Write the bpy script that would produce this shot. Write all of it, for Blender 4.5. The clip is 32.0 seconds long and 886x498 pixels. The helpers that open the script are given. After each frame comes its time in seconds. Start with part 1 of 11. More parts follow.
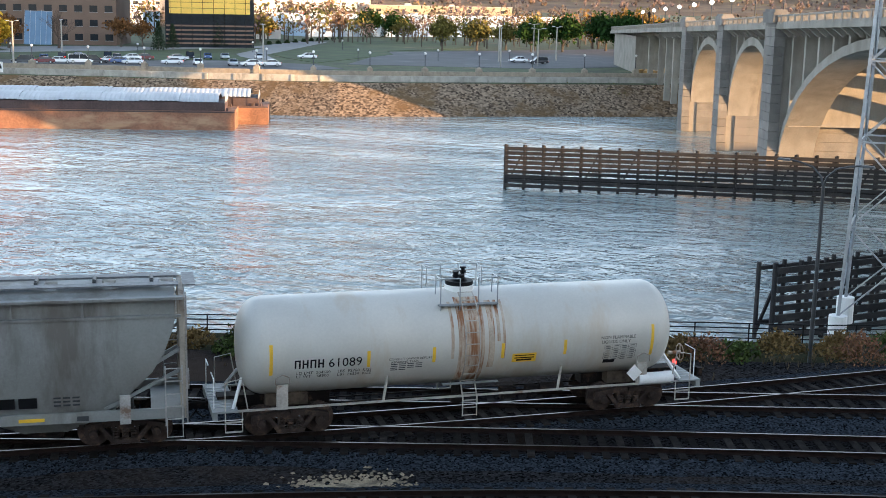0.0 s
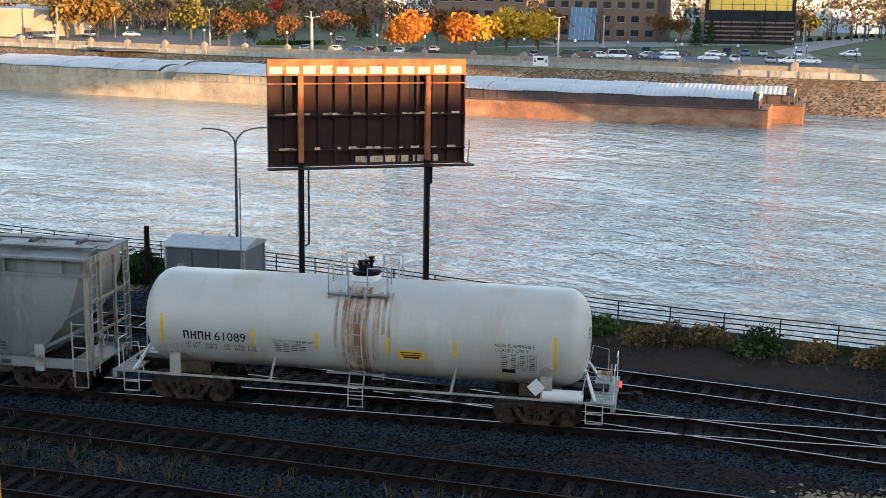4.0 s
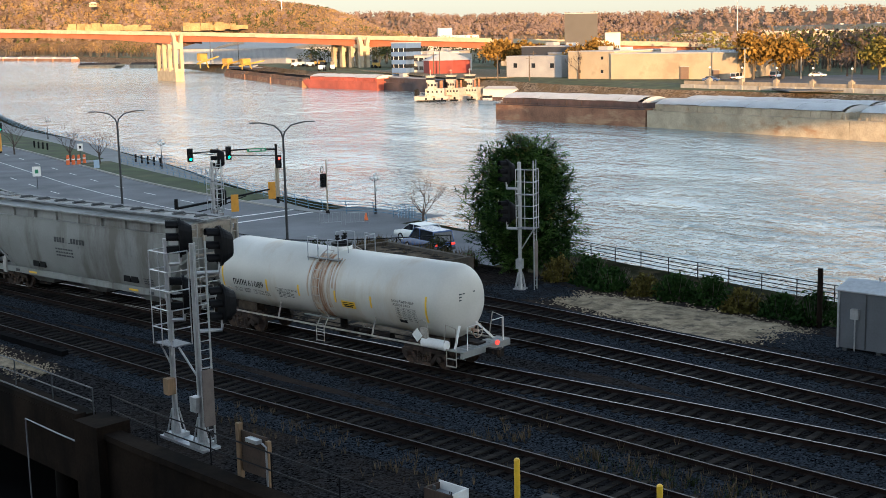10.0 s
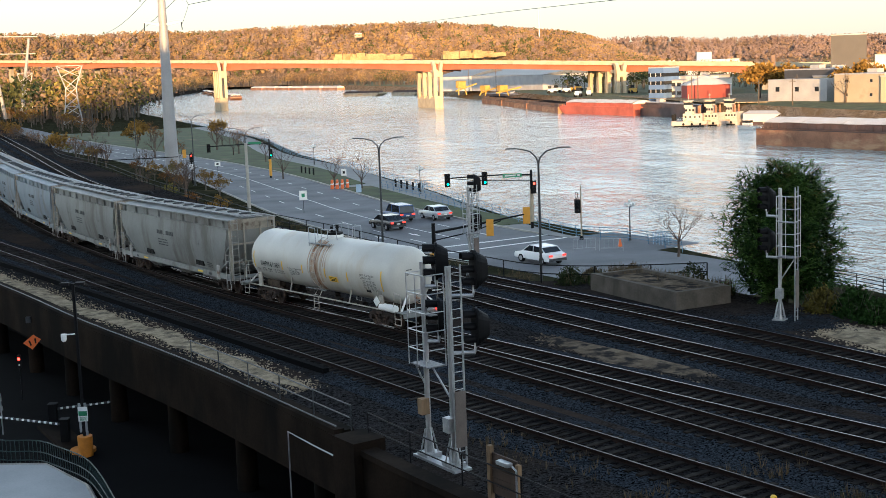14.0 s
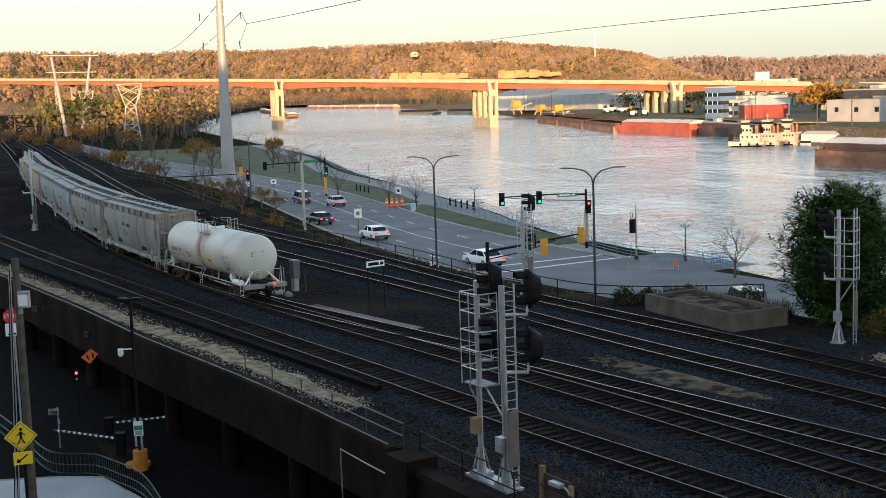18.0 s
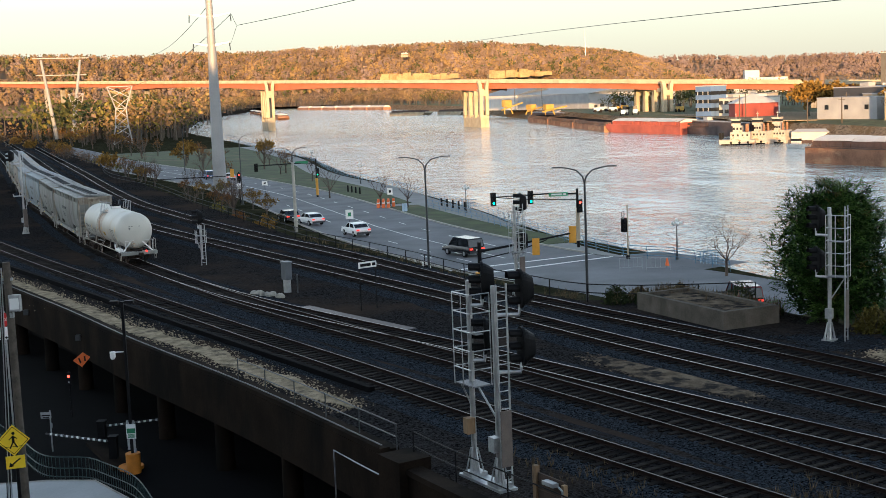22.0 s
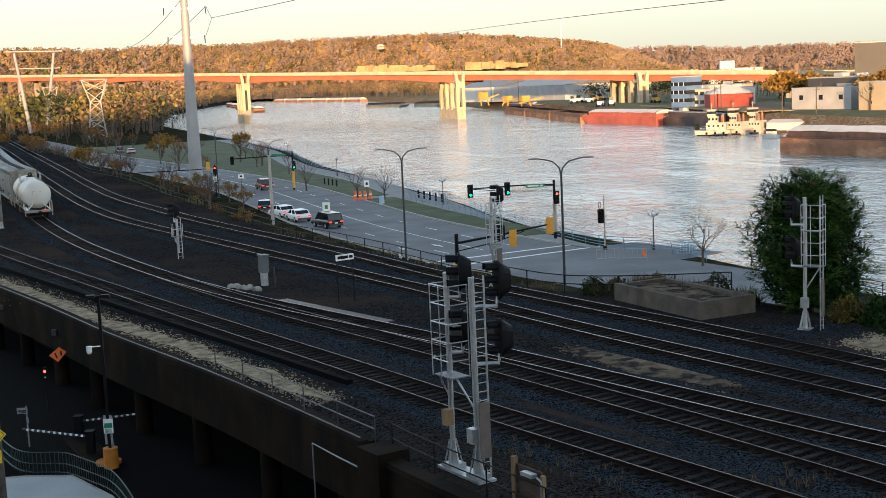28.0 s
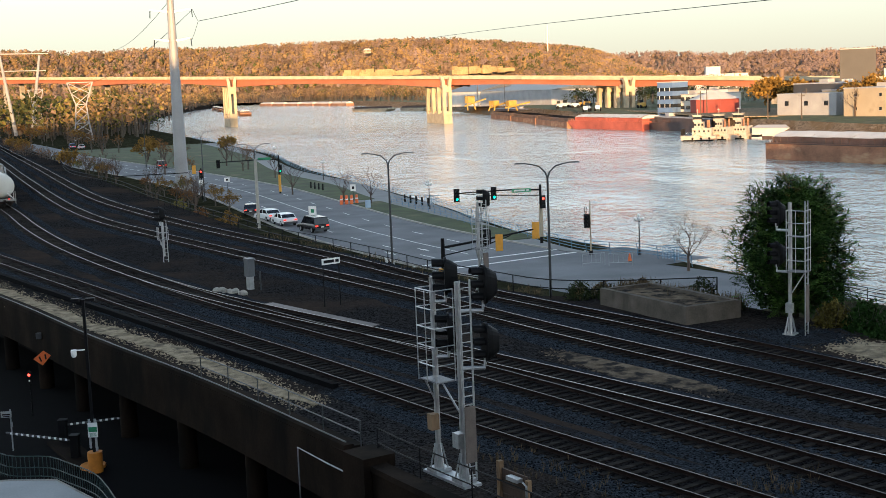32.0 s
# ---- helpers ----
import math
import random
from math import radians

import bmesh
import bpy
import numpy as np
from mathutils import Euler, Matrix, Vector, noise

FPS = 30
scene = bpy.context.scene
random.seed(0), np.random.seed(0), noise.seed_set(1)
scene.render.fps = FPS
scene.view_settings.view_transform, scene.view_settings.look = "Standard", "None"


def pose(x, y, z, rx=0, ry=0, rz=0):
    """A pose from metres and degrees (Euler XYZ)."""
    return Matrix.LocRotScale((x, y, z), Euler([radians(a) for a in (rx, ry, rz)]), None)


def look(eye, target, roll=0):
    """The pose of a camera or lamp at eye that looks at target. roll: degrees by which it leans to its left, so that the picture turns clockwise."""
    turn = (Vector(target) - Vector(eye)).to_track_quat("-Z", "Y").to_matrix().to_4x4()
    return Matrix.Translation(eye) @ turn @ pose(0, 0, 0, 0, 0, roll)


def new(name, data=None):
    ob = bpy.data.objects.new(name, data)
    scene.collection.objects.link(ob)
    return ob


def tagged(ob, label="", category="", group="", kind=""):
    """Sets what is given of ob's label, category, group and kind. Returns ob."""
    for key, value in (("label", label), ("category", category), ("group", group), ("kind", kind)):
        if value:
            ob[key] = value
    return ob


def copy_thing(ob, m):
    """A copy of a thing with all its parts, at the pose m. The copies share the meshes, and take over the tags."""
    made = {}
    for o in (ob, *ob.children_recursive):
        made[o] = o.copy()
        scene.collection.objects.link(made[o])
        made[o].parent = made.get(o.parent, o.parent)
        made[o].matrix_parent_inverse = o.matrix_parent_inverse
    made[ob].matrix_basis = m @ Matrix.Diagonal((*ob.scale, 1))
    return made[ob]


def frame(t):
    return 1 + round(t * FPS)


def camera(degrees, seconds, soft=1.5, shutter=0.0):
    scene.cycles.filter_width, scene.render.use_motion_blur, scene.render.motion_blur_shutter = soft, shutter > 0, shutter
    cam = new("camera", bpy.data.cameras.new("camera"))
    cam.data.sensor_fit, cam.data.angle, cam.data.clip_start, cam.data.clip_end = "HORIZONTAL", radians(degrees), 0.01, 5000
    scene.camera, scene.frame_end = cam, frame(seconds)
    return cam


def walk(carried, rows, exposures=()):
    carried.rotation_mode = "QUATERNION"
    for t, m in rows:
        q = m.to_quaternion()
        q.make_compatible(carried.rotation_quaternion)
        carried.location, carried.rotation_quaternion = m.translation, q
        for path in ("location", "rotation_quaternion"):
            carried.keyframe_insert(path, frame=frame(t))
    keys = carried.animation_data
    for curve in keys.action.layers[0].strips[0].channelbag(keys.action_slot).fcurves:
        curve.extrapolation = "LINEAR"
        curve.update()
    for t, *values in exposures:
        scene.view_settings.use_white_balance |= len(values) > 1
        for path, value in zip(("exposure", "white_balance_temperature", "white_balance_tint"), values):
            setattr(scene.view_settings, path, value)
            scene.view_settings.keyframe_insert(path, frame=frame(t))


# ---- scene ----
cam = camera(38.68, 32.0, soft=0.75)
EYE = (0.0, 0.0, 12.91)
# seconds and the camera's turn in degrees; it stands on one spot
TURNS = [
    (0, 79.06, -1.20, -68.03), (0.5, 78.70, -1.53, -65.25), (1, 78.68, -1.49, -62.66),
    (1.5, 78.79, -1.54, -59.71), (2, 78.54, -1.22, -55.50), (2.5, 78.65, -1.56, -53.04),
    (3, 78.67, -1.20, -49.84), (3.5, 78.54, -0.99, -47.05), (4, 78.48, -0.79, -44.28),
    (4.5, 78.46, -0.56, -41.67), (6.5, 78.81, 0.00, -31.13), (7, 78.86, 0.33, -28.87),
    (7.5, 78.98, 0.65, -25.41), (8, 79.10, 0.84, -22.56), (8.5, 79.26, 0.84, -20.38),
    (9, 80.16, 1.04, -18.45), (9.5, 80.37, 1.06, -16.22), (10, 80.44, 1.29, -14.28),
    (10.5, 80.55, 1.28, -12.61), (11, 80.68, 1.25, -11.23), (11.5, 80.85, 1.37, -9.58),
    (12, 81.07, 1.57, -7.69), (12.5, 81.26, 1.91, -6.14), (13, 81.49, 2.20, -4.93),
    (13.5, 81.68, 2.24, -4.01), (14, 81.94, 2.11, -2.80), (14.5, 82.14, 2.10, -1.41),
    (16.5, 82.72, 2.05, -0.26), (17, 82.82, 2.09, -0.24), (17.5, 82.86, 2.11, -0.47),
    (18, 82.88, 1.95, -0.31), (18.5, 82.89, 2.03, -0.16), (19, 82.89, 2.07, -0.29),
    (19.5, 82.89, 2.07, -0.39), (20, 82.90, 2.15, -0.30), (20.5, 82.91, 2.18, -0.32),
    (21, 82.93, 2.19, -0.69), (21.5, 82.92, 2.21, -0.72), (22, 82.88, 2.33, -0.73),
    (22.5, 82.80, 2.31, -0.71), (23, 82.73, 2.39, -0.74), (23.5, 82.64, 2.46, -1.01),
    (24, 82.60, 2.45, -1.20), (24.5, 82.58, 2.38, -1.17), (25, 82.56, 2.40, -1.15),
    (25.5, 82.59, 2.47, -1.11), (27.5, 82.53, 2.70, -1.50), (28, 82.47, 2.56, -1.80),
    (28.5, 82.39, 2.53, -1.99), (29, 82.34, 2.52, -2.17), (29.5, 82.33, 2.52, -2.28),
    (30, 82.36, 2.46, -2.33), (30.5, 82.45, 2.49, -2.37), (31, 82.53, 2.48, -2.37),
    (31.5, 82.58, 2.41, -2.39), (32, 82.64, 2.31, -2.40),
]
EXPOSURE = [(0.0, 1.92, 5500, 8), (4.0, 1.70, 5600, 8), (9.0, 1.47, 5700, 7), (12.0, 1.45, 5750, 6), (14.0, 1.58, 5750, 6), (17.0, 1.36, 5800, 6), (32.0, 1.38, 5800, 6)]
walk(cam, [(t, pose(*EYE, a, b, c)) for t, a, b, c in TURNS], exposures=EXPOSURE)

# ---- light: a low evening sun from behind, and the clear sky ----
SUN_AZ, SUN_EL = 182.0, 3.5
world = bpy.data.worlds.new("world")
scene.world = world
world.use_nodes = True
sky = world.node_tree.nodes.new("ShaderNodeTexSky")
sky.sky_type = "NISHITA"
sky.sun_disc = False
# sky's own sun stands 8 degrees above the lamp, for a paler horizon
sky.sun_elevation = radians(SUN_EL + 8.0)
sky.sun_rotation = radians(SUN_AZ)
sky.air_density, sky.dust_density, sky.ozone_density = 1.0, 2.0, 1.0
bg = world.node_tree.nodes["Background"]
bg.inputs["Strength"].default_value = 0.15
# added sky ramp, even all round: bright low band for the river, dim zenith
WN, WL = world.node_tree.nodes, world.node_tree.links
wtc = WN.new("ShaderNodeTexCoord")
wsep = WN.new("ShaderNodeSeparateXYZ")
WL.new(wtc.outputs["Generated"], wsep.inputs[0])
wabs = WN.new("ShaderNodeMath")
wabs.operation = "ABSOLUTE"
WL.new(wsep.outputs[2], wabs.inputs[0])
wramp = WN.new("ShaderNodeValToRGB")
for i, (at, col) in enumerate(((0.0, (0.375, 0.325, 0.235)), (0.07, (0.43, 0.395, 0.305)), (0.17, (0.80, 0.80, 0.75)), (0.36, (0.88, 0.93, 0.95)), (0.55, (0.14, 0.175, 0.215)), (1.0, (0.045, 0.065, 0.10)))):
    el = wramp.color_ramp.elements[i] if i < 2 else wramp.color_ramp.elements.new(at)
    el.position, el.color = at, (*col, 1)
WL.new(wabs.outputs[0], wramp.inputs[0])
wgain = WN.new("ShaderNodeMixRGB")
wgain.blend_type = "MULTIPLY"
wgain.inputs[0].default_value = 1.0
wgain.inputs[2].default_value = (6.3, 6.3, 6.3, 1)
WL.new(wramp.outputs[0], wgain.inputs[1])
wmix = WN.new("ShaderNodeMixRGB")
wmix.inputs[0].default_value = 0.85
WL.new(sky.outputs[0], wmix.inputs[1])
WL.new(wgain.outputs[0], wmix.inputs[2])
WL.new(wmix.outputs[0], bg.inputs[0])
sun = bpy.data.lights.new("sun", "SUN")
sun.energy, sun.angle, sun.color = 5.0, radians(0.6), (1.0, 0.55, 0.22)
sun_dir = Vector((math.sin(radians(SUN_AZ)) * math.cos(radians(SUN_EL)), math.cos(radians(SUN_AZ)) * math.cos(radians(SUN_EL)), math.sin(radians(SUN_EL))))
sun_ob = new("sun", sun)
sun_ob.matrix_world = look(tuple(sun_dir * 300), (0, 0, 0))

WATER = -7.44


# ---- mesh building ----
class Geo:
    """Collects faces; every form is added in place."""

    def __init__(self):
        self.v, self.f, self.m = [], [], []
        self.cuts = []

    def add(self, verts, faces, mi=0):
        o = len(self.v)
        self.cuts.append((o, len(self.f)))
        self.v.extend(verts)
        self.f.extend([tuple(i + o for i in f) for f in faces])
        self.m.extend([mi] * len(faces))
        return self

    def box(self, x, y, z, sx, sy, sz, rz=0.0, mi=0, m=None, taper=1.0):
        """A box centred at x, y with its base at z; rz in degrees; taper scales the top."""
        c, s = math.cos(radians(rz)), math.sin(radians(rz))
        vs = []
        for k, tp in ((0, 1.0), (1, taper)):
            for a, b in ((-1, -1), (1, -1), (1, 1), (-1, 1)):
                u, w = a * sx / 2 * tp, b * sy / 2 * tp
                p = Vector((x + u * c - w * s, y + u * s + w * c, z + k * sz))
                vs.append(tuple(m @ p) if m else tuple(p))
        return self.add(vs, [(3, 2, 1, 0), (4, 5, 6, 7), (0, 1, 5, 4), (1, 2, 6, 5), (2, 3, 7, 6), (3, 0, 4, 7)], mi)

    def beam(self, p, q, w, h, mi=0, up=(0, 0, 1)):
        """A square bar from p to q."""
        p, q = Vector(p), Vector(q)
        d = (q - p).normalized()
        u = Vector(up)
        if abs(d.dot(u)) > 0.98:
            u = Vector((1, 0, 0))
        a = d.cross(u).normalized()
        b = a.cross(d).normalized()
        vs = []
        for e in (p, q):
            for i, j in ((-1, -1), (1, -1), (1, 1), (-1, 1)):
                vs.append(tuple(e + a * i * w / 2 + b * j * h / 2))
        return self.add(vs, [(3, 2, 1, 0), (4, 5, 6, 7), (0, 1, 5, 4), (1, 2, 6, 5), (2, 3, 7, 6), (3, 0, 4, 7)], mi)

    def cyl(self, p, q, r0, r1=None, n=12, mi=0, caps=True):
        p, q = Vector(p), Vector(q)
        r1 = r0 if r1 is None else r1
        d = (q - p).normalized()
        u = Vector((0, 0, 1)) if abs(d.z) < 0.98 else Vector((1, 0, 0))
        a = d.cross(u).normalized()
        b = a.cross(d).normalized()
        vs = []
        for e, r in ((p, r0), (q, r1)):
            for k in range(n):
                t = 2 * math.pi * k / n
                vs.append(tuple(e + a * math.cos(t) * r + b * math.sin(t) * r))
        fs = [(k, (k + 1) % n, n + (k + 1) % n, n + k) for k in range(n)]
        if caps:
            fs += [tuple(range(n - 1, -1, -1)), tuple(range(n, 2 * n))]
        return self.add(vs, fs, mi)

    def tube(self, pts, r, n=8, mi=0):
        """A round pipe along pts; r is one radius or one for each point."""
        P = [Vector(p) for p in pts]
        R = r if isinstance(r, (list, tuple)) else [r] * len(P)
        vs, fs = [], []
        a = None
        for i, p in enumerate(P):
            d = (P[min(i + 1, len(P) - 1)] - P[max(i - 1, 0)]).normalized()
            if a is None:
                u = Vector((0, 0, 1)) if abs(d.z) < 0.95 else Vector((1, 0, 0))
                a = d.cross(u).normalized()
            else:
                a = (a - d * a.dot(d)).normalized()
            b = a.cross(d)
            for k in range(n):
                t = 2 * math.pi * k / n
                vs.append(tuple(p + (a * math.cos(t) + b * math.sin(t)) * R[i]))
        for i in range(len(P) - 1):
            for k in range(n):
                fs.append((i * n + k, i * n + (k + 1) % n, (i + 1) * n + (k + 1) % n, (i + 1) * n + k))
        fs += [tuple(range(n - 1, -1, -1)), tuple(range((len(P) - 1) * n, len(P) * n))]
        return self.add(vs, fs, mi)

    def loft(self, rings, closed=True, caps=True, mi=0):
        """Joins rings of equal length."""
        n = len(rings[0])
        vs = [tuple(p) for r in rings for p in r]
        fs = []
        for i in range(len(rings) - 1):
            for k in range(n if closed else n - 1):
                fs.append((i * n + k, i * n + (k + 1) % n, (i + 1) * n + (k + 1) % n, (i + 1) * n + k))
        if caps and closed:
            fs += [tuple(range(n - 1, -1, -1)), tuple(range((len(rings) - 1) * n, len(rings) * n))]
        return self.add(vs, fs, mi)

    def ball(self, c, r, n=8, mi=0, sz=1.0):
        rings = []
        for i in range(n // 2 + 1):
            t = math.pi * (i / (n // 2)) * 0.998 + 0.001
            rings.append([(c[0] + r * math.sin(t) * math.cos(2 * math.pi * k / n), c[1] + r * math.sin(t) * math.sin(2 * math.pi * k / n), c[2] - r * sz * math.cos(t)) for k in range(n)])
        return self.loft(rings, mi=mi)

    def mesh(self, name, mats, smooth=False):
        me = bpy.data.meshes.new(name)
        me.from_pydata([tuple(p) for p in self.v], [], self.f)
        for mt in mats if isinstance(mats, (list, tuple)) else [mats]:
            me.materials.append(mt)
        if any(self.m):
            me.polygons.foreach_set("material_index", self.m)
        if smooth:
            me.polygons.foreach_set("use_smooth", [True] * len(me.polygons))
            me.set_sharp_from_angle(angle=radians(40))
        me.update()
        return me


# parts whose forms are pieces of their own, and fine ones that stay joined
PIECES = ("saddle", "stub_sill", "roof_bracket", "end_brace", "platform_rail", "roof_hatch", "side_marking", "rub_rail", "end_plate", "knee_brace", "case", "shore_pier", "symbol", "lettering_bar", "stripe", "owner_mark")
FINE = ("stem", "lettering", "spring_nest", "valve_block", "weight_data", "end_data", "coaming_stiffener", "paint_remnant", "base_brace", "lane_marking")


def part(name, g, mats, parent=None, label="", smooth=False, at=None, kind=""):
    """Links g as one mesh object, under parent where one is given."""
    if name in PIECES and len(g.cuts) > 1:
        ends = g.cuts[1:] + [(len(g.v), len(g.f))]
        for (v0, f0), (v1, f1) in zip(g.cuts, ends):
            q = Geo()
            q.v, q.m = g.v[v0:v1], g.m[f0:f1]
            q.f = [tuple(i - v0 for i in f) for f in g.f[f0:f1]]
            ob = new(name, q.mesh(name, mats, smooth))
            ob.parent = parent
            if at is not None:
                ob.matrix_basis = at
            if label:
                tagged(ob, label=label)
        return ob
    if name in FINE:
        kind = "stuff"
    ob = new(name, g.mesh(name, mats, smooth) if isinstance(g, Geo) else g)
    if parent is not None:
        ob.parent = parent
    if at is not None:
        ob.matrix_basis = at
    if label or kind:
        tagged(ob, label=label, kind=kind)
    return ob


def thing(name, label, category, group="", at=None):
    """An empty at the thing's base, that holds its parts."""
    ob = new(name)
    ob.empty_display_size = 0.3
    tagged(ob, label, category, group)
    if at is not None:
        ob.matrix_basis = at
    return ob


def curve_points(pts, step=1.0, passes=60):
    """A smooth line through plan points."""
    P = np.array(pts, float)
    out = []
    for i in range(len(P) - 1):
        p0, p1, p2, p3 = P[max(i - 1, 0)], P[i], P[i + 1], P[min(i + 2, len(P) - 1)]
        d = np.linalg.norm(p2 - p1)
        n = max(2, int(d / step))
        m1 = (p2 - p0) / max(d + np.linalg.norm(p1 - p0), 1e-6) * d
        m2 = (p3 - p1) / max(np.linalg.norm(p3 - p2) + d, 1e-6) * d
        for k in range(n):
            u = k / n
            out.append((2 * u**3 - 3 * u * u + 1) * p1 + (u**3 - 2 * u * u + u) * m1 + (-2 * u**3 + 3 * u * u) * p2 + (u**3 - u * u) * m2)
    out.append(P[-1])
    out = np.array(out)
    for _ in range(passes):
        out[1:-1] = 0.25 * out[:-2] + 0.5 * out[1:-1] + 0.25 * out[2:]
    return out


class Line:
    """A plan curve by its length."""

    def __init__(self, pts, step=1.0, passes=60):
        self.p = curve_points(pts, step, passes)
        self.s = np.r_[0, np.cumsum(np.linalg.norm(np.diff(self.p, axis=0), axis=1))]
        self.length = float(self.s[-1])

    def at(self, s, side=0.0):
        x, y = float(np.interp(s, self.s, self.p[:, 0])), float(np.interp(s, self.s, self.p[:, 1]))
        if side:
            d = self.dir(s)
            x, y = x - d[1] * side, y + d[0] * side
        return x, y

    def dir(self, s):
        a, b = max(s - 0.8, 0), min(s + 0.8, self.length)
        dx = float(np.interp(b, self.s, self.p[:, 0]) - np.interp(a, self.s, self.p[:, 0]))
        dy = float(np.interp(b, self.s, self.p[:, 1]) - np.interp(a, self.s, self.p[:, 1]))
        l = math.hypot(dx, dy) or 1.0
        return dx / l, dy / l

    def angle(self, s):
        d = self.dir(s)
        return math.degrees(math.atan2(d[1], d[0]))

    def near(self, x, y):
        return float(self.s[np.argmin((self.p[:, 0] - x) ** 2 + (self.p[:, 1] - y) ** 2)])


# ---- materials ----
def material(name, color, rough=0.8, metal=0.0, vary=0.25, scale=3.0, bump=0.2, fine=40.0, stain=None, stain_at=0.55, stain_scale=0.6, spec=0.5, island=0.0, stretch=None, stain_stretch=None):
    """A surface with broad and fine variation, stains of a second colour, and relief."""
    m = bpy.data.materials.new(name)
    m.use_nodes = True
    nt = m.node_tree
    N, L = nt.nodes, nt.links
    bsdf = N["Principled BSDF"]
    bsdf.inputs["Roughness"].default_value = rough
    bsdf.inputs["Metallic"].default_value = metal
    bsdf.inputs["Specular IOR Level"].default_value = spec
    tc = N.new("ShaderNodeTexCoord")
    vec = tc.outputs["Object"]
    if stretch:
        mp = N.new("ShaderNodeMapping")
        mp.inputs["Scale"].default_value = stretch
        L.new(vec, mp.inputs[0])
        vec = mp.outputs[0]
    big = N.new("ShaderNodeTexNoise")
    big.inputs["Scale"].default_value, big.inputs["Detail"].default_value = scale, 6
    sm = N.new("ShaderNodeTexNoise")
    sm.inputs["Scale"].default_value, sm.inputs["Detail"].default_value = fine, 4
    for n in (big, sm):
        L.new(vec, n.inputs["Vector"])
    mixn = N.new("ShaderNodeMath")
    mixn.operation = "MULTIPLY_ADD"
    L.new(big.outputs["Fac"], mixn.inputs[0])
    mixn.inputs[1].default_value = 0.65
    fin = N.new("ShaderNodeMath")
    fin.operation = "MULTIPLY"
    fin.inputs[1].default_value = 0.35
    L.new(sm.outputs["Fac"], fin.inputs[0])
    L.new(fin.outputs[0], mixn.inputs[2])
    ramp = N.new("ShaderNodeValToRGB")
    lo = [max(0.0, c * (1 - vary * 1.6)) for c in color]
    hi = [min(1.0, c * (1 + vary * 1.2)) for c in color]
    ramp.color_ramp.elements[0].position, ramp.color_ramp.elements[1].position = 0.32, 0.68
    ramp.color_ramp.elements[0].color, ramp.color_ramp.elements[1].color = (*lo, 1), (*hi, 1)
    L.new(mixn.outputs[0], ramp.inputs[0])
    out = ramp.outputs[0]
    if stain:
        sn = N.new("ShaderNodeTexNoise")
        sn.inputs["Scale"].default_value, sn.inputs["Detail"].default_value, sn.inputs["Roughness"].default_value = stain_scale, 8, 0.65
        sv = tc.outputs["Object"]
        if stain_stretch:
            mp2 = N.new("ShaderNodeMapping")
            mp2.inputs["Scale"].default_value = stain_stretch
            L.new(sv, mp2.inputs[0])
            sv = mp2.outputs[0]
        L.new(sv, sn.inputs["Vector"])
        sr = N.new("ShaderNodeMapRange")
        sr.inputs["From Min"].default_value, sr.inputs["From Max"].default_value = stain_at, stain_at + 0.12
        L.new(sn.outputs["Fac"], sr.inputs["Value"])
        mx = N.new("ShaderNodeMixRGB")
        L.new(sr.outputs[0], mx.inputs[0])
        L.new(out, mx.inputs[1])
        mx.inputs[2].default_value = (*stain, 1)
        out = mx.outputs[0]
    if island:
        oi = N.new("ShaderNodeObjectInfo")
        gi = N.new("ShaderNodeNewGeometry")
        ad = N.new("ShaderNodeMath")
        ad.operation = "ADD"
        L.new(oi.outputs["Random"], ad.inputs[0])
        L.new(gi.outputs["Random Per Island"], ad.inputs[1])
        fr = N.new("ShaderNodeMath")
        fr.operation = "FRACT"
        L.new(ad.outputs[0], fr.inputs[0])
        mr = N.new("ShaderNodeMapRange")
        mr.inputs["To Min"].default_value, mr.inputs["To Max"].default_value = 1 - island, 1 + island
        L.new(fr.outputs[0], mr.inputs["Value"])
        hv = N.new("ShaderNodeHueSaturation")
        L.new(out, hv.inputs["Color"])
        L.new(mr.outputs[0], hv.inputs["Value"])
        out = hv.outputs[0]
    L.new(out, bsdf.inputs["Base Color"])
    if bump:
        bp = N.new("ShaderNodeBump")
        bp.inputs["Strength"].default_value = bump
        bp.inputs["Distance"].default_value = 0.02
        L.new(mixn.outputs[0], bp.inputs["Height"])
        L.new(bp.outputs[0], bsdf.inputs["Normal"])
    return m


def glow(name, color, strength):
    m = bpy.data.materials.new(name)
    m.use_nodes = True
    b = m.node_tree.nodes["Principled BSDF"]
    b.inputs["Base Color"].default_value = (*color, 1)
    b.inputs["Emission Color"].default_value = (*color, 1)
    b.inputs["Emission Strength"].default_value = strength
    return m


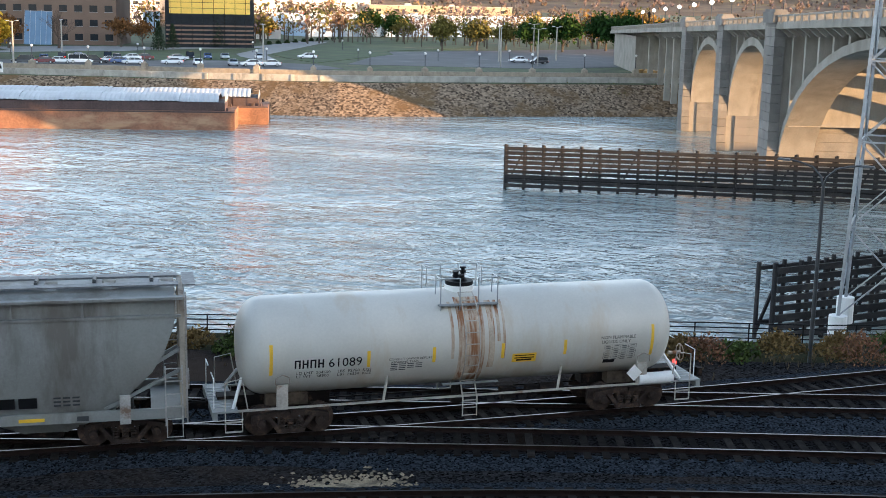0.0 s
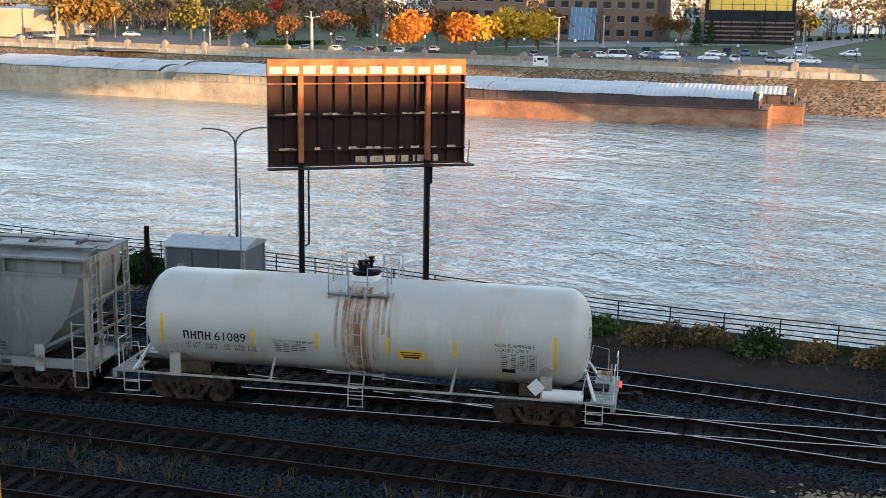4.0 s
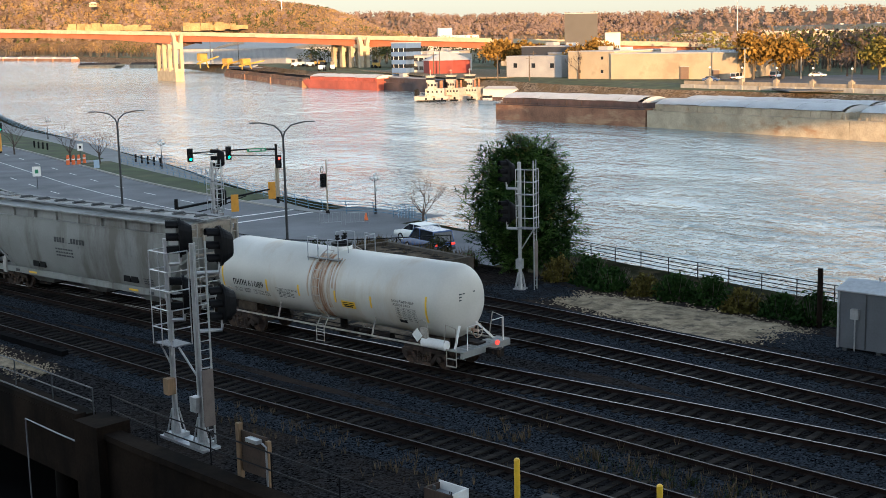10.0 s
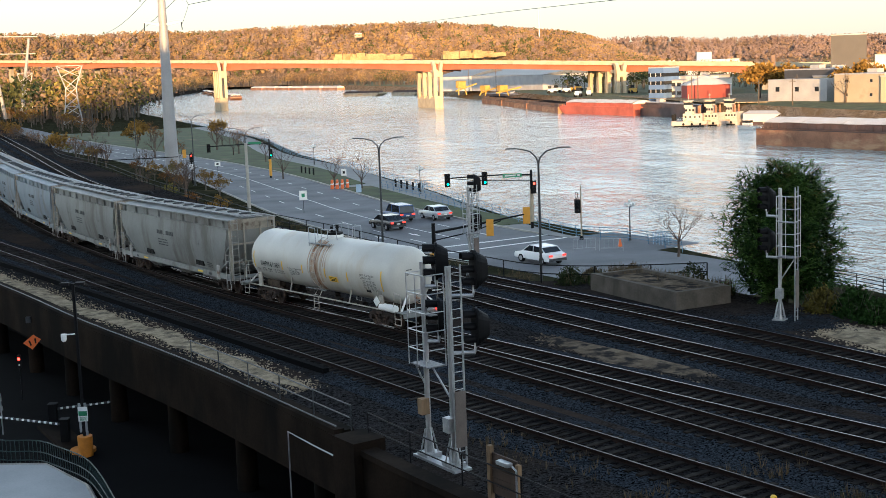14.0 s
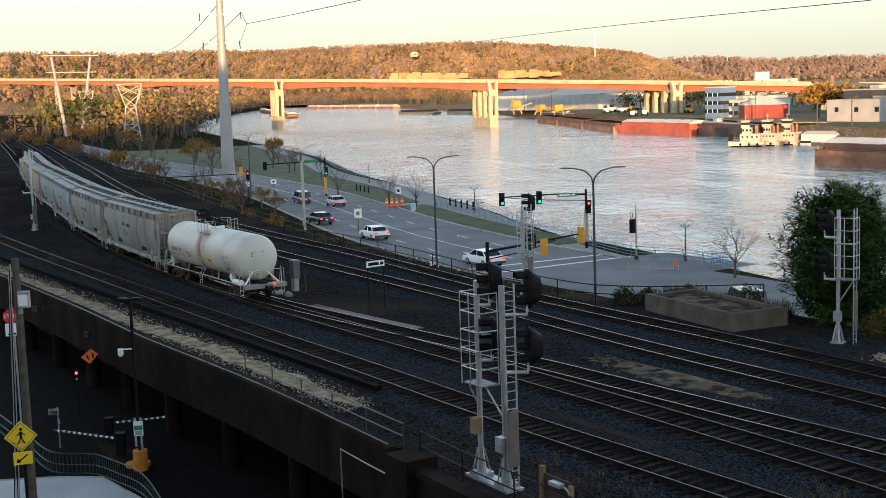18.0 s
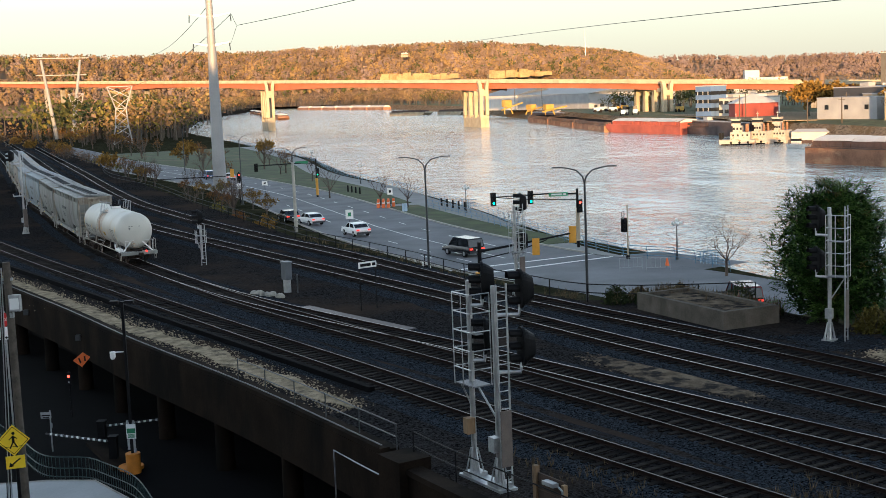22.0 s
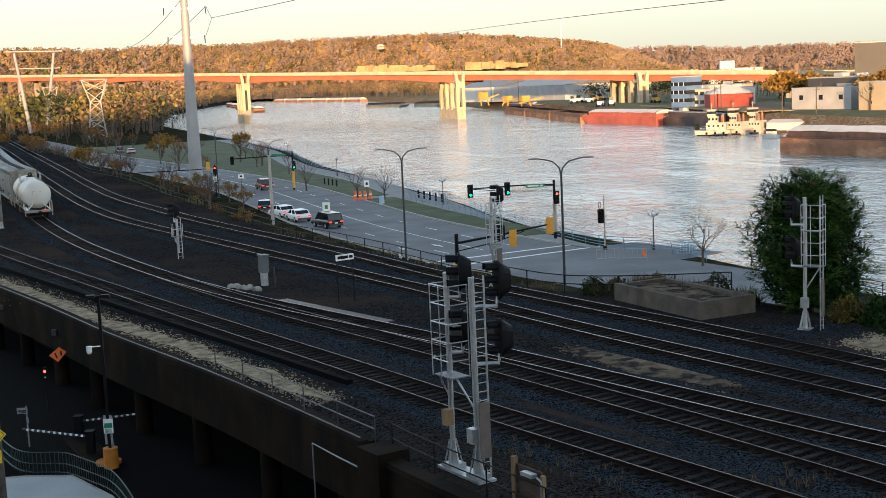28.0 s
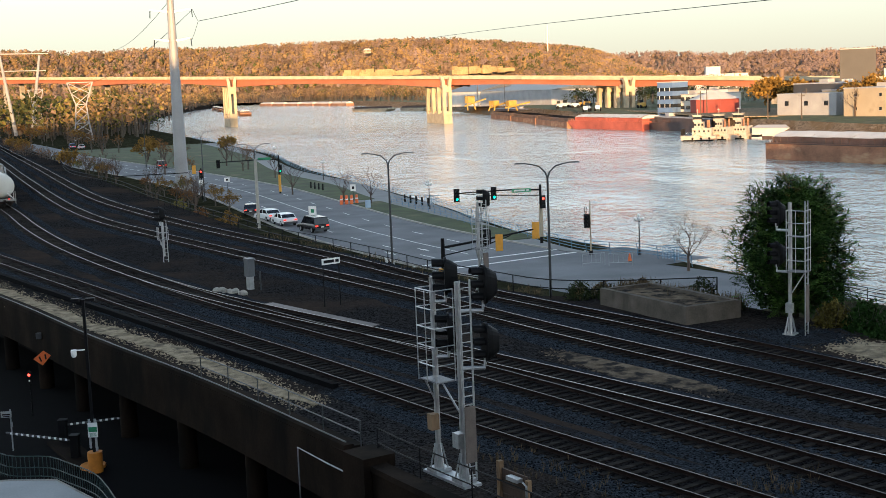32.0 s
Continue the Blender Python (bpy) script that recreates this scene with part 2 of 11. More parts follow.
def gravel_material(name, a, b, scale, stain, stain_scale=0.08, at=0.55):
    """Crushed stone: single stones of uneven tone, with patches of dust or dirt."""
    m = bpy.data.materials.new(name)
    m.use_nodes = True
    N, L = m.node_tree.nodes, m.node_tree.links
    bsdf = N["Principled BSDF"]
    bsdf.inputs["Roughness"].default_value = 1.0
    bsdf.inputs["Specular IOR Level"].default_value = 0.0
    tc = N.new("ShaderNodeTexCoord")
    vo = N.new("ShaderNodeTexVoronoi")
    vo.inputs["Scale"].default_value = scale
    L.new(tc.outputs["Object"], vo.inputs["Vector"])
    sep = N.new("ShaderNodeSeparateColor")
    L.new(vo.outputs["Color"], sep.inputs[0])
    rp = N.new("ShaderNodeValToRGB")
    rp.color_ramp.elements[0].color, rp.color_ramp.elements[1].color = (*a, 1), (*b, 1)
    L.new(sep.outputs[0], rp.inputs[0])
    nz = N.new("ShaderNodeTexNoise")
    nz.inputs["Scale"].default_value, nz.inputs["Detail"].default_value, nz.inputs["Roughness"].default_value = stain_scale, 10, 0.7
    L.new(tc.outputs["Object"], nz.inputs["Vector"])
    mr = N.new("ShaderNodeMapRange")
    mr.inputs["From Min"].default_value, mr.inputs["From Max"].default_value = at, at + 0.14
    L.new(nz.outputs["Fac"], mr.inputs["Value"])
    mx = N.new("ShaderNodeMixRGB")
    mx.inputs[2].default_value = (*stain, 1)
    L.new(mr.outputs[0], mx.inputs[0])
    L.new(rp.outputs[0], mx.inputs[1])
    # clumps and wheel-wash at hand's and stride's width
    nb = N.new("ShaderNodeTexNoise")
    nb.inputs["Scale"].default_value, nb.inputs["Detail"].default_value, nb.inputs["Roughness"].default_value = 2.2, 9, 0.75
    L.new(tc.outputs["Object"], nb.inputs["Vector"])
    nr = N.new("ShaderNodeMapRange")
    nr.inputs["From Min"].default_value, nr.inputs["From Max"].default_value = 0.30, 0.70
    nr.inputs["To Min"].default_value, nr.inputs["To Max"].default_value = 0.84, 1.2
    L.new(nb.outputs["Fac"], nr.inputs["Value"])
    hv = N.new("ShaderNodeHueSaturation")
    L.new(nr.outputs[0], hv.inputs["Value"])
    L.new(mx.outputs[0], hv.inputs["Color"])
    L.new(hv.outputs[0], bsdf.inputs["Base Color"])
    bp = N.new("ShaderNodeBump")
    bp.inputs["Strength"].default_value, bp.inputs["Distance"].default_value = 0.8, 0.05
    L.new(vo.outputs["Distance"], bp.inputs["Height"])
    L.new(bp.outputs[0], bsdf.inputs["Normal"])
    return m


def water_material():
    """River water: small wind waves whose height changes from reach to reach, over slow swirls."""
    m = bpy.data.materials.new("river_water")
    m.use_nodes = True
    N, L = m.node_tree.nodes, m.node_tree.links
    b = N["Principled BSDF"]
    b.inputs["Base Color"].default_value = (0.29, 0.34, 0.335, 1)
    b.inputs["Roughness"].default_value = 0.10
    b.inputs["IOR"].default_value = 1.33
    tc = N.new("ShaderNodeTexCoord")

    def wave(sc, rot_z, stretch, detail, rough, twist):
        mp = N.new("ShaderNodeMapping")
        mp.inputs["Rotation"].default_value = (0, 0, radians(rot_z))
        mp.inputs["Scale"].default_value = stretch
        L.new(tc.outputs["Object"], mp.inputs[0])
        nz = N.new("ShaderNodeTexNoise")
        nz.inputs["Scale"].default_value, nz.inputs["Detail"].default_value, nz.inputs["Roughness"].default_value = sc, detail, rough
        nz.inputs["Distortion"].default_value = twist
        L.new(mp.outputs[0], nz.inputs["Vector"])
        return nz.outputs["Fac"]

    def math_node(op, a, b_):
        n = N.new("ShaderNodeMath")
        n.operation = op
        for i, v in enumerate((a, b_)):
            if isinstance(v, float):
                n.inputs[i].default_value = v
            else:
                L.new(v, n.inputs[i])
        return n.outputs[0]

    # calm and ruffled reaches
    gust = N.new("ShaderNodeMapRange")
    gust.inputs["From Min"].default_value, gust.inputs["From Max"].default_value = 0.36, 0.64
    gust.inputs["To Min"].default_value, gust.inputs["To Max"].default_value = 0.35, 1.5
    L.new(wave(0.032, 25, (1.0, 0.55, 1), 5, 0.6, 1.2), gust.inputs["Value"])
    small = math_node("MULTIPLY", wave(0.42, 24, (1.0, 0.6, 1), 3, 0.62, 0.7), 0.85)
    fine = math_node("MULTIPLY", wave(1.5, 8, (1.0, 0.7, 1), 2, 0.6, 0.3), 0.24)
    ripples = math_node("MULTIPLY", math_node("ADD", small, fine), gust.outputs[0])
    swell = math_node("MULTIPLY", wave(0.10, 14, (1.0, 0.6, 1), 3, 0.55, 1.4), 0.75)
    slow = math_node("MULTIPLY", wave(0.025, 30, (1.0, 0.5, 1), 2, 0.5, 1.5), 1.3)
    height = math_node("ADD", ripples, math_node("ADD", swell, slow))
    bp = N.new("ShaderNodeBump")
    bp.inputs["Strength"].default_value, bp.inputs["Distance"].default_value = 1.0, 1.0
    L.new(height, bp.inputs["Height"])
    L.new(bp.outputs[0], b.inputs["Normal"])
    return m


M = {
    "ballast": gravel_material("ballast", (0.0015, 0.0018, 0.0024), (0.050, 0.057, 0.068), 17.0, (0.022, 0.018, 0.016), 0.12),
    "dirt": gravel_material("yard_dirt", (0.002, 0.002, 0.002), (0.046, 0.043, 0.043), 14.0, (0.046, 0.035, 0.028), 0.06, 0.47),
    "sand_dark": material("trodden_dirt", (0.15, 0.118, 0.085), 1.0, spec=0.0, vary=0.45, scale=1.6, bump=0.5, fine=22, stain=(0.030, 0.028, 0.027), stain_at=0.47, stain_scale=1.1),
    "sand": material("pale_sand", (0.31, 0.25, 0.17), 1.0, spec=0.0, vary=0.4, scale=1.8, bump=0.5, fine=22, stain=(0.12, 0.10, 0.075), stain_at=0.52, stain_scale=1.5),
    "grass": material("mown_grass", (0.044, 0.062, 0.016), 0.95, vary=0.4, scale=0.3, bump=0.6, fine=9, stain=(0.13, 0.10, 0.045), stain_at=0.58, stain_scale=0.12),
    "riprap": gravel_material("riprap", (0.05, 0.036, 0.026), (0.36, 0.27, 0.185), 2.4, (0.16, 0.105, 0.055), 0.12, 0.48),
    "asphalt": material("asphalt", (0.17, 0.175, 0.185), 0.9, spec=0.2, vary=0.2, scale=0.25, bump=0.15, fine=30, stain=(0.13, 0.13, 0.13), stain_at=0.6, stain_scale=0.2),
    # near-black street asphalt, with the evening shade put into its colour
    "asphalt_shaded": material("shaded_asphalt", (0.004, 0.004, 0.0045), 0.95, spec=0.05, vary=0.2, scale=0.3, bump=0.15, fine=30),
    "concrete": material("concrete", (0.36, 0.34, 0.30), 0.88, vary=0.2, scale=0.7, bump=0.2, fine=14, stain=(0.20, 0.185, 0.16), stain_at=0.56, stain_scale=0.5, stain_stretch=(1, 1, 0.35)),
    # weathered concrete, with the viaduct's shade put into its near-black colour
    "concrete_old_shaded": material("weathered_shaded_concrete", (0.018, 0.0125, 0.009), 0.95, spec=0.05, vary=0.3, scale=0.6, bump=0.4, fine=10, stain=(0.007, 0.006, 0.005), stain_at=0.48, stain_scale=0.35, stain_stretch=(1, 1, 0.3)),
    # bridge concrete made warmer and lighter to stand for low sunlight
    "concrete_sunlit": material("sunlit_bridge_concrete", (0.42, 0.355, 0.255), 0.88, vary=0.15, scale=0.3, bump=0.2, fine=6, stain=(0.30, 0.25, 0.18), stain_at=0.56, stain_scale=0.15, stain_stretch=(1, 1, 0.2)),
    "concrete_pier": material("bridge_concrete", (0.29, 0.265, 0.225), 0.88, vary=0.18, scale=0.4, bump=0.2, fine=8, stain=(0.20, 0.18, 0.15), stain_at=0.53, stain_scale=0.2, stain_stretch=(1, 1, 0.2)),
    "path_grey": material("grey_path", (0.231, 0.231, 0.231), 0.9, vary=0.12, scale=0.3, bump=0.1, fine=12),
    "leaf_ochre": material("ochre_leaves", (0.20, 0.12, 0.03), 0.8, spec=0.05, vary=0.3, scale=0.5, bump=0.0, fine=5, island=0.4),
    "paving": material("pale_paving", (0.42, 0.42, 0.41), 0.85, vary=0.1, scale=0.4, bump=0.1, fine=12),
    "rail": material("worn_rail_steel", (0.11, 0.10, 0.098), 0.36, 0.9, vary=0.15, scale=2, bump=0.05, fine=30),
    "rail_dull": material("dull_rail_head", (0.034, 0.027, 0.024), 0.5, 0.6, vary=0.2, scale=2, bump=0.05, fine=30),
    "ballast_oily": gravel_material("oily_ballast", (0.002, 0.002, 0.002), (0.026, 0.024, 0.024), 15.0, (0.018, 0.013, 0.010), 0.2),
    "concrete_mid": material("stained_concrete", (0.105, 0.092, 0.077), 0.92, spec=0.1, vary=0.25, scale=1.0, bump=0.4, fine=12, stain=(0.070, 0.060, 0.050), stain_at=0.52, stain_scale=0.6, stain_stretch=(1, 1, 0.3)),
    "truck_rust": material("rusty_cast_steel", (0.040, 0.027, 0.021), 0.8, spec=0.3, vary=0.4, scale=3, bump=0.3, fine=20, stain=(0.105, 0.062, 0.040), stain_at=0.54, stain_scale=3),
    "tank_trim": material("soiled_white_fittings", (0.40, 0.365, 0.315), 0.6, vary=0.2, scale=2.5, bump=0.1, fine=20, stain=(0.22, 0.12, 0.07), stain_at=0.57, stain_scale=2.0),
    "rail_rust": material("rusty_rail_web", (0.016, 0.010, 0.008), 0.9, 0.0, spec=0.1, vary=0.3, scale=4, bump=0.2, fine=30),
    "tie": material("creosoted_tie", (0.020, 0.017, 0.015), 0.95, spec=0.05, vary=0.35, scale=3, bump=0.5, fine=30, stain=(0.036, 0.031, 0.027), stain_at=0.60, stain_scale=2.0, island=0.55),
    "rust": material("rusted_steel", (0.36, 0.115, 0.040), 0.85, 0.1, vary=0.35, scale=1.5, bump=0.3, fine=25, stain=(0.12, 0.045, 0.03), stain_at=0.52, stain_scale=0.9),
    # the same rust, darkened to stand for shade on sheet and ribs
    "rust_shaded": material("shaded_rust", (0.034, 0.010, 0.007), 0.85, 0.1, vary=0.35, scale=1.5, bump=0.3, fine=25),
    "paint_flake": material("flaked_white_paint", (0.62, 0.50, 0.36), 0.8, vary=0.2, scale=5, bump=0.4, fine=40, stain=(0.30, 0.10, 0.04), stain_at=0.52, stain_scale=4.0),
    "black": material("black_paint", (0.006, 0.006, 0.007), 0.6, spec=0.15, vary=0.2, scale=3, bump=0.05, fine=30),
    "dark_metal": material("dark_grey_metal", (0.055, 0.058, 0.062), 0.5, 0.4, vary=0.2, scale=3, bump=0.05, fine=30),
    "galv": material("galvanised_steel", (0.42, 0.43, 0.44), 0.5, 0.75, vary=0.15, scale=4, bump=0.05, fine=40),
    "alu": material("bare_aluminium", (0.50, 0.50, 0.51), 0.45, 0.8, vary=0.12, scale=3, bump=0.05, fine=40),
    "shed": material("grey_sheet_metal", (0.12, 0.13, 0.145), 0.5, 0.35, vary=0.12, scale=0.8, bump=0.06, fine=12),
    "white": material("white_paint", (0.78, 0.77, 0.74), 0.6, vary=0.08, scale=1.5, bump=0.05, fine=20),
    "tank": material("tank_white_paint", (0.55, 0.53, 0.475), 0.42, vary=0.06, scale=0.7, bump=0.03, fine=14, stain=(0.49, 0.43, 0.34), stain_at=0.54, stain_scale=0.6, stain_stretch=(1.2, 0.6, 0.3)),
    "tank_rust": material("rust_streaked_white", (0.52, 0.43, 0.33), 0.6, vary=0.2, scale=1.2, bump=0.1, fine=18, stain=(0.27, 0.115, 0.045), stain_at=0.46, stain_scale=1.3, stain_stretch=(4.0, 1.2, 0.25)),
    "hopper": material("hopper_grey_paint", (0.235, 0.238, 0.225), 0.6, vary=0.12, scale=0.6, bump=0.05, fine=14, stain=(0.13, 0.12, 0.105), stain_at=0.52, stain_scale=0.5, stain_stretch=(1, 1, 0.22)),
    "hopper_blue": material("hopper_pale_blue_paint", (0.23, 0.27, 0.30), 0.6, vary=0.12, scale=0.6, bump=0.05, fine=14, stain=(0.17, 0.17, 0.165), stain_at=0.54, stain_scale=0.5, stain_stretch=(1, 1, 0.3)),
    "hopper_tan": material("hopper_tan_paint", (0.28, 0.25, 0.21), 0.65, vary=0.15, scale=0.6, bump=0.05, fine=14, stain=(0.26, 0.22, 0.18), stain_at=0.52, stain_scale=0.5, stain_stretch=(1, 1, 0.3)),
    "grime": material("oily_truck_steel", (0.012, 0.009, 0.008), 0.8, 0.0, spec=0.2, vary=0.4, scale=3, bump=0.3, fine=20, stain=(0.055, 0.034, 0.022), stain_at=0.55, stain_scale=3),
    "crane_yellow": material("dull_crane_yellow", (0.40, 0.26, 0.05), 0.7, vary=0.2, scale=0.5, bump=0.05, fine=4),
    "yellow": material("yellow_reflector", (0.80, 0.50, 0.03), 0.5, vary=0.08, scale=5, bump=0.02, fine=30),
    "hull": material("rusty_hull", (0.24, 0.115, 0.065), 0.75, vary=0.3, scale=0.25, bump=0.15, fine=4, stain=(0.36, 0.22, 0.13), stain_at=0.52, stain_scale=0.12, stain_stretch=(1, 1, 3)),
    "hull_dark": material("dark_hull", (0.070, 0.045, 0.042), 0.7, vary=0.3, scale=0.3, bump=0.15, fine=4),
    "hull_tan": material("tan_hull", (0.38, 0.32, 0.23), 0.75, vary=0.25, scale=0.25, bump=0.15, fine=4, stain=(0.28, 0.17, 0.09), stain_at=0.55, stain_scale=0.15, stain_stretch=(1, 1, 2)),
    "cover": material("barge_cover_white", (0.50, 0.51, 0.52), 0.55, vary=0.1, scale=0.4, bump=0.05, fine=5, stain=(0.48, 0.48, 0.48), stain_at=0.56, stain_scale=0.3),
    "timber": material("black_timber", (0.022, 0.020, 0.020), 0.85, vary=0.4, scale=0.8, bump=0.4, fine=12, stain=(0.05, 0.042, 0.034), stain_at=0.57, stain_scale=0.8, island=0.3),
    "bark": material("bark", (0.085, 0.07, 0.056), 0.95, vary=0.3, scale=4, bump=0.6, fine=25),
    "leaf": material("green_leaves", (0.055, 0.100, 0.018), 0.7, spec=0.05, vary=0.35, scale=0.7, bump=0.0, fine=5, island=0.45),
    "leaf_rust": material("russet_leaves", (0.17, 0.085, 0.032), 0.8, spec=0.05, vary=0.3, scale=0.5, bump=0.0, fine=5, island=0.4),
    "leaf_orange": material("orange_leaves", (0.46, 0.17, 0.025), 0.8, spec=0.05, vary=0.3, scale=0.5, bump=0.0, fine=5, island=0.35),
    "leaf_yellow": material("yellow_leaves", (0.52, 0.33, 0.03), 0.8, spec=0.05, vary=0.25, scale=0.5, bump=0.0, fine=5, island=0.35),
    "leaf_olive": material("olive_leaves", (0.15, 0.13, 0.035), 0.8, spec=0.05, vary=0.3, scale=0.5, bump=0.0, fine=5, island=0.4),
    "leaf_dark": material("dark_conifer", (0.030, 0.045, 0.024), 0.8, spec=0.05, vary=0.3, scale=0.5, bump=0.0, fine=5, island=0.4),
    "leaf_red": material("red_leaves", (0.42, 0.05, 0.03), 0.8, spec=0.05, vary=0.25, scale=0.5, bump=0.0, fine=5, island=0.35),
    "twig": material("bare_twigs", (0.085, 0.060, 0.046), 0.95, vary=0.3, scale=2, bump=0.0, fine=10, island=0.3),
    "dry": material("dry_grass", (0.12, 0.088, 0.05), 0.95, spec=0.05, vary=0.35, scale=2, bump=0.0, fine=10, island=0.4),
    "weed": material("weeds", (0.035, 0.045, 0.018), 0.9, spec=0.05, vary=0.35, scale=2, bump=0.0, fine=10, island=0.45),
    "girder": material("weathering_steel_girder", (0.30, 0.105, 0.055), 0.75, vary=0.15, scale=0.1, bump=0.05, fine=2),
    "glass_dark": material("dark_window", (0.02, 0.024, 0.03), 0.12, vary=0.2, scale=0.5, bump=0.0, fine=2),
    "glass_gold": material("gold_mirror_glass", (0.85, 0.58, 0.14), 0.28, 0.9, vary=0.05, scale=0.3, bump=0.0, fine=2),
    "brick": material("brown_brick", (0.23, 0.12, 0.08), 0.85, vary=0.2, scale=0.5, bump=0.1, fine=6),
    "cream": material("cream_render", (0.36, 0.30, 0.215), 0.85, vary=0.1, scale=0.15, bump=0.05, fine=3, stain=(0.27, 0.22, 0.155), stain_at=0.53, stain_scale=0.08),
    "grey_wall": material("grey_wall", (0.34, 0.34, 0.35), 0.85, vary=0.12, scale=0.2, bump=0.05, fine=3),
    "brown_wall": material("brown_wall", (0.17, 0.115, 0.085), 0.85, vary=0.12, scale=0.2, bump=0.05, fine=3),
    "blue_wall": material("pale_blue_wall", (0.36, 0.46, 0.58), 0.75, vary=0.08, scale=0.2, bump=0.05, fine=3),
    "red_wall": material("red_wall", (0.24, 0.05, 0.04), 0.8, vary=0.12, scale=0.2, bump=0.05, fine=3),
    "white_wall": material("white_wall", (0.55, 0.53, 0.50), 0.8, vary=0.08, scale=0.2, bump=0.05, fine=3),
    "dark_clad": material("dark_cladding", (0.045, 0.045, 0.05), 0.6, vary=0.15, scale=0.2, bump=0.05, fine=3),
    "blue_deep": material("blue_cladding", (0.10, 0.17, 0.32), 0.6, vary=0.12, scale=0.3, bump=0.05, fine=3),
    "blue_glass": material("blue_tinted_glass", (0.16, 0.24, 0.34), 0.1, 0.3, vary=0.1, scale=0.5, bump=0.0),
    "pylon": material("weathered_pylon_steel", (0.30, 0.30, 0.31), 0.6, 0.3, vary=0.12, scale=0.3, bump=0.05, fine=6),
    "stone_block": material("bridge_stone_block", (0.20, 0.185, 0.165), 0.88, vary=0.22, scale=0.5, bump=0.3, fine=9, stain=(0.20, 0.18, 0.16), stain_at=0.52, stain_scale=0.25, stain_stretch=(1, 1, 0.25), island=0.14),
    "water": water_material(),
}

# ---- ground: one sheet from the near street over the yard, the river bed and the far bank to the horizon ----
YARD = -0.32
STREET = -5.0
ROAD = -2.9
# plan stations along the river: near bank, edge of the railway shelf by the street, far bank, width of the hollow under the shelf, edge of the shelf by the river road
STATIONS = [
    ((330, -600), (150, -600), (470, -800), 0.02, (190, -600)), ((150, -120), (45, -80), (330, -120), 0.02, (100, -120)), ((88, -38), (25, -10), (285, -20), 0.02, (66, -38)),
    ((63, 3), (14, 17), (258, 30), 0.02, (49.5, 3)), ((60.5, 9.5), (10, 24.5), (245, 49), 0.02, (46, 11)), ((52.6, 28), (3.7, 35), (225, 77), 0.02, (41, 24)),
    ((48.6, 38), (-0.6, 42.2), (206, 104), 0.02, (37.8, 33)), ((43.4, 56), (-1.6, 44.2), (190, 150), 12, (34.3, 43.5)), ((38.2, 68), (-8.7, 56.3), (178, 180), 13, (28.5, 52)),
    ((33.4, 80), (-16.5, 68.2), (166, 205), 14, (23.5, 63)), ((27, 99.5), (-23, 79), (150, 245), 14, (17.5, 75.5)), ((22.6, 112.5), (-30, 90), (130, 300), 14, (9.2, 77)),
    ((12.9, 135.5), (-40, 106), (122, 345), 12, (2.9, 87)), ((5.5, 170.5), (-62, 150), (116, 400), 0.05, (-11.4, 115.5)), ((-17.0, 257), (-95, 225), (106, 480), 0.05, (-43, 197)),
    ((-31, 329), (-130, 300), (88, 550), 0.05, (-70, 272)), ((-75, 484), (-200, 460), (78, 640), 0.05, (-140, 470)), ((-145, 725), (-290, 680), (70, 780), 0.05, (-215, 660)),
    ((-180, 950), (-380, 950), (52, 980), 0.05, (-300, 930)), ((-230, 1258), (-480, 1300), (10, 1300), 0.05, (-360, 1250)), ((-275, 1800), (-700, 1900), (-90, 1900), 0.05, (-420, 1820)),
    ((-300, 2380), (-900, 2500), (-220, 2400), 0.05, (-520, 2400)), ((-320, 2480), (-1000, 2700), (-300, 2500), 0.05, (-560, 2500))]


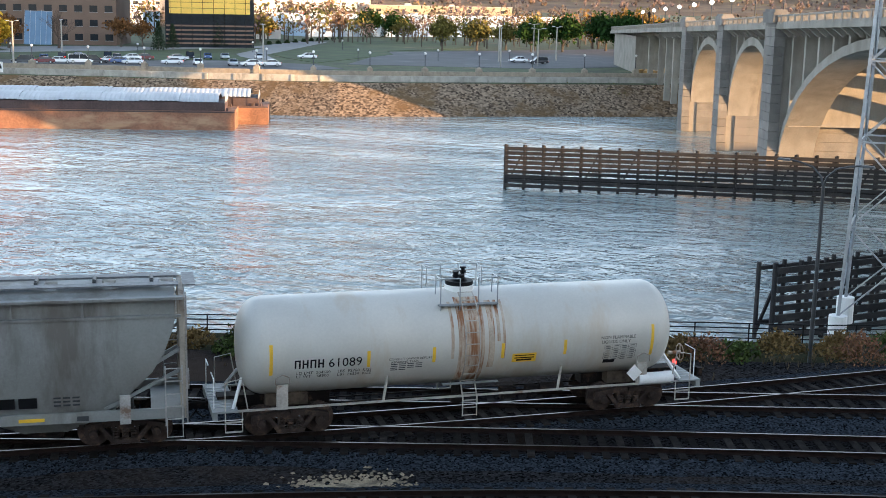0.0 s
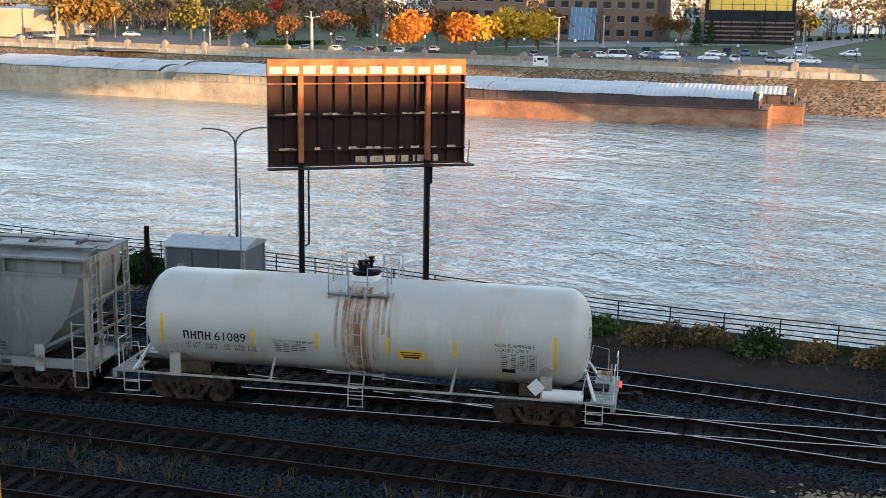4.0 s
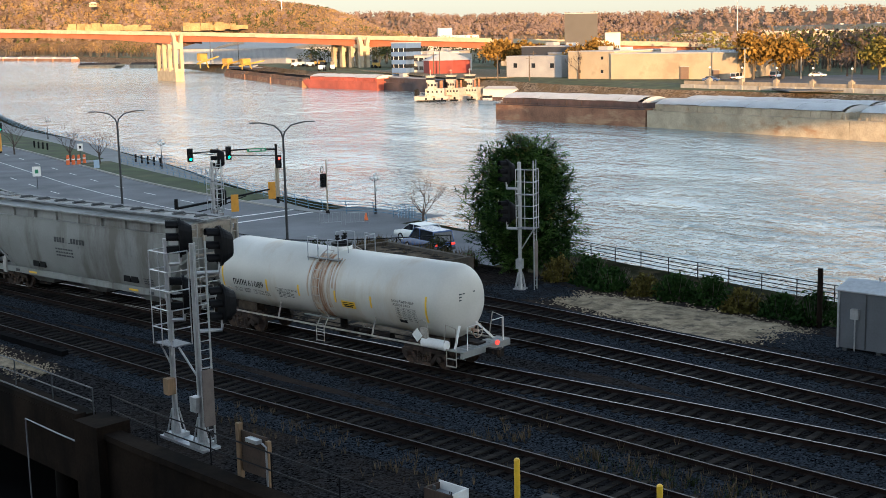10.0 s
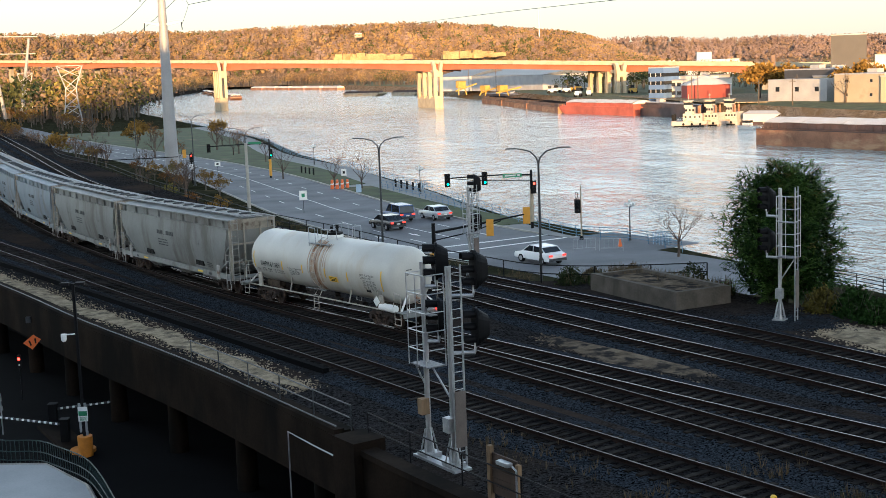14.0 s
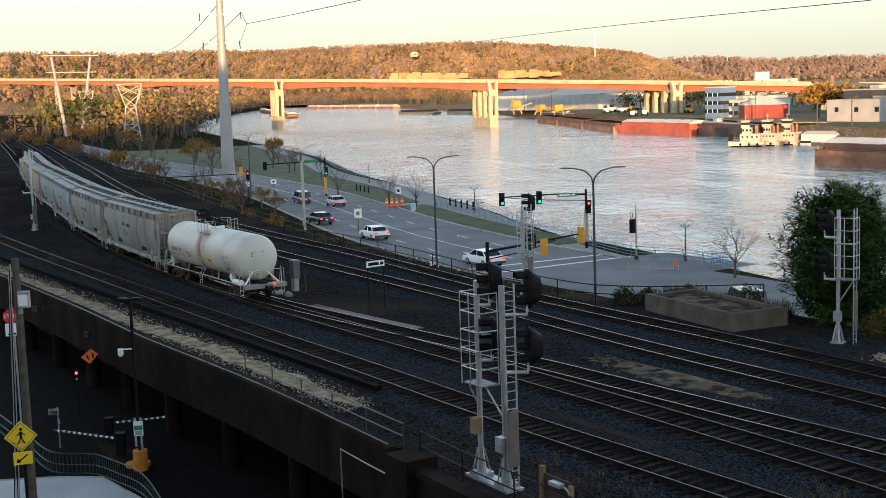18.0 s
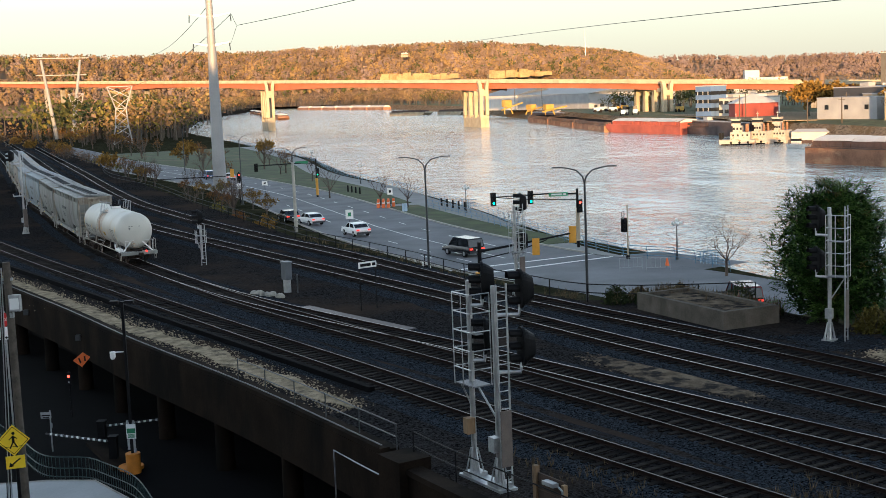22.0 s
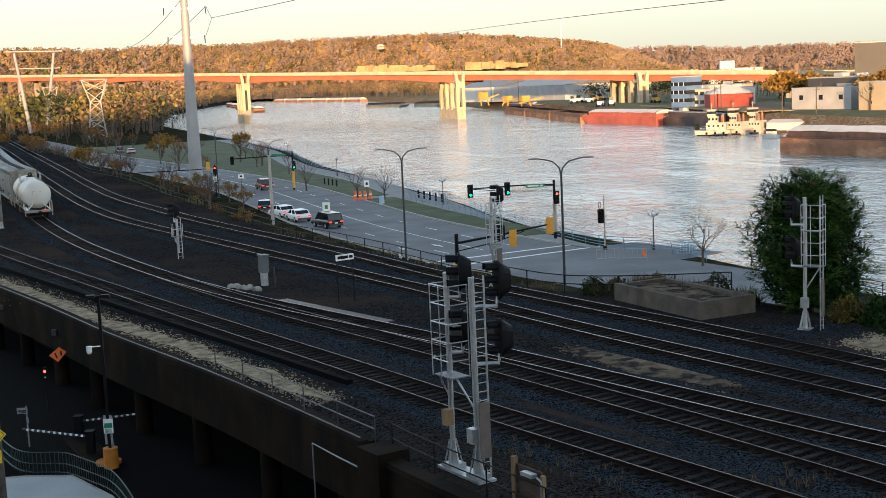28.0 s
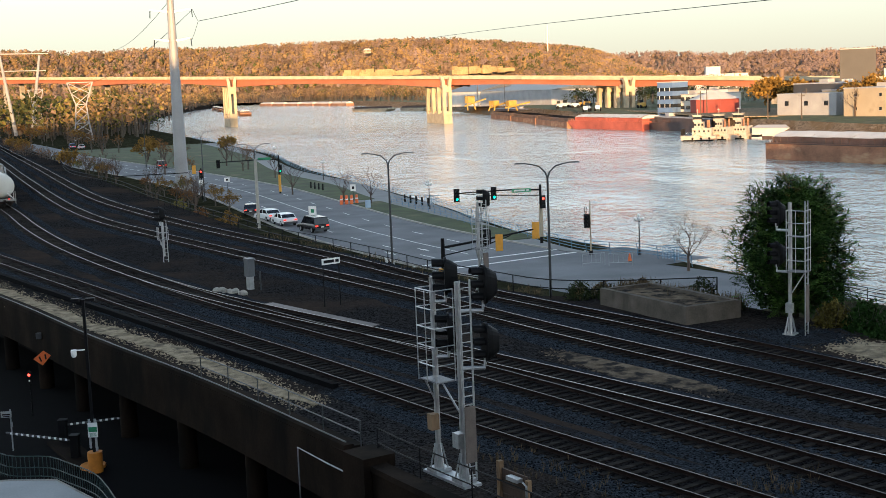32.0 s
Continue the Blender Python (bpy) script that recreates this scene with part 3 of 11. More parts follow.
def ground_sheet():
    rows = []
    n = len(STATIONS)
    for i in range(n - 1):
        for k in range(4 if i < n - 2 else 5):
            u = k / 4
            a, b = STATIONS[i], STATIONS[i + 1]
            N0, W0, F0, S0 = [tuple(a[j][c] * (1 - u) + b[j][c] * u for c in (0, 1)) for j in (0, 1, 2, 4)]
            hollow = a[3] if u < 0.5 else b[3]
            rows.append((N0, W0, F0, S0, hollow))
    g = Geo()
    rings = []
    m = len(rows)
    for i, (N0, W0, F0, S0, hollow) in enumerate(rows):
        u = i / (m - 1)
        a = radians(-95 - 168 * u)
        near_out = (4300 * math.cos(a), 4300 * math.sin(a))
        a = radians(-58 + 148 * u)
        far_out = (4300 * math.cos(a), 4300 * math.sin(a))
        dx, dy = S0[0] - W0[0], S0[1] - W0[1]
        l = math.hypot(dx, dy)
        wx, wy = dx / l, dy / l
        dx, dy = N0[0] - S0[0], N0[1] - S0[1]
        l = math.hypot(dx, dy)
        sx, sy = dx / l, dy / l
        fx, fy = F0[0] - N0[0], F0[1] - N0[1]
        l = math.hypot(fx, fy)
        fx, fy = fx / l, fy / l
        street = STREET if u < 0.62 else YARD - 0.4
        inner = (W0[0] + wx * hollow, W0[1] + wy * hollow)
        slope = 0.15 if 41 <= i <= 56 else 3.5
        ring = [(*near_out, street - 1.0), (W0[0] - wx * 40, W0[1] - wy * 40, street), (W0[0] - wx * 3, W0[1] - wy * 3, street - 0.02), (*inner, street - 0.1), (inner[0], inner[1], -1.5 if hollow > 1 else street + 0.1),
                (W0[0] + wx * 0.01, W0[1] + wy * 0.01, -1.5 if hollow > 1 else street + 0.2), (W0[0] + wx * 0.25, W0[1] + wy * 0.25, YARD), (W0[0] * 0.6 + S0[0] * 0.4, W0[1] * 0.6 + S0[1] * 0.4, YARD + random.uniform(-0.02, 0.02)),
                (S0[0] - wx * 0.4, S0[1] - wy * 0.4, YARD), (*S0, YARD - 0.02), (S0[0] + sx * slope, S0[1] + sy * slope, ROAD - 0.02), (*N0, ROAD - 0.02), (N0[0] + fx * 0.4, N0[1] + fy * 0.4, -9.5),
                (F0[0] - fx * 4, F0[1] - fy * 4, -9.5), (F0[0], F0[1], WATER), (F0[0] + fx * 12, F0[1] + fy * 12, -2.0), (F0[0] + fx * 26, F0[1] + fy * 26, -1.2), (F0[0] + fx * 220, F0[1] + fy * 220, -1.2), (*far_out, 4.0)]
        rings.append(ring)
    vs = [p for r in rings for p in r]
    w = len(rings[0])
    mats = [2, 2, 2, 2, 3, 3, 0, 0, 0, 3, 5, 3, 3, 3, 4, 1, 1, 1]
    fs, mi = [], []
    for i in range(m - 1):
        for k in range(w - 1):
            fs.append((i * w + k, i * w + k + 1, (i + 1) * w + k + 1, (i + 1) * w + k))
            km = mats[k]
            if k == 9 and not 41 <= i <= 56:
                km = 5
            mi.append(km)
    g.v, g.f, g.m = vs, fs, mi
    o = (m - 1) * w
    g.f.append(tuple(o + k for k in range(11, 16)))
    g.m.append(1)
    ob = part("ground", g, [M["dirt"], M["grass"], M["asphalt_shaded"], M["concrete_old_shaded"], M["riprap"], M["verge"]], kind="structure", label="railway yard, street level and river banks in evening shade")
    return ob


M["verge"] = material("rough_verge", (0.030, 0.030, 0.018), 1.0, spec=0.0, vary=0.4, scale=0.5, bump=0.6, fine=8, stain=(0.075, 0.06, 0.036), stain_at=0.54, stain_scale=0.35)
ground_sheet()

g = Geo()
g.add([(-2500, -2500, WATER), (2500, -2500, WATER), (2500, 4200, WATER), (-2500, 4200, WATER)], [(0, 1, 2, 3)])
part("water", g, M["water"], kind="structure", label="rippled river reflecting the pale evening sky")

# ---- railway tracks ----
LINES = {
    "E": [(-160, 503), (-68.7, 250), (-39.5, 169), (-26.5, 140), (-17, 121), (-6, 101), (2, 84.5), (5.8, 77.5), (11, 68.8), (14, 63.8), (17.5, 57.7), (20.2, 52.8), (24.4, 44), (28.4, 36.7), (33.7, 25.4), (36.9, 17.7), (40.3, 9.5), (46, -4), (60, -40), (90, -110)],
    "D": [(-166, 500), (-103, 330), (-54, 194), (-33.5, 141), (-15.9, 108.5), (-5.5, 90.2), (1.6, 77.8), (5.4, 70.3), (11, 59.9), (15.8, 52.2), (18.5, 47.7), (22.3, 40.3), (25.7, 33.1), (31.4, 20.2), (33.3, 15.9), (36.5, 8), (39.5, 0.4), (44, -12), (56, -42), (85, -115)],
    "C": [(-175, 505), (-114.2, 340), (-77.4, 238), (-60.7, 191), (-52.6, 169), (-44.9, 150.5), (-39.5, 136.4), (-31.1, 116.7), (-24.1, 102.4), (-17.4, 90), (-12, 81), (-8, 75.5), (1.4, 63), (7.6, 54.1), (13.6, 45.2), (16.2, 41.8), (20.2, 36.3), (24, 30.9), (29.4, 23.1), (33.2, 18), (39.6, 9.9), (46.7, 1.6), (58, -10), (80, -28), (140, -70)],
    "B": [(-17.6, 90.3), (-12.3, 80.8), (-8.6, 74.8), (-4.5, 68.6), (1.5, 59.6), (8.2, 49), (13.2, 40.8), (14.8, 38.1), (18, 32.3), (20.8, 27.6), (24, 21.8), (26.6, 17), (31, 8.8), (34, 1), (39, -14), (50, -45), (75, -115)],
    "A": [(-180, 400), (-120, 270), (-62, 157), (-38.3, 115), (-20.4, 85.6), (-10.4, 69.4), (-2, 56.3), (2.6, 48.4), (6.1, 43.4), (10.8, 36.4), (15.2, 29.2), (18, 24.2), (21.5, 17), (25, 8), (28.5, -3), (36, -28), (60, -110)],
}
TRACK = {k: Line(v) for k, v in LINES.items()}


def rail_profile():
    return [(-0.07, -0.17), (0.07, -0.17), (0.07, -0.15), (0.012, -0.13), (0.012, -0.045), (0.036, -0.035), (0.036, 0.0), (-0.036, 0.0), (-0.036, -0.035), (-0.012, -0.045), (-0.012, -0.13), (-0.07, -0.15)]


def rail_mesh(line, side, s0, s1):
    g = Geo()
    rings = []
    s = s0
    pr = rail_profile()
    while s <= s1 + 0.01:
        d = line.dir(s)
        x, y = line.at(s, side)
        rings.append([(x - d[1] * a, y + d[0] * a, b) for a, b in pr])
        s += 1.5 if -20 < y < 150 else 5.0
    g.loft(rings, caps=False)
    k = len(pr)
    g.m = [1 if (i % k) == 6 else 0 for i in range(len(g.f))]
    return g


def bed_mesh(line, s0, s1, lift):
    g = Geo()
    rings = []
    s = s0
    while s <= s1:
        d = line.dir(s)
        x, y = line.at(s)
        j = [random.uniform(-0.12, 0.12) for _ in range(2)]
        rings.append([(x - d[1] * a, y + d[0] * a, b) for a, b in ((-2.5 + j[0], YARD - 0.05), (-1.15 + j[0] * 0.8, -0.175 + lift), (0, -0.185 + lift), (1.15 + j[1] * 0.8, -0.175 + lift), (2.5 + j[1], YARD - 0.05))])
        s += 2.0
    g.loft(rings, closed=False)
    g.m = [1 if i % 4 in (1, 2) else 0 for i in range(len(g.f))]
    return g


tie_geo = Geo()
tie_geo.box(0, 0, -0.30, 0.23, 2.6, 0.145)
TIE_MESH = tie_geo.mesh("tie", M["tie"])
for key, lift, s_far in (("E", 0.0, 0), ("D", 0.004, 0), ("C", 0.008, 0), ("B", 0.012, 0), ("A", 0.016, 0)):
    ln = TRACK[key]
    tr = thing("railway_track", "steel rails on dark ties in grey ballast", "railway track", "yard tracks")
    tagged(tr, kind="structure")
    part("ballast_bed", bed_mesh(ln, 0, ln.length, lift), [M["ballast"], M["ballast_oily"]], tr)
    for sd in (-0.7525, 0.7525):
        part("rail", rail_mesh(ln, sd, 0, ln.length), [M["rail_rust"], M["rail"] if key in "CDE" else M["rail_dull"]], tr)
    rest = Geo()
    s = 0.3
    count = 0
    while s < ln.length:
        x, y = ln.at(s)
        a = ln.angle(s) + random.uniform(-1.5, 1.5)
        jit = random.uniform(-0.08, 0.08)
        dz = 0.010 + lift * 0.6 + random.uniform(-0.015, 0.012)
        if 8 < y < 95 and count < 165:
            o = part("tie", TIE_MESH, None, tr, at=pose(x, y, dz, 0, 0, a))
            count += 1
        elif -60 < y < 300:
            rest.box(x, y, -0.30 + dz, 0.23, 2.6, 0.145, a)
        s += 0.56 + random.uniform(-0.03, 0.03)
    if rest.v:
        part("far_ties", rest, M["tie"], tr, kind="stuff")

# ---- the railway shelf: parapet beam, pillars and retaining wall along the street ----
EDGE = Line([(-62, 150), (-40, 106), (-30, 90), (-23, 79), (-16.5, 68.2), (-8.7, 56.3), (-1.6, 44.2)], 0.8, 10)
EDGE2 = Line([(-1.2, 43.4), (-0.6, 42.2), (3.7, 35), (10, 24.5), (14, 17), (25, -10)], 0.8, 6)


def wall_band(line, s0, s1, prof):
    g = Geo()
    rings = []
    s = s0
    while s <= s1 + 0.001:
        d = line.dir(s)
        x, y = line.at(s)
        rings.append([(x - d[1] * a, y + d[0] * a, b) for a, b in prof])
        s += 1.2
    g.loft(rings)
    return g


shelf = thing("wall_viaduct", "concrete railway viaduct darkened for shade, with a deep edge beam over a dark underpass", "viaduct")
tagged(shelf, kind="structure")
part("edge_beam", wall_band(EDGE, 0, EDGE.length, [(-0.35, -2.35), (0.5, -2.35), (0.5, 0.02), (0.1, 0.02), (0.1, 0.10), (-0.30, 0.10), (-0.30, -0.10), (-0.35, -0.10)]), M["concrete_old_shaded"], shelf)
part("soffit", wall_band(EDGE, 0, EDGE.length, [(0.5, -1.75), (12.5, -1.75), (12.5, -1.55), (0.5, -1.55)]), M["concrete_old_shaded"], shelf)
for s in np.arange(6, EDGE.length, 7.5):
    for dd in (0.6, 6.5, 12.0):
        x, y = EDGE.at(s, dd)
        part("pillar", Geo().cyl((x, y, STREET - 0.2), (x, y, -1.7), 0.48, 0.44, 12), M["concrete_old_shaded"], shelf, smooth=True)
part("end_pier", Geo().box(-1.35, 43.6, STREET - 0.2, 1.5, 1.3, 5.35, -58), M["concrete_old_shaded"], shelf)
wall2 = thing("wall_retaining", "weathered concrete retaining wall darkened for shade, with a chamfered coping", "retaining wall")
tagged(wall2, kind="structure")
part("wall", wall_band(EDGE2, 0, EDGE2.length, [(-0.30, STREET - 0.3), (0.25, STREET - 0.3), (0.25, -0.30), (-0.30, -0.30)]), M["concrete_old_shaded"], wall2)
part("coping", wall_band(EDGE2, 0, EDGE2.length, [(-0.40, -0.30), (0.30, -0.30), (0.30, -0.12), (-0.36, -0.12)]), M["concrete_old_shaded"], wall2)

# ---- railway cars ----
def lathe_x(profile, n=40, zc=0.0, mi=0, g=None):
    """Turns (x, r) pairs about the x axis at height zc."""
    g = g or Geo()
    g.loft([[(x, r * math.cos(2 * math.pi * k / n), zc + r * math.sin(2 * math.pi * k / n)) for k in range(n)] for x, r in profile], caps=True, mi=mi)
    return g


def truck(parent, x):
    """A two-axle railway truck at x along the car."""
    t = part("truck", Geo().box(x, 0, 0.42, 0.5, 2.0, 0.28).box(x, 0, 0.68, 0.45, 1.0, 0.2), M["truck_rust"], parent, "rusty cast-steel truck")
    for sd in (-1, 1):
        g = Geo()
        y = sd * 1.0
        # cast frame: top chord over the axle boxes, two slanted legs, the spring seat between two columns
        for e in (-1, 1):
            g.beam((x + e * 0.02, y, 0.74), (x + e * 0.62, y, 0.70), 0.15, 0.15)
            g.beam((x + e * 0.58, y, 0.70), (x + e * 1.12, y, 0.60), 0.15, 0.16)
            g.beam((x + e * 1.10, y, 0.66), (x + e * 1.10, y, 0.40), 0.14, 0.14)
            g.beam((x + e * 0.72, y, 0.66), (x + e * 0.36, y, 0.20), 0.14, 0.14)
            g.beam((x + e * 0.34, y, 0.18), (x + e * 0.34, y, 0.70), 0.13, 0.10)
        g.beam((x - 0.42, y, 0.18), (x + 0.42, y, 0.18), 0.20, 0.12)
        part("side_frame", g, M["truck_rust"], t)
        sp = Geo()
        for k in (-0.26, 0.0, 0.26):
            for h in range(4):
                sp.cyl((x + k, y + sd * 0.03, 0.24 + h * 0.08), (x + k, y + sd * 0.03, 0.29 + h * 0.08), 0.10, n=10)
        part("spring_nest", sp, M["truck_rust"], t)
        for k in (-0.89, 0.89):
            part("axle_box", Geo().cyl((x + k, y, 0.457), (x + k, y + sd * 0.20, 0.457), 0.15, 0.12, 12), M["truck_rust"], t)
    ws = []
    for k in (-0.89, 0.89):
        w = part("wheelset", Geo(), M["truck_rust"], parent, at=pose(x + k, 0, 0.457))
        g = Geo()
        g.cyl((0, -0.95, 0), (0, 0.95, 0), 0.085, n=10)
        for sd in (-1, 1):
            for a, b, r in ((0.69, 0.72, 0.485), (0.72, 0.82, 0.457)):
                g.cyl((0, sd * a, 0), (0, sd * b, 0), r, n=28)
            for q in range(4):
                g.box(0.22 * math.cos(q * 1.57), sd * 0.83, 0.22 * math.sin(q * 1.57) - 0.05, 0.1, 0.02, 0.1)
        w.data = g.mesh("wheelset", M["truck_rust"])
        ws.append(w)
    return ws


def coupler(parent, x, sd):
    g = Geo()
    g.beam((x, 0, 0.85), (x + sd * 0.55, 0, 0.85), 0.18, 0.20)
    g.box(x + sd * 0.62, 0.06, 0.70, 0.26, 0.16, 0.30)
    g.box(x + sd * 0.70, -0.10, 0.70, 0.16, 0.12, 0.30)
    part("coupler", g, M["grime"], parent)
    part("brake_hose", Geo().tube([(x + sd * 0.2, 0.4, 0.75), (x + sd * 0.4, 0.38, 0.45), (x + sd * 0.55, 0.25, 0.35), (x + sd * 0.65, 0.1, 0.45)], 0.03, 6), M["black"], parent)


TANK_R, TANK_Z, TANK_L = 1.50, 2.62, 14.1


def text_mesh(body, size, mat, extrude=0.0):
    """Lettering as a mesh in the x-y plane, from the built-in font."""
    cu = bpy.data.curves.new("lettering", "FONT")
    cu.body, cu.size, cu.align_x, cu.align_y = body, size, "CENTER", "CENTER"
    cu.resolution_u = 2
    ob = bpy.data.objects.new("lettering", cu)
    me = bpy.data.meshes.new_from_object(ob)
    bpy.data.objects.remove(ob)
    me.materials.clear()
    me.materials.append(mat)
    return me


def on_tank(u, w, sd, lift=0.006):
    """A place on the tank's side: u along it, w the arc height from the middle line, sd the side (-1 is -y)."""
    t = w / TANK_R
    r = TANK_R + lift
    return (u * (1 if sd < 0 else -1), sd * r * math.cos(t), TANK_Z + r * math.sin(t))


def tank_patch(u0, u1, w0, w1, sd, lift=0.006):
    g = Geo()
    n = max(1, int((w1 - w0) / 0.12))
    vs, fs = [], []
    for i in range(n + 1):
        w = w0 + (w1 - w0) * i / n
        vs += [on_tank(u0, w, sd, lift), on_tank(u1, w, sd, lift)]
    for i in range(n):
        fs.append((2 * i, 2 * i + 1, 2 * i + 3, 2 * i + 2))
    g.add(vs, fs)
    return g


def merge(gs):
    g = Geo()
    for a in gs:
        g.add(a.v, a.f)
    return g


def tank_car():
    car = thing("tank_car", "white railway tank car with rust-streaked middle and yellow reflective stripes", "tank car")
    hl = TANK_L / 2
    left = [(-hl + 0.78 * (1 - math.cos(math.pi / 2 * i / 10)), max(0.02, TANK_R * math.sin(math.pi / 2 * i / 10) ** 0.62)) for i in range(11)]
    mid = [(-4.7, TANK_R), (-4.69, TANK_R + 0.004), (-2.35, TANK_R + 0.004), (-2.34, TANK_R), (-0.9, TANK_R), (0.9, TANK_R), (2.34, TANK_R), (2.35, TANK_R + 0.004), (4.69, TANK_R + 0.004), (4.7, TANK_R)]
    right = [(-x, r) for x, r in left[::-1]]
    part("tank_shell", lathe_x(left + mid + right, 56, TANK_Z), M["tank"], car, "white painted steel, soft dirt streaks", smooth=True)
    for sd in (-1, 1):
        part("rust_stain", merge([tank_patch(a, b, -1.55, 1.7, sd, 0.004) for a, b in ((-0.42, 0.42),)]), M["tank_rust"], car, "brown rust running down from the manway")
        for a, b, c in ((0.55, 0.75, -0.8), (0.82, 0.93, 0.1), (-0.66, -0.56, -0.4), (1.02, 1.10, -0.5)):
            part("dirt_streak", tank_patch(a, b, c, 1.5, sd, 0.0035), M["tank_rust"], car)
        for u, w0, w1 in ((-6.2, -0.35, 0.62), (-3.25, -0.25, 0.28), (-1.2, -0.22, 0.28), (1.02, -0.22, 0.28), (3.1, -0.22, 0.28), (6.1, -0.45, 0.62)):
            part("reflective_stripe", tank_patch(u - 0.05, u + 0.05, w0 - 0.25, w1 - 0.25, sd, 0.008), M["yellow"], car)
        # number, and the owner's letters as plain blocks
        rot = pose(0, 0, 0, 90, 0, 0) if sd < 0 else pose(0, 0, 0, 90, 0, 180)
        me = text_mesh("61089", 0.42, M["black"])
        p = on_tank(-3.97, -0.28, sd, 0.03)
        part("number", me, None, car, "black painted number", at=Matrix.Translation(p) @ rot @ pose(0, 0, 0, 11, 0, 0))
        blocks = []
        for i in range(4):
            u = -5.5 + i * 0.235
            blocks += [tank_patch(u, u + 0.05, -0.42, -0.14, sd), tank_patch(u + 0.13, u + 0.18, -0.42, -0.14, sd), tank_patch(u + 0.05, u + 0.13, -0.30 if i % 2 else -0.19, -0.25 if i % 2 else -0.14, sd)]
        part("owner_mark", merge(blocks), M["black"], car)
        for words, u, w, size in (("LD LMT  204500     LBS  92760  KGS", -4.3, -0.57, 0.15), ("LT WT    58800      LBS  26550  KGS", -4.3, -0.70, 0.15), ("CONSULT OWNER BEFORE", -1.95, -0.28, 0.11), ("REPAIRING TANK", -2.12, -0.38, 0.11), ("NON FLAMMABLE", 4.9, 0.02, 0.15), ("LIQUIDS ONLY", 4.82, -0.12, 0.15)):
            part("lettering", text_mesh(words, size, M["black"]), None, car, at=Matrix.Translation(on_tank(u, w, sd, 0.035)) @ rot @ pose(0, 0, 0, math.degrees(w / TANK_R) * -1.0, 0, 0))
        bars = [tank_patch(-2.55 + (k % 4) * 0.26, -2.55 + (k % 4) * 0.26 + 0.21, -0.48 - 0.07 * (k // 4), -0.45 - 0.07 * (k // 4), sd) for k in range(14)]
        part("notice_text", merge(bars), M["dark_metal"], car)
        part("hazard_placard", tank_patch(1.35, 2.15, -0.66, -0.34, sd), M["yellow"], car, "orange notice with dark print")
        part("placard_print", merge([tank_patch(1.42, 2.08, -0.43, -0.40, sd, 0.010), tank_patch(1.42, 2.08, -0.52, -0.48, sd, 0.010), tank_patch(1.50, 2.0, -0.61, -0.55, sd, 0.010)]), M["black"], car)
        bars = []
        for r in range(7):
            bars.append(tank_patch(4.45, 5.55, -0.24 - r * 0.085, -0.233 - r * 0.085, sd))
            bars += [tank_patch(4.5 + c * 0.28, 4.66 + c * 0.28, -0.29 - r * 0.085, -0.265 - r * 0.085, sd) for c in range(4)]
        bars += [tank_patch(4.45 + c * 0.275, 4.457 + c * 0.275, -0.75, -0.233, sd) for c in range(5)]
        part("data_table", merge(bars), M["dark_metal"], car)
        part("sticker", tank_patch(4.5, 4.9, -0.95, -0.80, sd), M["black"], car)
        for x in (-5.85, 5.85):
            g = Geo()
            g.box(x * 1.0, sd * 1.33, 0.95, 0.34, 0.10, 0.75)
            g.tube([(x - 0.22, sd * 1.42, 1.75), (x - 0.2, sd * 1.43, 1.95), (x, sd * 1.45, 2.05), (x + 0.2, sd * 1.43, 1.95), (x + 0.22, sd * 1.42, 1.75)], 0.02, 6)
            part("jacking_pad", g, M["tank_trim"], car)
        part("walkway_sill", Geo().beam((-7.2, sd * 1.32, 0.98), (7.2, sd * 1.32, 0.98), 0.06, 0.06), M["tank_trim"], car, "long pale side sill pipe")
        for x in (-2.75, 2.95):
            part("sill_bracket", Geo().beam((x, sd * 1.32, 0.98), (x + 0.15, sd * 1.22, 1.75), 0.06, 0.06), M["tank_trim"], car)
        for x in (-7.30, 7.30):
            e = 1 if x > 0 else -1
            g = Geo()
            g.tube([(x + e * 0.25, sd * 1.42, 0.45), (x + e * 0.25, sd * 1.42, 1.0), (x + e * 0.25, sd * 1.42, 1.9), (x - e * 0.25, sd * 1.42, 2.0), (x - e * 0.42, sd * 1.40, 1.0)], 0.022, 6)
            part("end_handrail", g, M["tank_trim"], car)
            st = Geo()
            for h in (0.38, 0.68):
                st.beam((x - 0.25, sd * 1.42, h), (x + 0.25, sd * 1.42, h), 0.05, 0.04)
            for q in (-0.25, 0.25):
                st.beam((x + q, sd * 1.42, 0.38), (x + q, sd * 1.42, 0.98), 0.03, 0.03)
            part("sill_step", st, M["tank_trim"], car)
        lad = Geo()
        arc = [on_tank(-0.0, w, sd, 0.14) for w in np.linspace(-1.25, 1.75, 12)]
        for q in (-0.23, 0.23):
            lad.tube([(q, p[1], p[2]) for p in arc] + [], 0.022, 6)
            lad.tube([(q, arc[0][1], arc[0][2]), (q, sd * 1.42, 0.95), (q, sd * 1.42, 0.35)], 0.022, 6)
        for h in np.linspace(0, 11, 10):
            i = int(min(h, 10))
            f = h - i
            yy, zz = [arc[i][c] * (1 - f) + arc[min(i + 1, 11)][c] * f for c in (1, 2)]
            lad.beam((-0.23, yy, zz), (0.23, yy, zz), 0.025, 0.025)
        for h in (0.38, 0.62, 0.86, 1.1):
            lad.beam((-0.23, sd * 1.42, h), (0.23, sd * 1.42, h), 0.025, 0.025)
        part("ladder", lad, M["tank_trim"], car, "white side ladder")
        part("ladder_shelf", Geo().beam((-0.9, sd * 1.40, 1.42), (0.9, sd * 1.40, 1.42), 0.16, 0.03), M["hopper"], car)
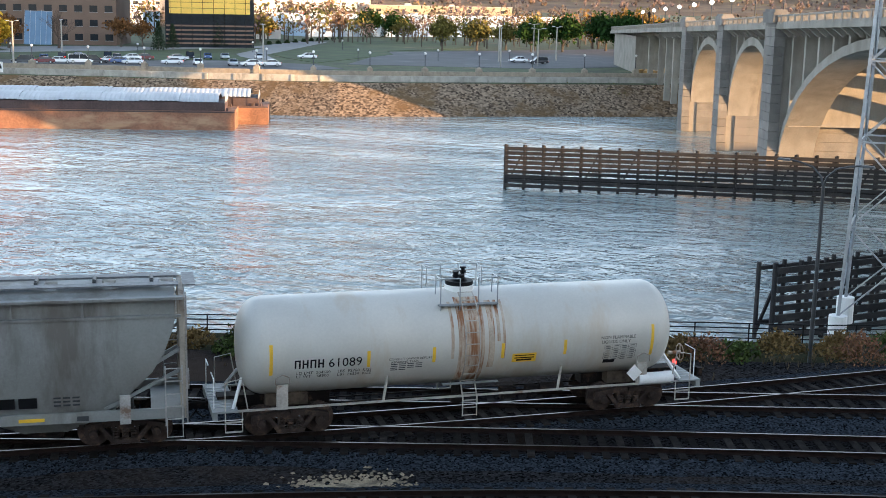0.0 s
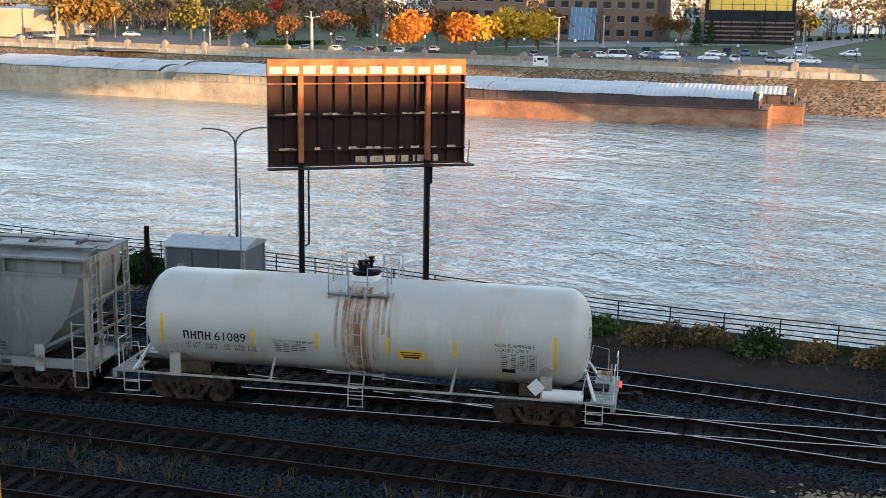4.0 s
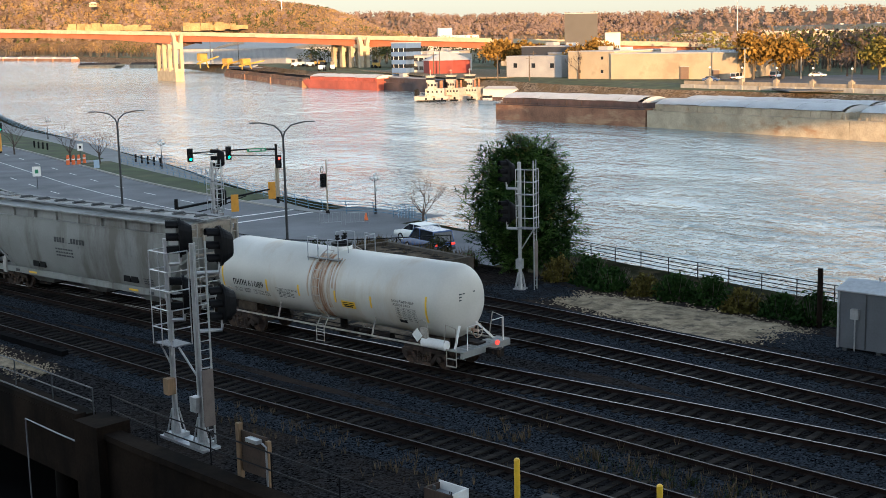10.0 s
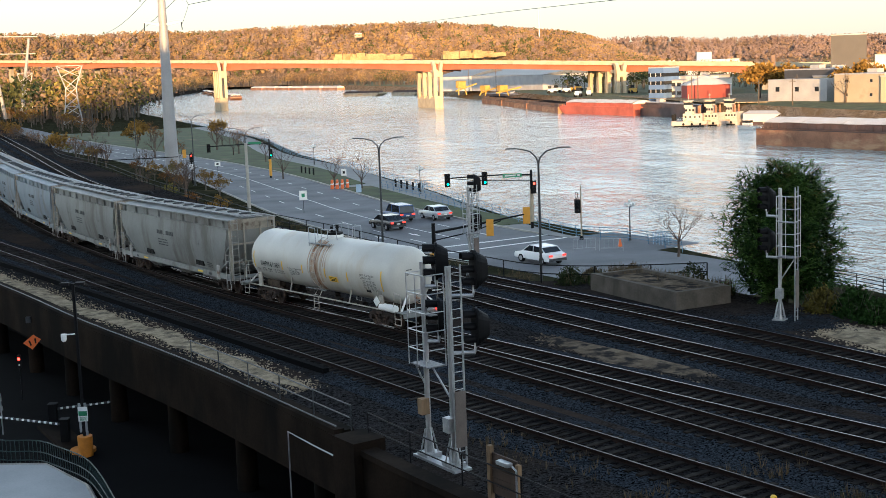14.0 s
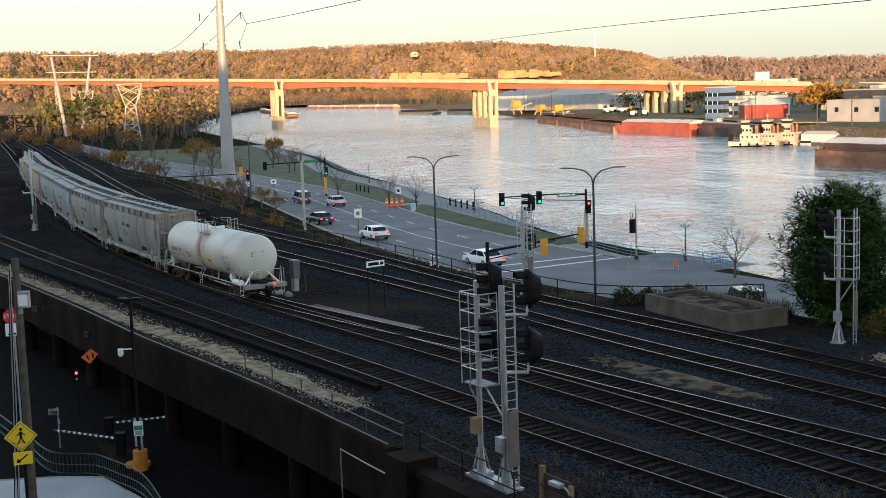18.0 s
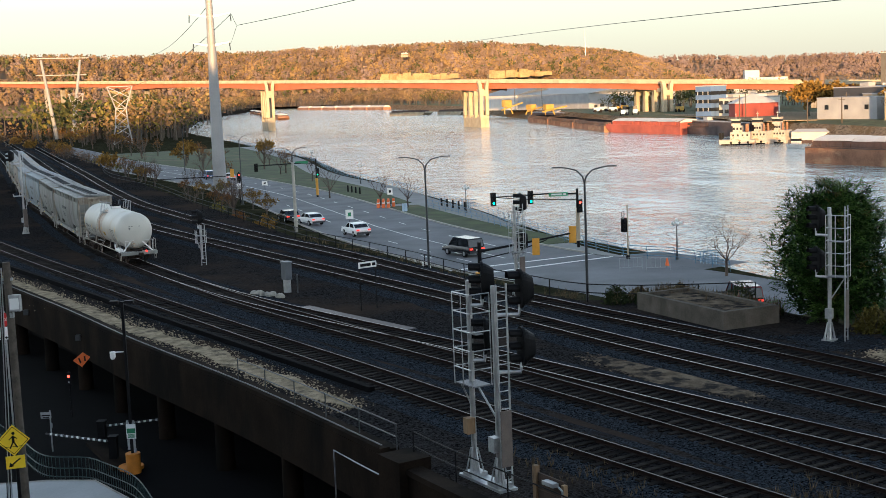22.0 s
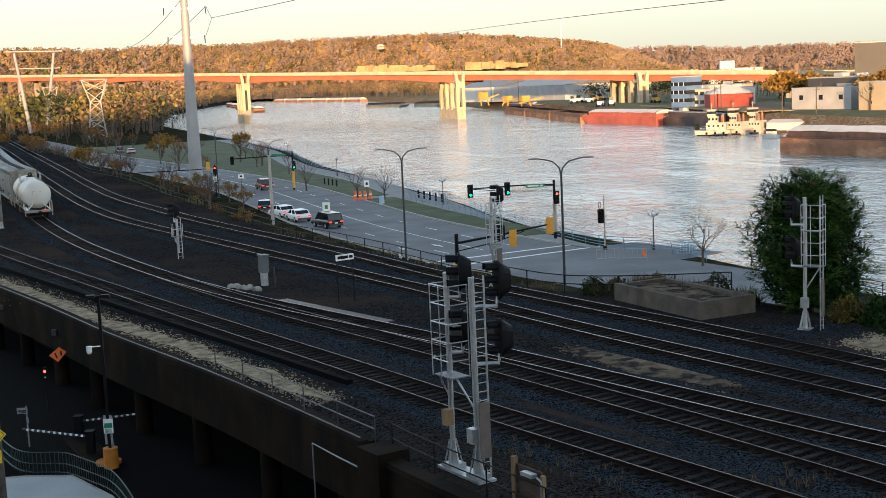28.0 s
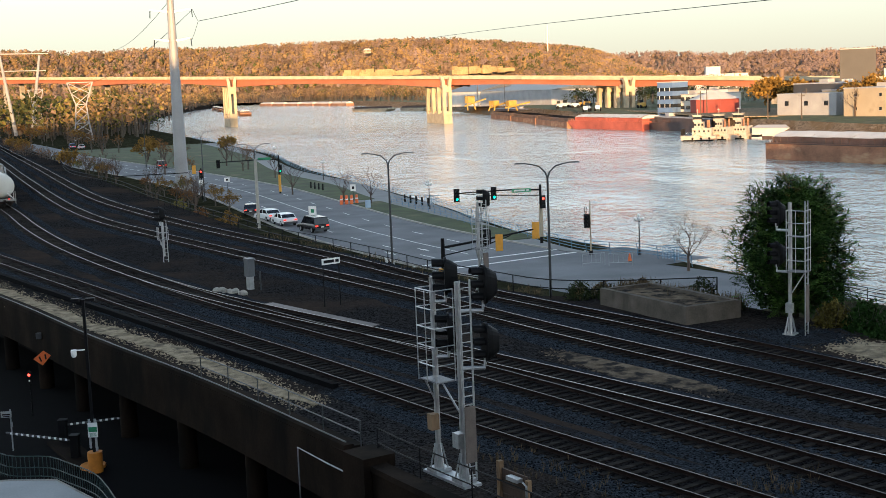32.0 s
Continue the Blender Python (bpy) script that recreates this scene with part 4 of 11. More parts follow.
    part("stub_sill", Geo().beam((-7.65, 0, 0.95), (-4.2, 0, 0.95), 0.5, 0.35).beam((4.2, 0, 0.95), (7.65, 0, 0.95), 0.5, 0.35), M["grime"], car)
    part("saddle", Geo().box(-5.6, 0, 0.85, 1.3, 1.3, 0.75, taper=0.95).box(5.6, 0, 0.85, 1.3, 1.3, 0.75, taper=0.95), M["saddle_dirt"], car)
    for e in (-1, 1):
        part("end_platform", Geo().box(e * 7.55, 0, 0.98, 0.75, 2.9, 0.05).box(e * 7.85, 0, 0.78, 0.14, 2.9, 0.24), M["hopper"], car)
        br = Geo()
        for sd in (-1, 1):
            br.beam((e * 7.3, sd * 1.2, 1.0), (e * 6.95, sd * 0.5, 1.75), 0.08, 0.08)
            br.tube([(e * 7.85, sd * 1.1, 1.0), (e * 7.85, sd * 1.1, 1.95), (e * 7.85, sd * 0.4, 1.95)], 0.02, 6)
        part("end_brace", br, M["white"], car)
        coupler(car, e * 7.9, e)
        gr = Geo()
        for k in range(8):
            gr.beam((e * 7.9, -1.0 + k * 0.28, 1.03), (e * 7.3, -1.0 + k * 0.28, 1.03), 0.03, 0.03)
        part("grating", gr, M["galv"], car)
    part("brake_wheel", Geo().tube([(7.72 + 0.0 * k, 0.28 * math.cos(k * 0.5236) - 0.3, 1.65 + 0.28 * math.sin(k * 0.5236)) for k in range(13)], 0.018, 6).beam((7.72, -0.58, 1.65), (7.72, -0.02, 1.65), 0.03, 0.02).beam((7.72, -0.3, 1.37), (7.72, -0.3, 1.93), 0.02, 0.03).cyl((7.3, -0.3, 1.65), (7.74, -0.3, 1.65), 0.06), M["tank_rust"], car, "rusty hand-brake wheel")
    part("brake_cylinder", Geo().cyl((5.75, -1.28, 1.12), (6.95, -1.28, 1.12), 0.2, n=14), M["white"], car, smooth=True)
    for sgn, uu in ((-1, 5.55),):
        part("diamond_placard", Geo().add([(uu, -1.44, 1.12), (uu + 0.27, -1.44, 1.39), (uu, -1.44, 1.66), (uu - 0.27, -1.44, 1.39), (uu, -1.41, 1.12), (uu + 0.27, -1.41, 1.39), (uu, -1.41, 1.66), (uu - 0.27, -1.41, 1.39)], [(0, 1, 2, 3), (7, 6, 5, 4), (0, 4, 5, 1), (1, 5, 6, 2), (2, 6, 7, 3), (3, 7, 4, 0)]), M["white"], car)
    # manway, valves and the platform round them
    top = TANK_Z + TANK_R
    part("manway", Geo().cyl((0, 0, top - 0.08), (0, 0, top + 0.14), 0.46, n=24), M["white"], car, smooth=True)
    part("manway_cover", Geo().cyl((0, 0, top + 0.14), (0, 0, top + 0.26), 0.44, n=24).cyl((0, 0, top + 0.26), (0, 0, top + 0.33), 0.28, 0.2, 20), M["black"], car, "black manway cover", smooth=True)
    vg = Geo()
    for x, y, h, r in ((-0.15, -0.1, 0.52, 0.07), (0.14, 0.08, 0.62, 0.06), (0.0, -0.2, 0.42, 0.06), (-0.05, 0.18, 0.48, 0.07)):
        vg.cyl((x, y, top + 0.26), (x, y, top + h), r, n=10)
        vg.cyl((x - 0.09, y, top + h - 0.1), (x + 0.09, y, top + h - 0.1), 0.05, n=8)
        vg.cyl((x, y, top + h), (x, y, top + h + 0.05), 0.1, n=10)
    part("valve_block", vg, M["black"], car, "black valves", smooth=True)
    part("platform", Geo().box(0, -0.85, top - 0.32, 1.9, 0.55, 0.035).box(0, 0.85, top - 0.32, 1.9, 0.55, 0.035), M["hopper"], car)
    for sd in (-1, 1):
        rl = Geo()
        for x in (-0.92, -0.3, 0.3, 0.92):
            rl.tube([(x, sd * 1.1, top - 0.45), (x, sd * 1.1, top + 0.55)], 0.02, 6)
        rl.tube([(-0.92, sd * 1.1, top + 0.55), (-0.3, sd * 1.1, top + 0.55)], 0.02, 6)
        rl.tube([(0.3, sd * 1.1, top + 0.55), (0.92, sd * 1.1, top + 0.55)], 0.02, 6)
        for x in (-0.92, 0.92):
            rl.tube([(x, sd * 1.1, top + 0.55), (x, sd * 0.55, top + 0.55), (x, sd * 0.5, top - 0.05)], 0.02, 6)
        part("platform_rail", rl, M["galv"], car)
    # mark on the end, and small fittings under the shell
    part("end_number", text_mesh("61089", 0.22, M["black"]), None, car, at=pose(hl - 0.10, 0.15, TANK_Z + 0.62, 66, 0, 90))
    eb = Geo()
    for r in range(3):
        for k in range(5):
            eb.box(hl - 0.02, -0.5 + k * 0.2, TANK_Z + 0.38 - r * 0.12, 0.02, 0.14, 0.05)
    part("end_data", eb, M["dark_metal"], car)
    part("bottom_outlet", Geo().cyl((0, 0, 0.55), (0, 0, 1.2), 0.18, n=12).cyl((0, 0, 0.4), (0, 0, 0.55), 0.24, n=12), M["grime"], car)
    part("brake_rigging", Geo().beam((-4.5, -0.4, 0.75), (4.5, -0.4, 0.75), 0.05, 0.05).cyl((2.6, -0.6, 0.85), (3.4, -0.6, 0.85), 0.16).box(1.4, -0.9, 0.7, 0.5, 0.3, 0.35).box(2.2, -0.9, 0.7, 0.35, 0.3, 0.35).beam((-4.5, 0.3, 0.7), (4.5, 0.3, 0.7), 0.04, 0.04), M["grime"], car)
    part("end_marker", Geo().cyl((7.95, 0.55, 1.05), (8.02, 0.55, 1.05), 0.10, n=12), M["tail_red"], car, "red end-of-train marker")
    ws = truck(car, -5.55) + truck(car, 5.55)
    return car, ws


M["saddle_dirt"] = material("grimy_saddle_paint", (0.10, 0.078, 0.058), 0.85, spec=0.1, vary=0.3, scale=2.0, bump=0.1, fine=12, stain=(0.03, 0.022, 0.018), stain_at=0.5, stain_scale=1.5)
M["tail_red"] = glow("red_marker", (0.9, 0.06, 0.04), 0.6)
tank, tank_wheels = tank_car()

HOP_L = 17.2


def hopper_car(mat, label):
    car = thing("hopper_car", label, "hopper car", "covered hopper cars")
    hl = HOP_L / 2
    # side section: lower strip over the sill, bulged sheet, set-back band under the roof edge
    half = [(0.55, 1.0), (1.18, 1.06), (1.28, 1.30), (1.42, 1.80), (1.52, 2.30), (1.60, 2.90), (1.61, 3.40), (1.54, 4.0), (1.40, 4.03), (1.40, 4.50), (0.9, 4.62)]
    sec = [(-y, z) for y, z in half] + [(y, z) for y, z in half[::-1]]
    ends = [(0.28, 3.92), (0.36, 3.6), (0.60, 2.95), (0.95, 2.35), (1.35, 1.95), (1.9, 1.30), (2.4, 1.0)]
    rings = [[(-hl + q, y, max(z, cut)) for y, z in sec] for q, cut in ends] + [[(hl - q, y, max(z, cut)) for y, z in sec] for q, cut in ends[::-1]]
    part("body", Geo().loft(rings), mat, car, smooth=True)
    for sd in (-1, 1):
        part("top_chord", Geo().beam((-hl + 0.1, sd * 1.52, 4.02), (hl - 0.1, sd * 1.52, 4.02), 0.16, 0.07), mat, car)
        part("roof_edge", Geo().beam((-hl + 0.05, sd * 1.50, 4.54), (hl - 0.05, sd * 1.50, 4.54), 0.24, 0.08), mat, car)
        part("side_sill", Geo().beam((-hl + 0.05, sd * 1.50, 1.12), (hl - 0.05, sd * 1.50, 1.12), 0.12, 0.30), mat, car)
        for e in (-1, 1):
            part("corner_post", Geo().box(e * (hl - 0.08), sd * 1.46, 0.95, 0.16, 0.14, 3.6), M["hopper_end"], car)
            part("end_slope_stay", Geo().beam((e * (hl - 0.95), sd * 1.44, 2.55), (e * (hl - 0.1), sd * 1.44, 3.05), 0.08, 0.10), mat, car)
            part("lower_stay", Geo().beam((e * (hl - 2.3), sd * 1.30, 1.25), (e * (hl - 0.15), sd * 1.30, 2.35), 0.08, 0.10), mat, car)
            lad = Geo()
            for q in (0.10, 0.58):
                lad.beam((e * (hl - q), sd * 1.60, 0.75), (e * (hl - q), sd * 1.60, 2.55), 0.04, 0.04)
            for h in np.arange(0.95, 2.6, 0.38):
                lad.beam((e * (hl - 0.10), sd * 1.60, h), (e * (hl - 0.58), sd * 1.60, h), 0.03, 0.03)
            part("ladder", lad, M["hopper_trim"], car)
            lad = Geo()
            for q in (1.02, 1.42):
                lad.beam((e * (hl + 0.04), sd * q, 0.75), (e * (hl + 0.04), sd * q, 4.6), 0.04, 0.04)
            for h in np.arange(0.95, 4.6, 0.38):
                lad.beam((e * (hl + 0.04), sd * 1.02, h), (e * (hl + 0.04), sd * 1.42, h), 0.03, 0.03)
            part("end_ladder", lad, M["hopper_trim"], car)
            part("jack_pad", Geo().box(e * (hl - 1.72), sd * 1.58, 0.88, 0.30, 0.10, 0.85), M["hopper_trim"], car)
            part("step", Geo().tube([(e * (hl - 0.1), sd * 1.58, 0.98), (e * (hl - 0.1), sd * 1.58, 0.4), (e * (hl - 0.55), sd * 1.58, 0.4), (e * (hl - 0.55), sd * 1.58, 0.98)], 0.022, 6), M["hopper_trim"], car)
            part("placard_holder", Geo().box(e * (hl - 2.9), sd * 1.575, 1.03, 0.32, 0.02, 0.14), M["dark_metal"], car)
        part("stripe", Geo().box(-hl + 4.3, sd * 1.575, 1.06, 0.7, 0.01, 0.10).box(hl - 4.3, sd * 1.575, 1.06, 0.7, 0.01, 0.10), M["yellow"], car)
        for x in (-hl + 4.4, -hl + 5.0, hl - 5.0, hl - 4.4):
            part("data_panel", Geo().box(x, sd * 1.37, 1.42, 0.5, 0.09, 0.30), M["black"], car)
        lt = Geo()
        for k in range(11):
            lt.box(-2.0 + k * 0.24, sd * 1.61, 2.95, 0.16, 0.02, 0.26 if k not in (4, 5) else 0.02)
        for r in range(3):
            for k in range(7):
                lt.box(-2.0 + k * 0.22, sd * (1.555 - r * 0.023), 2.55 - r * 0.17, 0.16, 0.02, 0.08)
        part("lettering", lt, M["dark_metal"], car)
        pm = Geo()
        for r in range(3):
            for k in range(3):
                pm.box(hl - 3.6 + k * 0.26, sd * (1.385 - r * 0.034), 1.66 - r * 0.12, 0.20, 0.04, 0.05)
        part("weight_data", pm, M["dark_metal"], car)
        for k in range(9):
            x = -hl + 0.9 + k * (HOP_L - 1.8) / 8
            part("roof_bracket", Geo().box(x, sd * 1.47, 4.03, 0.07, 0.14, 0.50), mat, car)
        for k in range(3):
            x = -4.3 + k * 4.3
            part("sheet_seam", Geo().box(x, sd * 1.598, 2.75, 0.025, 0.03, 0.75), mat, car)
    for e in (-1, 1):
        x = e * (hl - 0.08)
        part("end_sheet", Geo().box(e * (hl - 0.27), 0, 3.90, 0.05, 2.78, 0.66), M["hopper_end"], car)
        part("end_frame", Geo().beam((x, -1.45, 4.45), (x, 1.45, 4.45), 0.14, 0.2).beam((x, -0.55, 1.1), (x, -0.55, 4.4), 0.1, 0.1).beam((x, 0.55, 1.1), (x, 0.55, 4.4), 0.1, 0.1).beam((x, -1.45, 3.1), (x, 1.45, 3.1), 0.06, 0.1).beam((x, -1.45, 2.0), (x, 1.45, 2.0), 0.06, 0.08), M["hopper_end"], car)
        part("end_platform", Geo().box(e * (hl - 0.5), 0, 0.98, 1.0, 2.9, 0.08), mat, car)
        part("bolster", Geo().box(e * (hl - 1.75), 0, 0.86, 0.5, 2.6, 0.22), M["grime"], car)
        part("end_grating", Geo().box(e * (hl + 0.16), 0, 4.74, 0.36, 1.7, 0.04), M["roof_walk"], car)
        coupler(car, e * hl, e)
    part("hand_brake", Geo().tube([(hl + 0.10, 0.30 * math.cos(k * 0.5236) - 0.75, 1.9 + 0.30 * math.sin(k * 0.5236)) for k in range(13)], 0.02, 6).cyl((hl - 0.1, -0.75, 1.9), (hl + 0.12, -0.75, 1.9), 0.08, n=8), M["hopper_trim"], car)
    for x in (-4.6, 0, 4.6):
        g = Geo()
        g.loft([[(x - 2.0, -1.2, 1.15), (x + 2.0, -1.2, 1.15), (x + 2.0, 1.2, 1.15), (x - 2.0, 1.2, 1.15)], [(x - 0.6, -0.6, 0.40), (x + 0.6, -0.6, 0.40), (x + 0.6, 0.6, 0.40), (x - 0.6, 0.6, 0.40)]])
        part("outlet_hopper", g, mat, car)
        part("outlet_gate", Geo().box(x, 0, 0.30, 1.0, 1.4, 0.12), M["grime"], car)
    for sd in (-0.62, 0.62):
        part("running_board", Geo().box(0, sd, 4.74, HOP_L - 0.3, 0.42, 0.05), M["roof_walk"], car)
    for k in range(10):
        x = -hl + 1.3 + k * (HOP_L - 2.6) / 9
        part("roof_hatch", Geo().box(x, 0, 4.62, 1.35, 0.60, 0.14, taper=0.92), mat, car)
        part("hatch_clamp", Geo().box(x + 0.4, 0, 4.76, 0.10, 0.75, 0.08).cyl((x + 0.4, -0.28, 4.82), (x + 0.4, 0.28, 4.82), 0.06, n=8), M["dark_metal"], car)
    truck(car, -hl + 1.75)
    truck(car, hl - 1.75)
    return car


M["hopper_end"] = material("tan_soiled_end_paint", (0.33, 0.29, 0.235), 0.7, vary=0.2, scale=1.2, bump=0.1, fine=16, stain=(0.15, 0.11, 0.08), stain_at=0.55, stain_scale=1.0)
M["hopper_trim"] = material("pale_worn_hopper_fittings", (0.36, 0.345, 0.32), 0.65, vary=0.2, scale=2.5, bump=0.1, fine=20, stain=(0.17, 0.11, 0.075), stain_at=0.56, stain_scale=2.0)


M["roof_walk"] = material("dull_roof_grating", (0.17, 0.172, 0.175), 0.6, 0.4, vary=0.25, scale=6, bump=0.2, fine=60)
hopper_a = hopper_car(M["hopper"], "grey covered hopper car with sloped ends and roof hatches")
hopper_b = hopper_car(M["hopper_blue"], "pale blue-grey covered hopper car with sloped ends")
hopper_c = hopper_car(M["hopper_tan"], "weathered tan covered hopper car")
train = [hopper_a, copy_thing(hopper_a, Matrix()), hopper_b, copy_thing(hopper_b, Matrix()), hopper_c, copy_thing(hopper_a, Matrix()), copy_thing(hopper_c, Matrix()), copy_thing(hopper_b, Matrix())]

# ---- the rusted billboard beside the river ----
def billboard():
    a, b = Vector((29.7, 40.2, 0)), Vector((36.85, 36.4, 0))
    d = (b - a).normalized()
    ang = math.degrees(math.atan2(d.y, d.x))
    bb = thing("billboard", "rusted steel billboard seen from its bare back, on two black posts", "billboard", at=pose(a.x, a.y, YARD, 0, 0, ang))
    w = (b - a).length
    z0, z1 = 6.0 - YARD, 10.25 - YARD
    # top band bright, sheet dark: low sun and shade put into the rust colours
    part("sheet", Geo().box(w / 2, 0.18, z0, w, 0.03, z1 - z0), M["rust_shaded"], bb, "rust-brown sheet steel, darkened for shade")
    part("top_panel", Geo().box(w / 2, 0.02, z1 - 0.62, w, 0.05, 0.62), M["rust"], bb, "rusted top band, its orange brightened for low sun")
    for k in range(12):
        x = 0.05 + k * (w - 0.1) / 12
        part("paint_patch", Geo().box(x + 0.29, -0.012, z1 - 0.60, 0.5, 0.012, random.uniform(0.26, 0.36)), M["paint_flake"], bb)
    for k in range(13):
        x = 0.03 + k * (w - 0.06) / 12
        part("rib", Geo().box(x, 0.08, z0 + 0.05, 0.055, 0.17, z1 - z0 - 0.65), M["rust_shaded"], bb)
    for h, t in ((z0 + 0.02, 0.07), (z0 + 0.62, 0.06), (z0 + 2.0, 0.06), (z1 - 0.64, 0.06), (z1 - 0.98, 0.05)):
        part("stringer", Geo().box(w / 2, 0.03, h, w, 0.22, t), M["rust"] if h > z0 + 3 else M["rust_shaded"], bb)
    for h in (z0 + 0.68, z0 + 2.06):
        fl = Geo()
        for k in range(26):
            x = 0.2 + random.random() * (w - 0.4)
            fl.box(x, -0.06, h, random.uniform(0.1, 0.35), 0.03, random.uniform(0.03, 0.10))
        part("paint_remnant", fl, M["paint_flake"], bb)
    for x0, x1 in ((3.55, 4.05), (4.15, 5.2), (5.3, 5.75), (5.95, 6.4), (6.5, 7.0)):
        part("pale_panel", Geo().box((x0 + x1) / 2, 0.14, z0 + 0.10, x1 - x0, 0.03, 0.26), M["paint_flake"], bb)
    for x in (0.80, 6.02):
        part("opening_panel", Geo().box(x, 0.15, z1 - 1.9, 0.5, 0.02, 1.25), M["black"], bb)
    for x, pr in ((1.28, 1), (6.48, 0)):
        part("post", Geo().box(x, -0.10, -0.3, 0.20, 0.26, z0 + 0.5), M["black"], bb, "black steel post")
        part("upright", Geo().box(x, -0.10, z0 + 0.2, 0.20, 0.26, z1 - z0 - 0.85), M["rust"], bb)
    part("conduit", Geo().tube([(1.58, -0.1, z0), (1.58, -0.1, z0 - 3.1), (1.42, -0.1, z0 - 3.2)], 0.04, 6), M["black"], bb)
    part("conduit", Geo().tube([(6.66, -0.12, z0), (6.66, -0.12, z0 - 0.8)], 0.05, 6), M["black"], bb)
    part("catwalk", Geo().box(w / 2 + 0.1, -0.28, z0 - 0.06, w + 0.35, 0.45, 0.05), M["rust_shaded"], bb)
    part("side_rail", Geo().tube([(w + 0.05, -0.3, z0), (w + 0.12, -0.3, z0 + 1.0)], 0.025, 6).tube([(w - 0.1, 0.1, z0), (w + 0.15, -0.3, z0 + 0.05)], 0.02, 6), M["rust"], bb)
    return bb


billboard()


# ---- equipment shed ----
def shed():
    ang = math.degrees(math.atan2(42.57 - 45.44, 30.03 - 28.17))
    L_, W_, H_ = 3.5, 2.35, 2.55
    sh = thing("equipment_shed", "grey sheet-metal signal shed with a shallow pitched roof on skids", "shed", at=pose(28.17, 45.44, YARD, 0, 0, ang))
    part("wall", Geo().box(L_ / 2, W_ / 2, 0.18, L_, W_, H_ - 0.18), M["shed"], sh)
    r = Geo()
    o = 0.12
    r.loft([[(-o, -o, H_), (-o, W_ + o, H_), (-o, W_ + o, H_ + 0.05), (-o, W_ / 2, H_ + 0.34), (-o, -o, H_ + 0.05)], [(L_ + o, -o, H_), (L_ + o, W_ + o, H_), (L_ + o, W_ + o, H_ + 0.05), (L_ + o, W_ / 2, H_ + 0.34), (L_ + o, -o, H_ + 0.05)]])
    part("roof", r, M["galv"], sh)
    for x in (1.18, 2.36):
        part("panel_seam", Geo().box(x, -0.015, 0.2, 0.04, 0.03, H_ - 0.25), M["dark_metal"], sh)
    for x, y in ((0, 0), (L_, 0), (L_, W_), (0, W_)):
        part("corner_trim", Geo().box(x, y, 0.15, 0.09, 0.09, H_ - 0.1), M["galv"], sh)
    for x in (0.3, 1.75, 3.2):
        part("skid", Geo().box(x, W_ / 2, 0.0, 0.2, W_, 0.18), M["dark_metal"], sh)
    part("meter_box", Geo().box(0.75, -0.1, 1.45, 0.34, 0.2, 0.42).box(0.75, -0.2, 1.6, 0.14, 0.02, 0.16), M["galv"], sh)
    part("conduit", Geo().tube([(0.75, -0.1, 1.45), (0.75, -0.08, 0.1)], 0.03, 6), M["galv"], sh)
    for y in (0.95, 1.35):
        part("vent", Geo().box(L_ + 0.02, y, 1.15, 0.05, 0.22, 0.34), M["black"], sh)
    part("mast", Geo().cyl((L_ - 0.1, -0.05, 0.3), (L_ - 0.1, -0.05, 5.6), 0.035, n=8), M["galv"], sh)
    part("roof_vent", Geo().cyl((1.2, W_ / 2, H_ + 0.3), (1.2, W_ / 2, H_ + 0.5), 0.05, n=8).cyl((2.4, W_ / 2, H_ + 0.3), (2.4, W_ / 2, H_ + 0.45), 0.05, n=8), M["galv"], sh)
    return sh


shed()


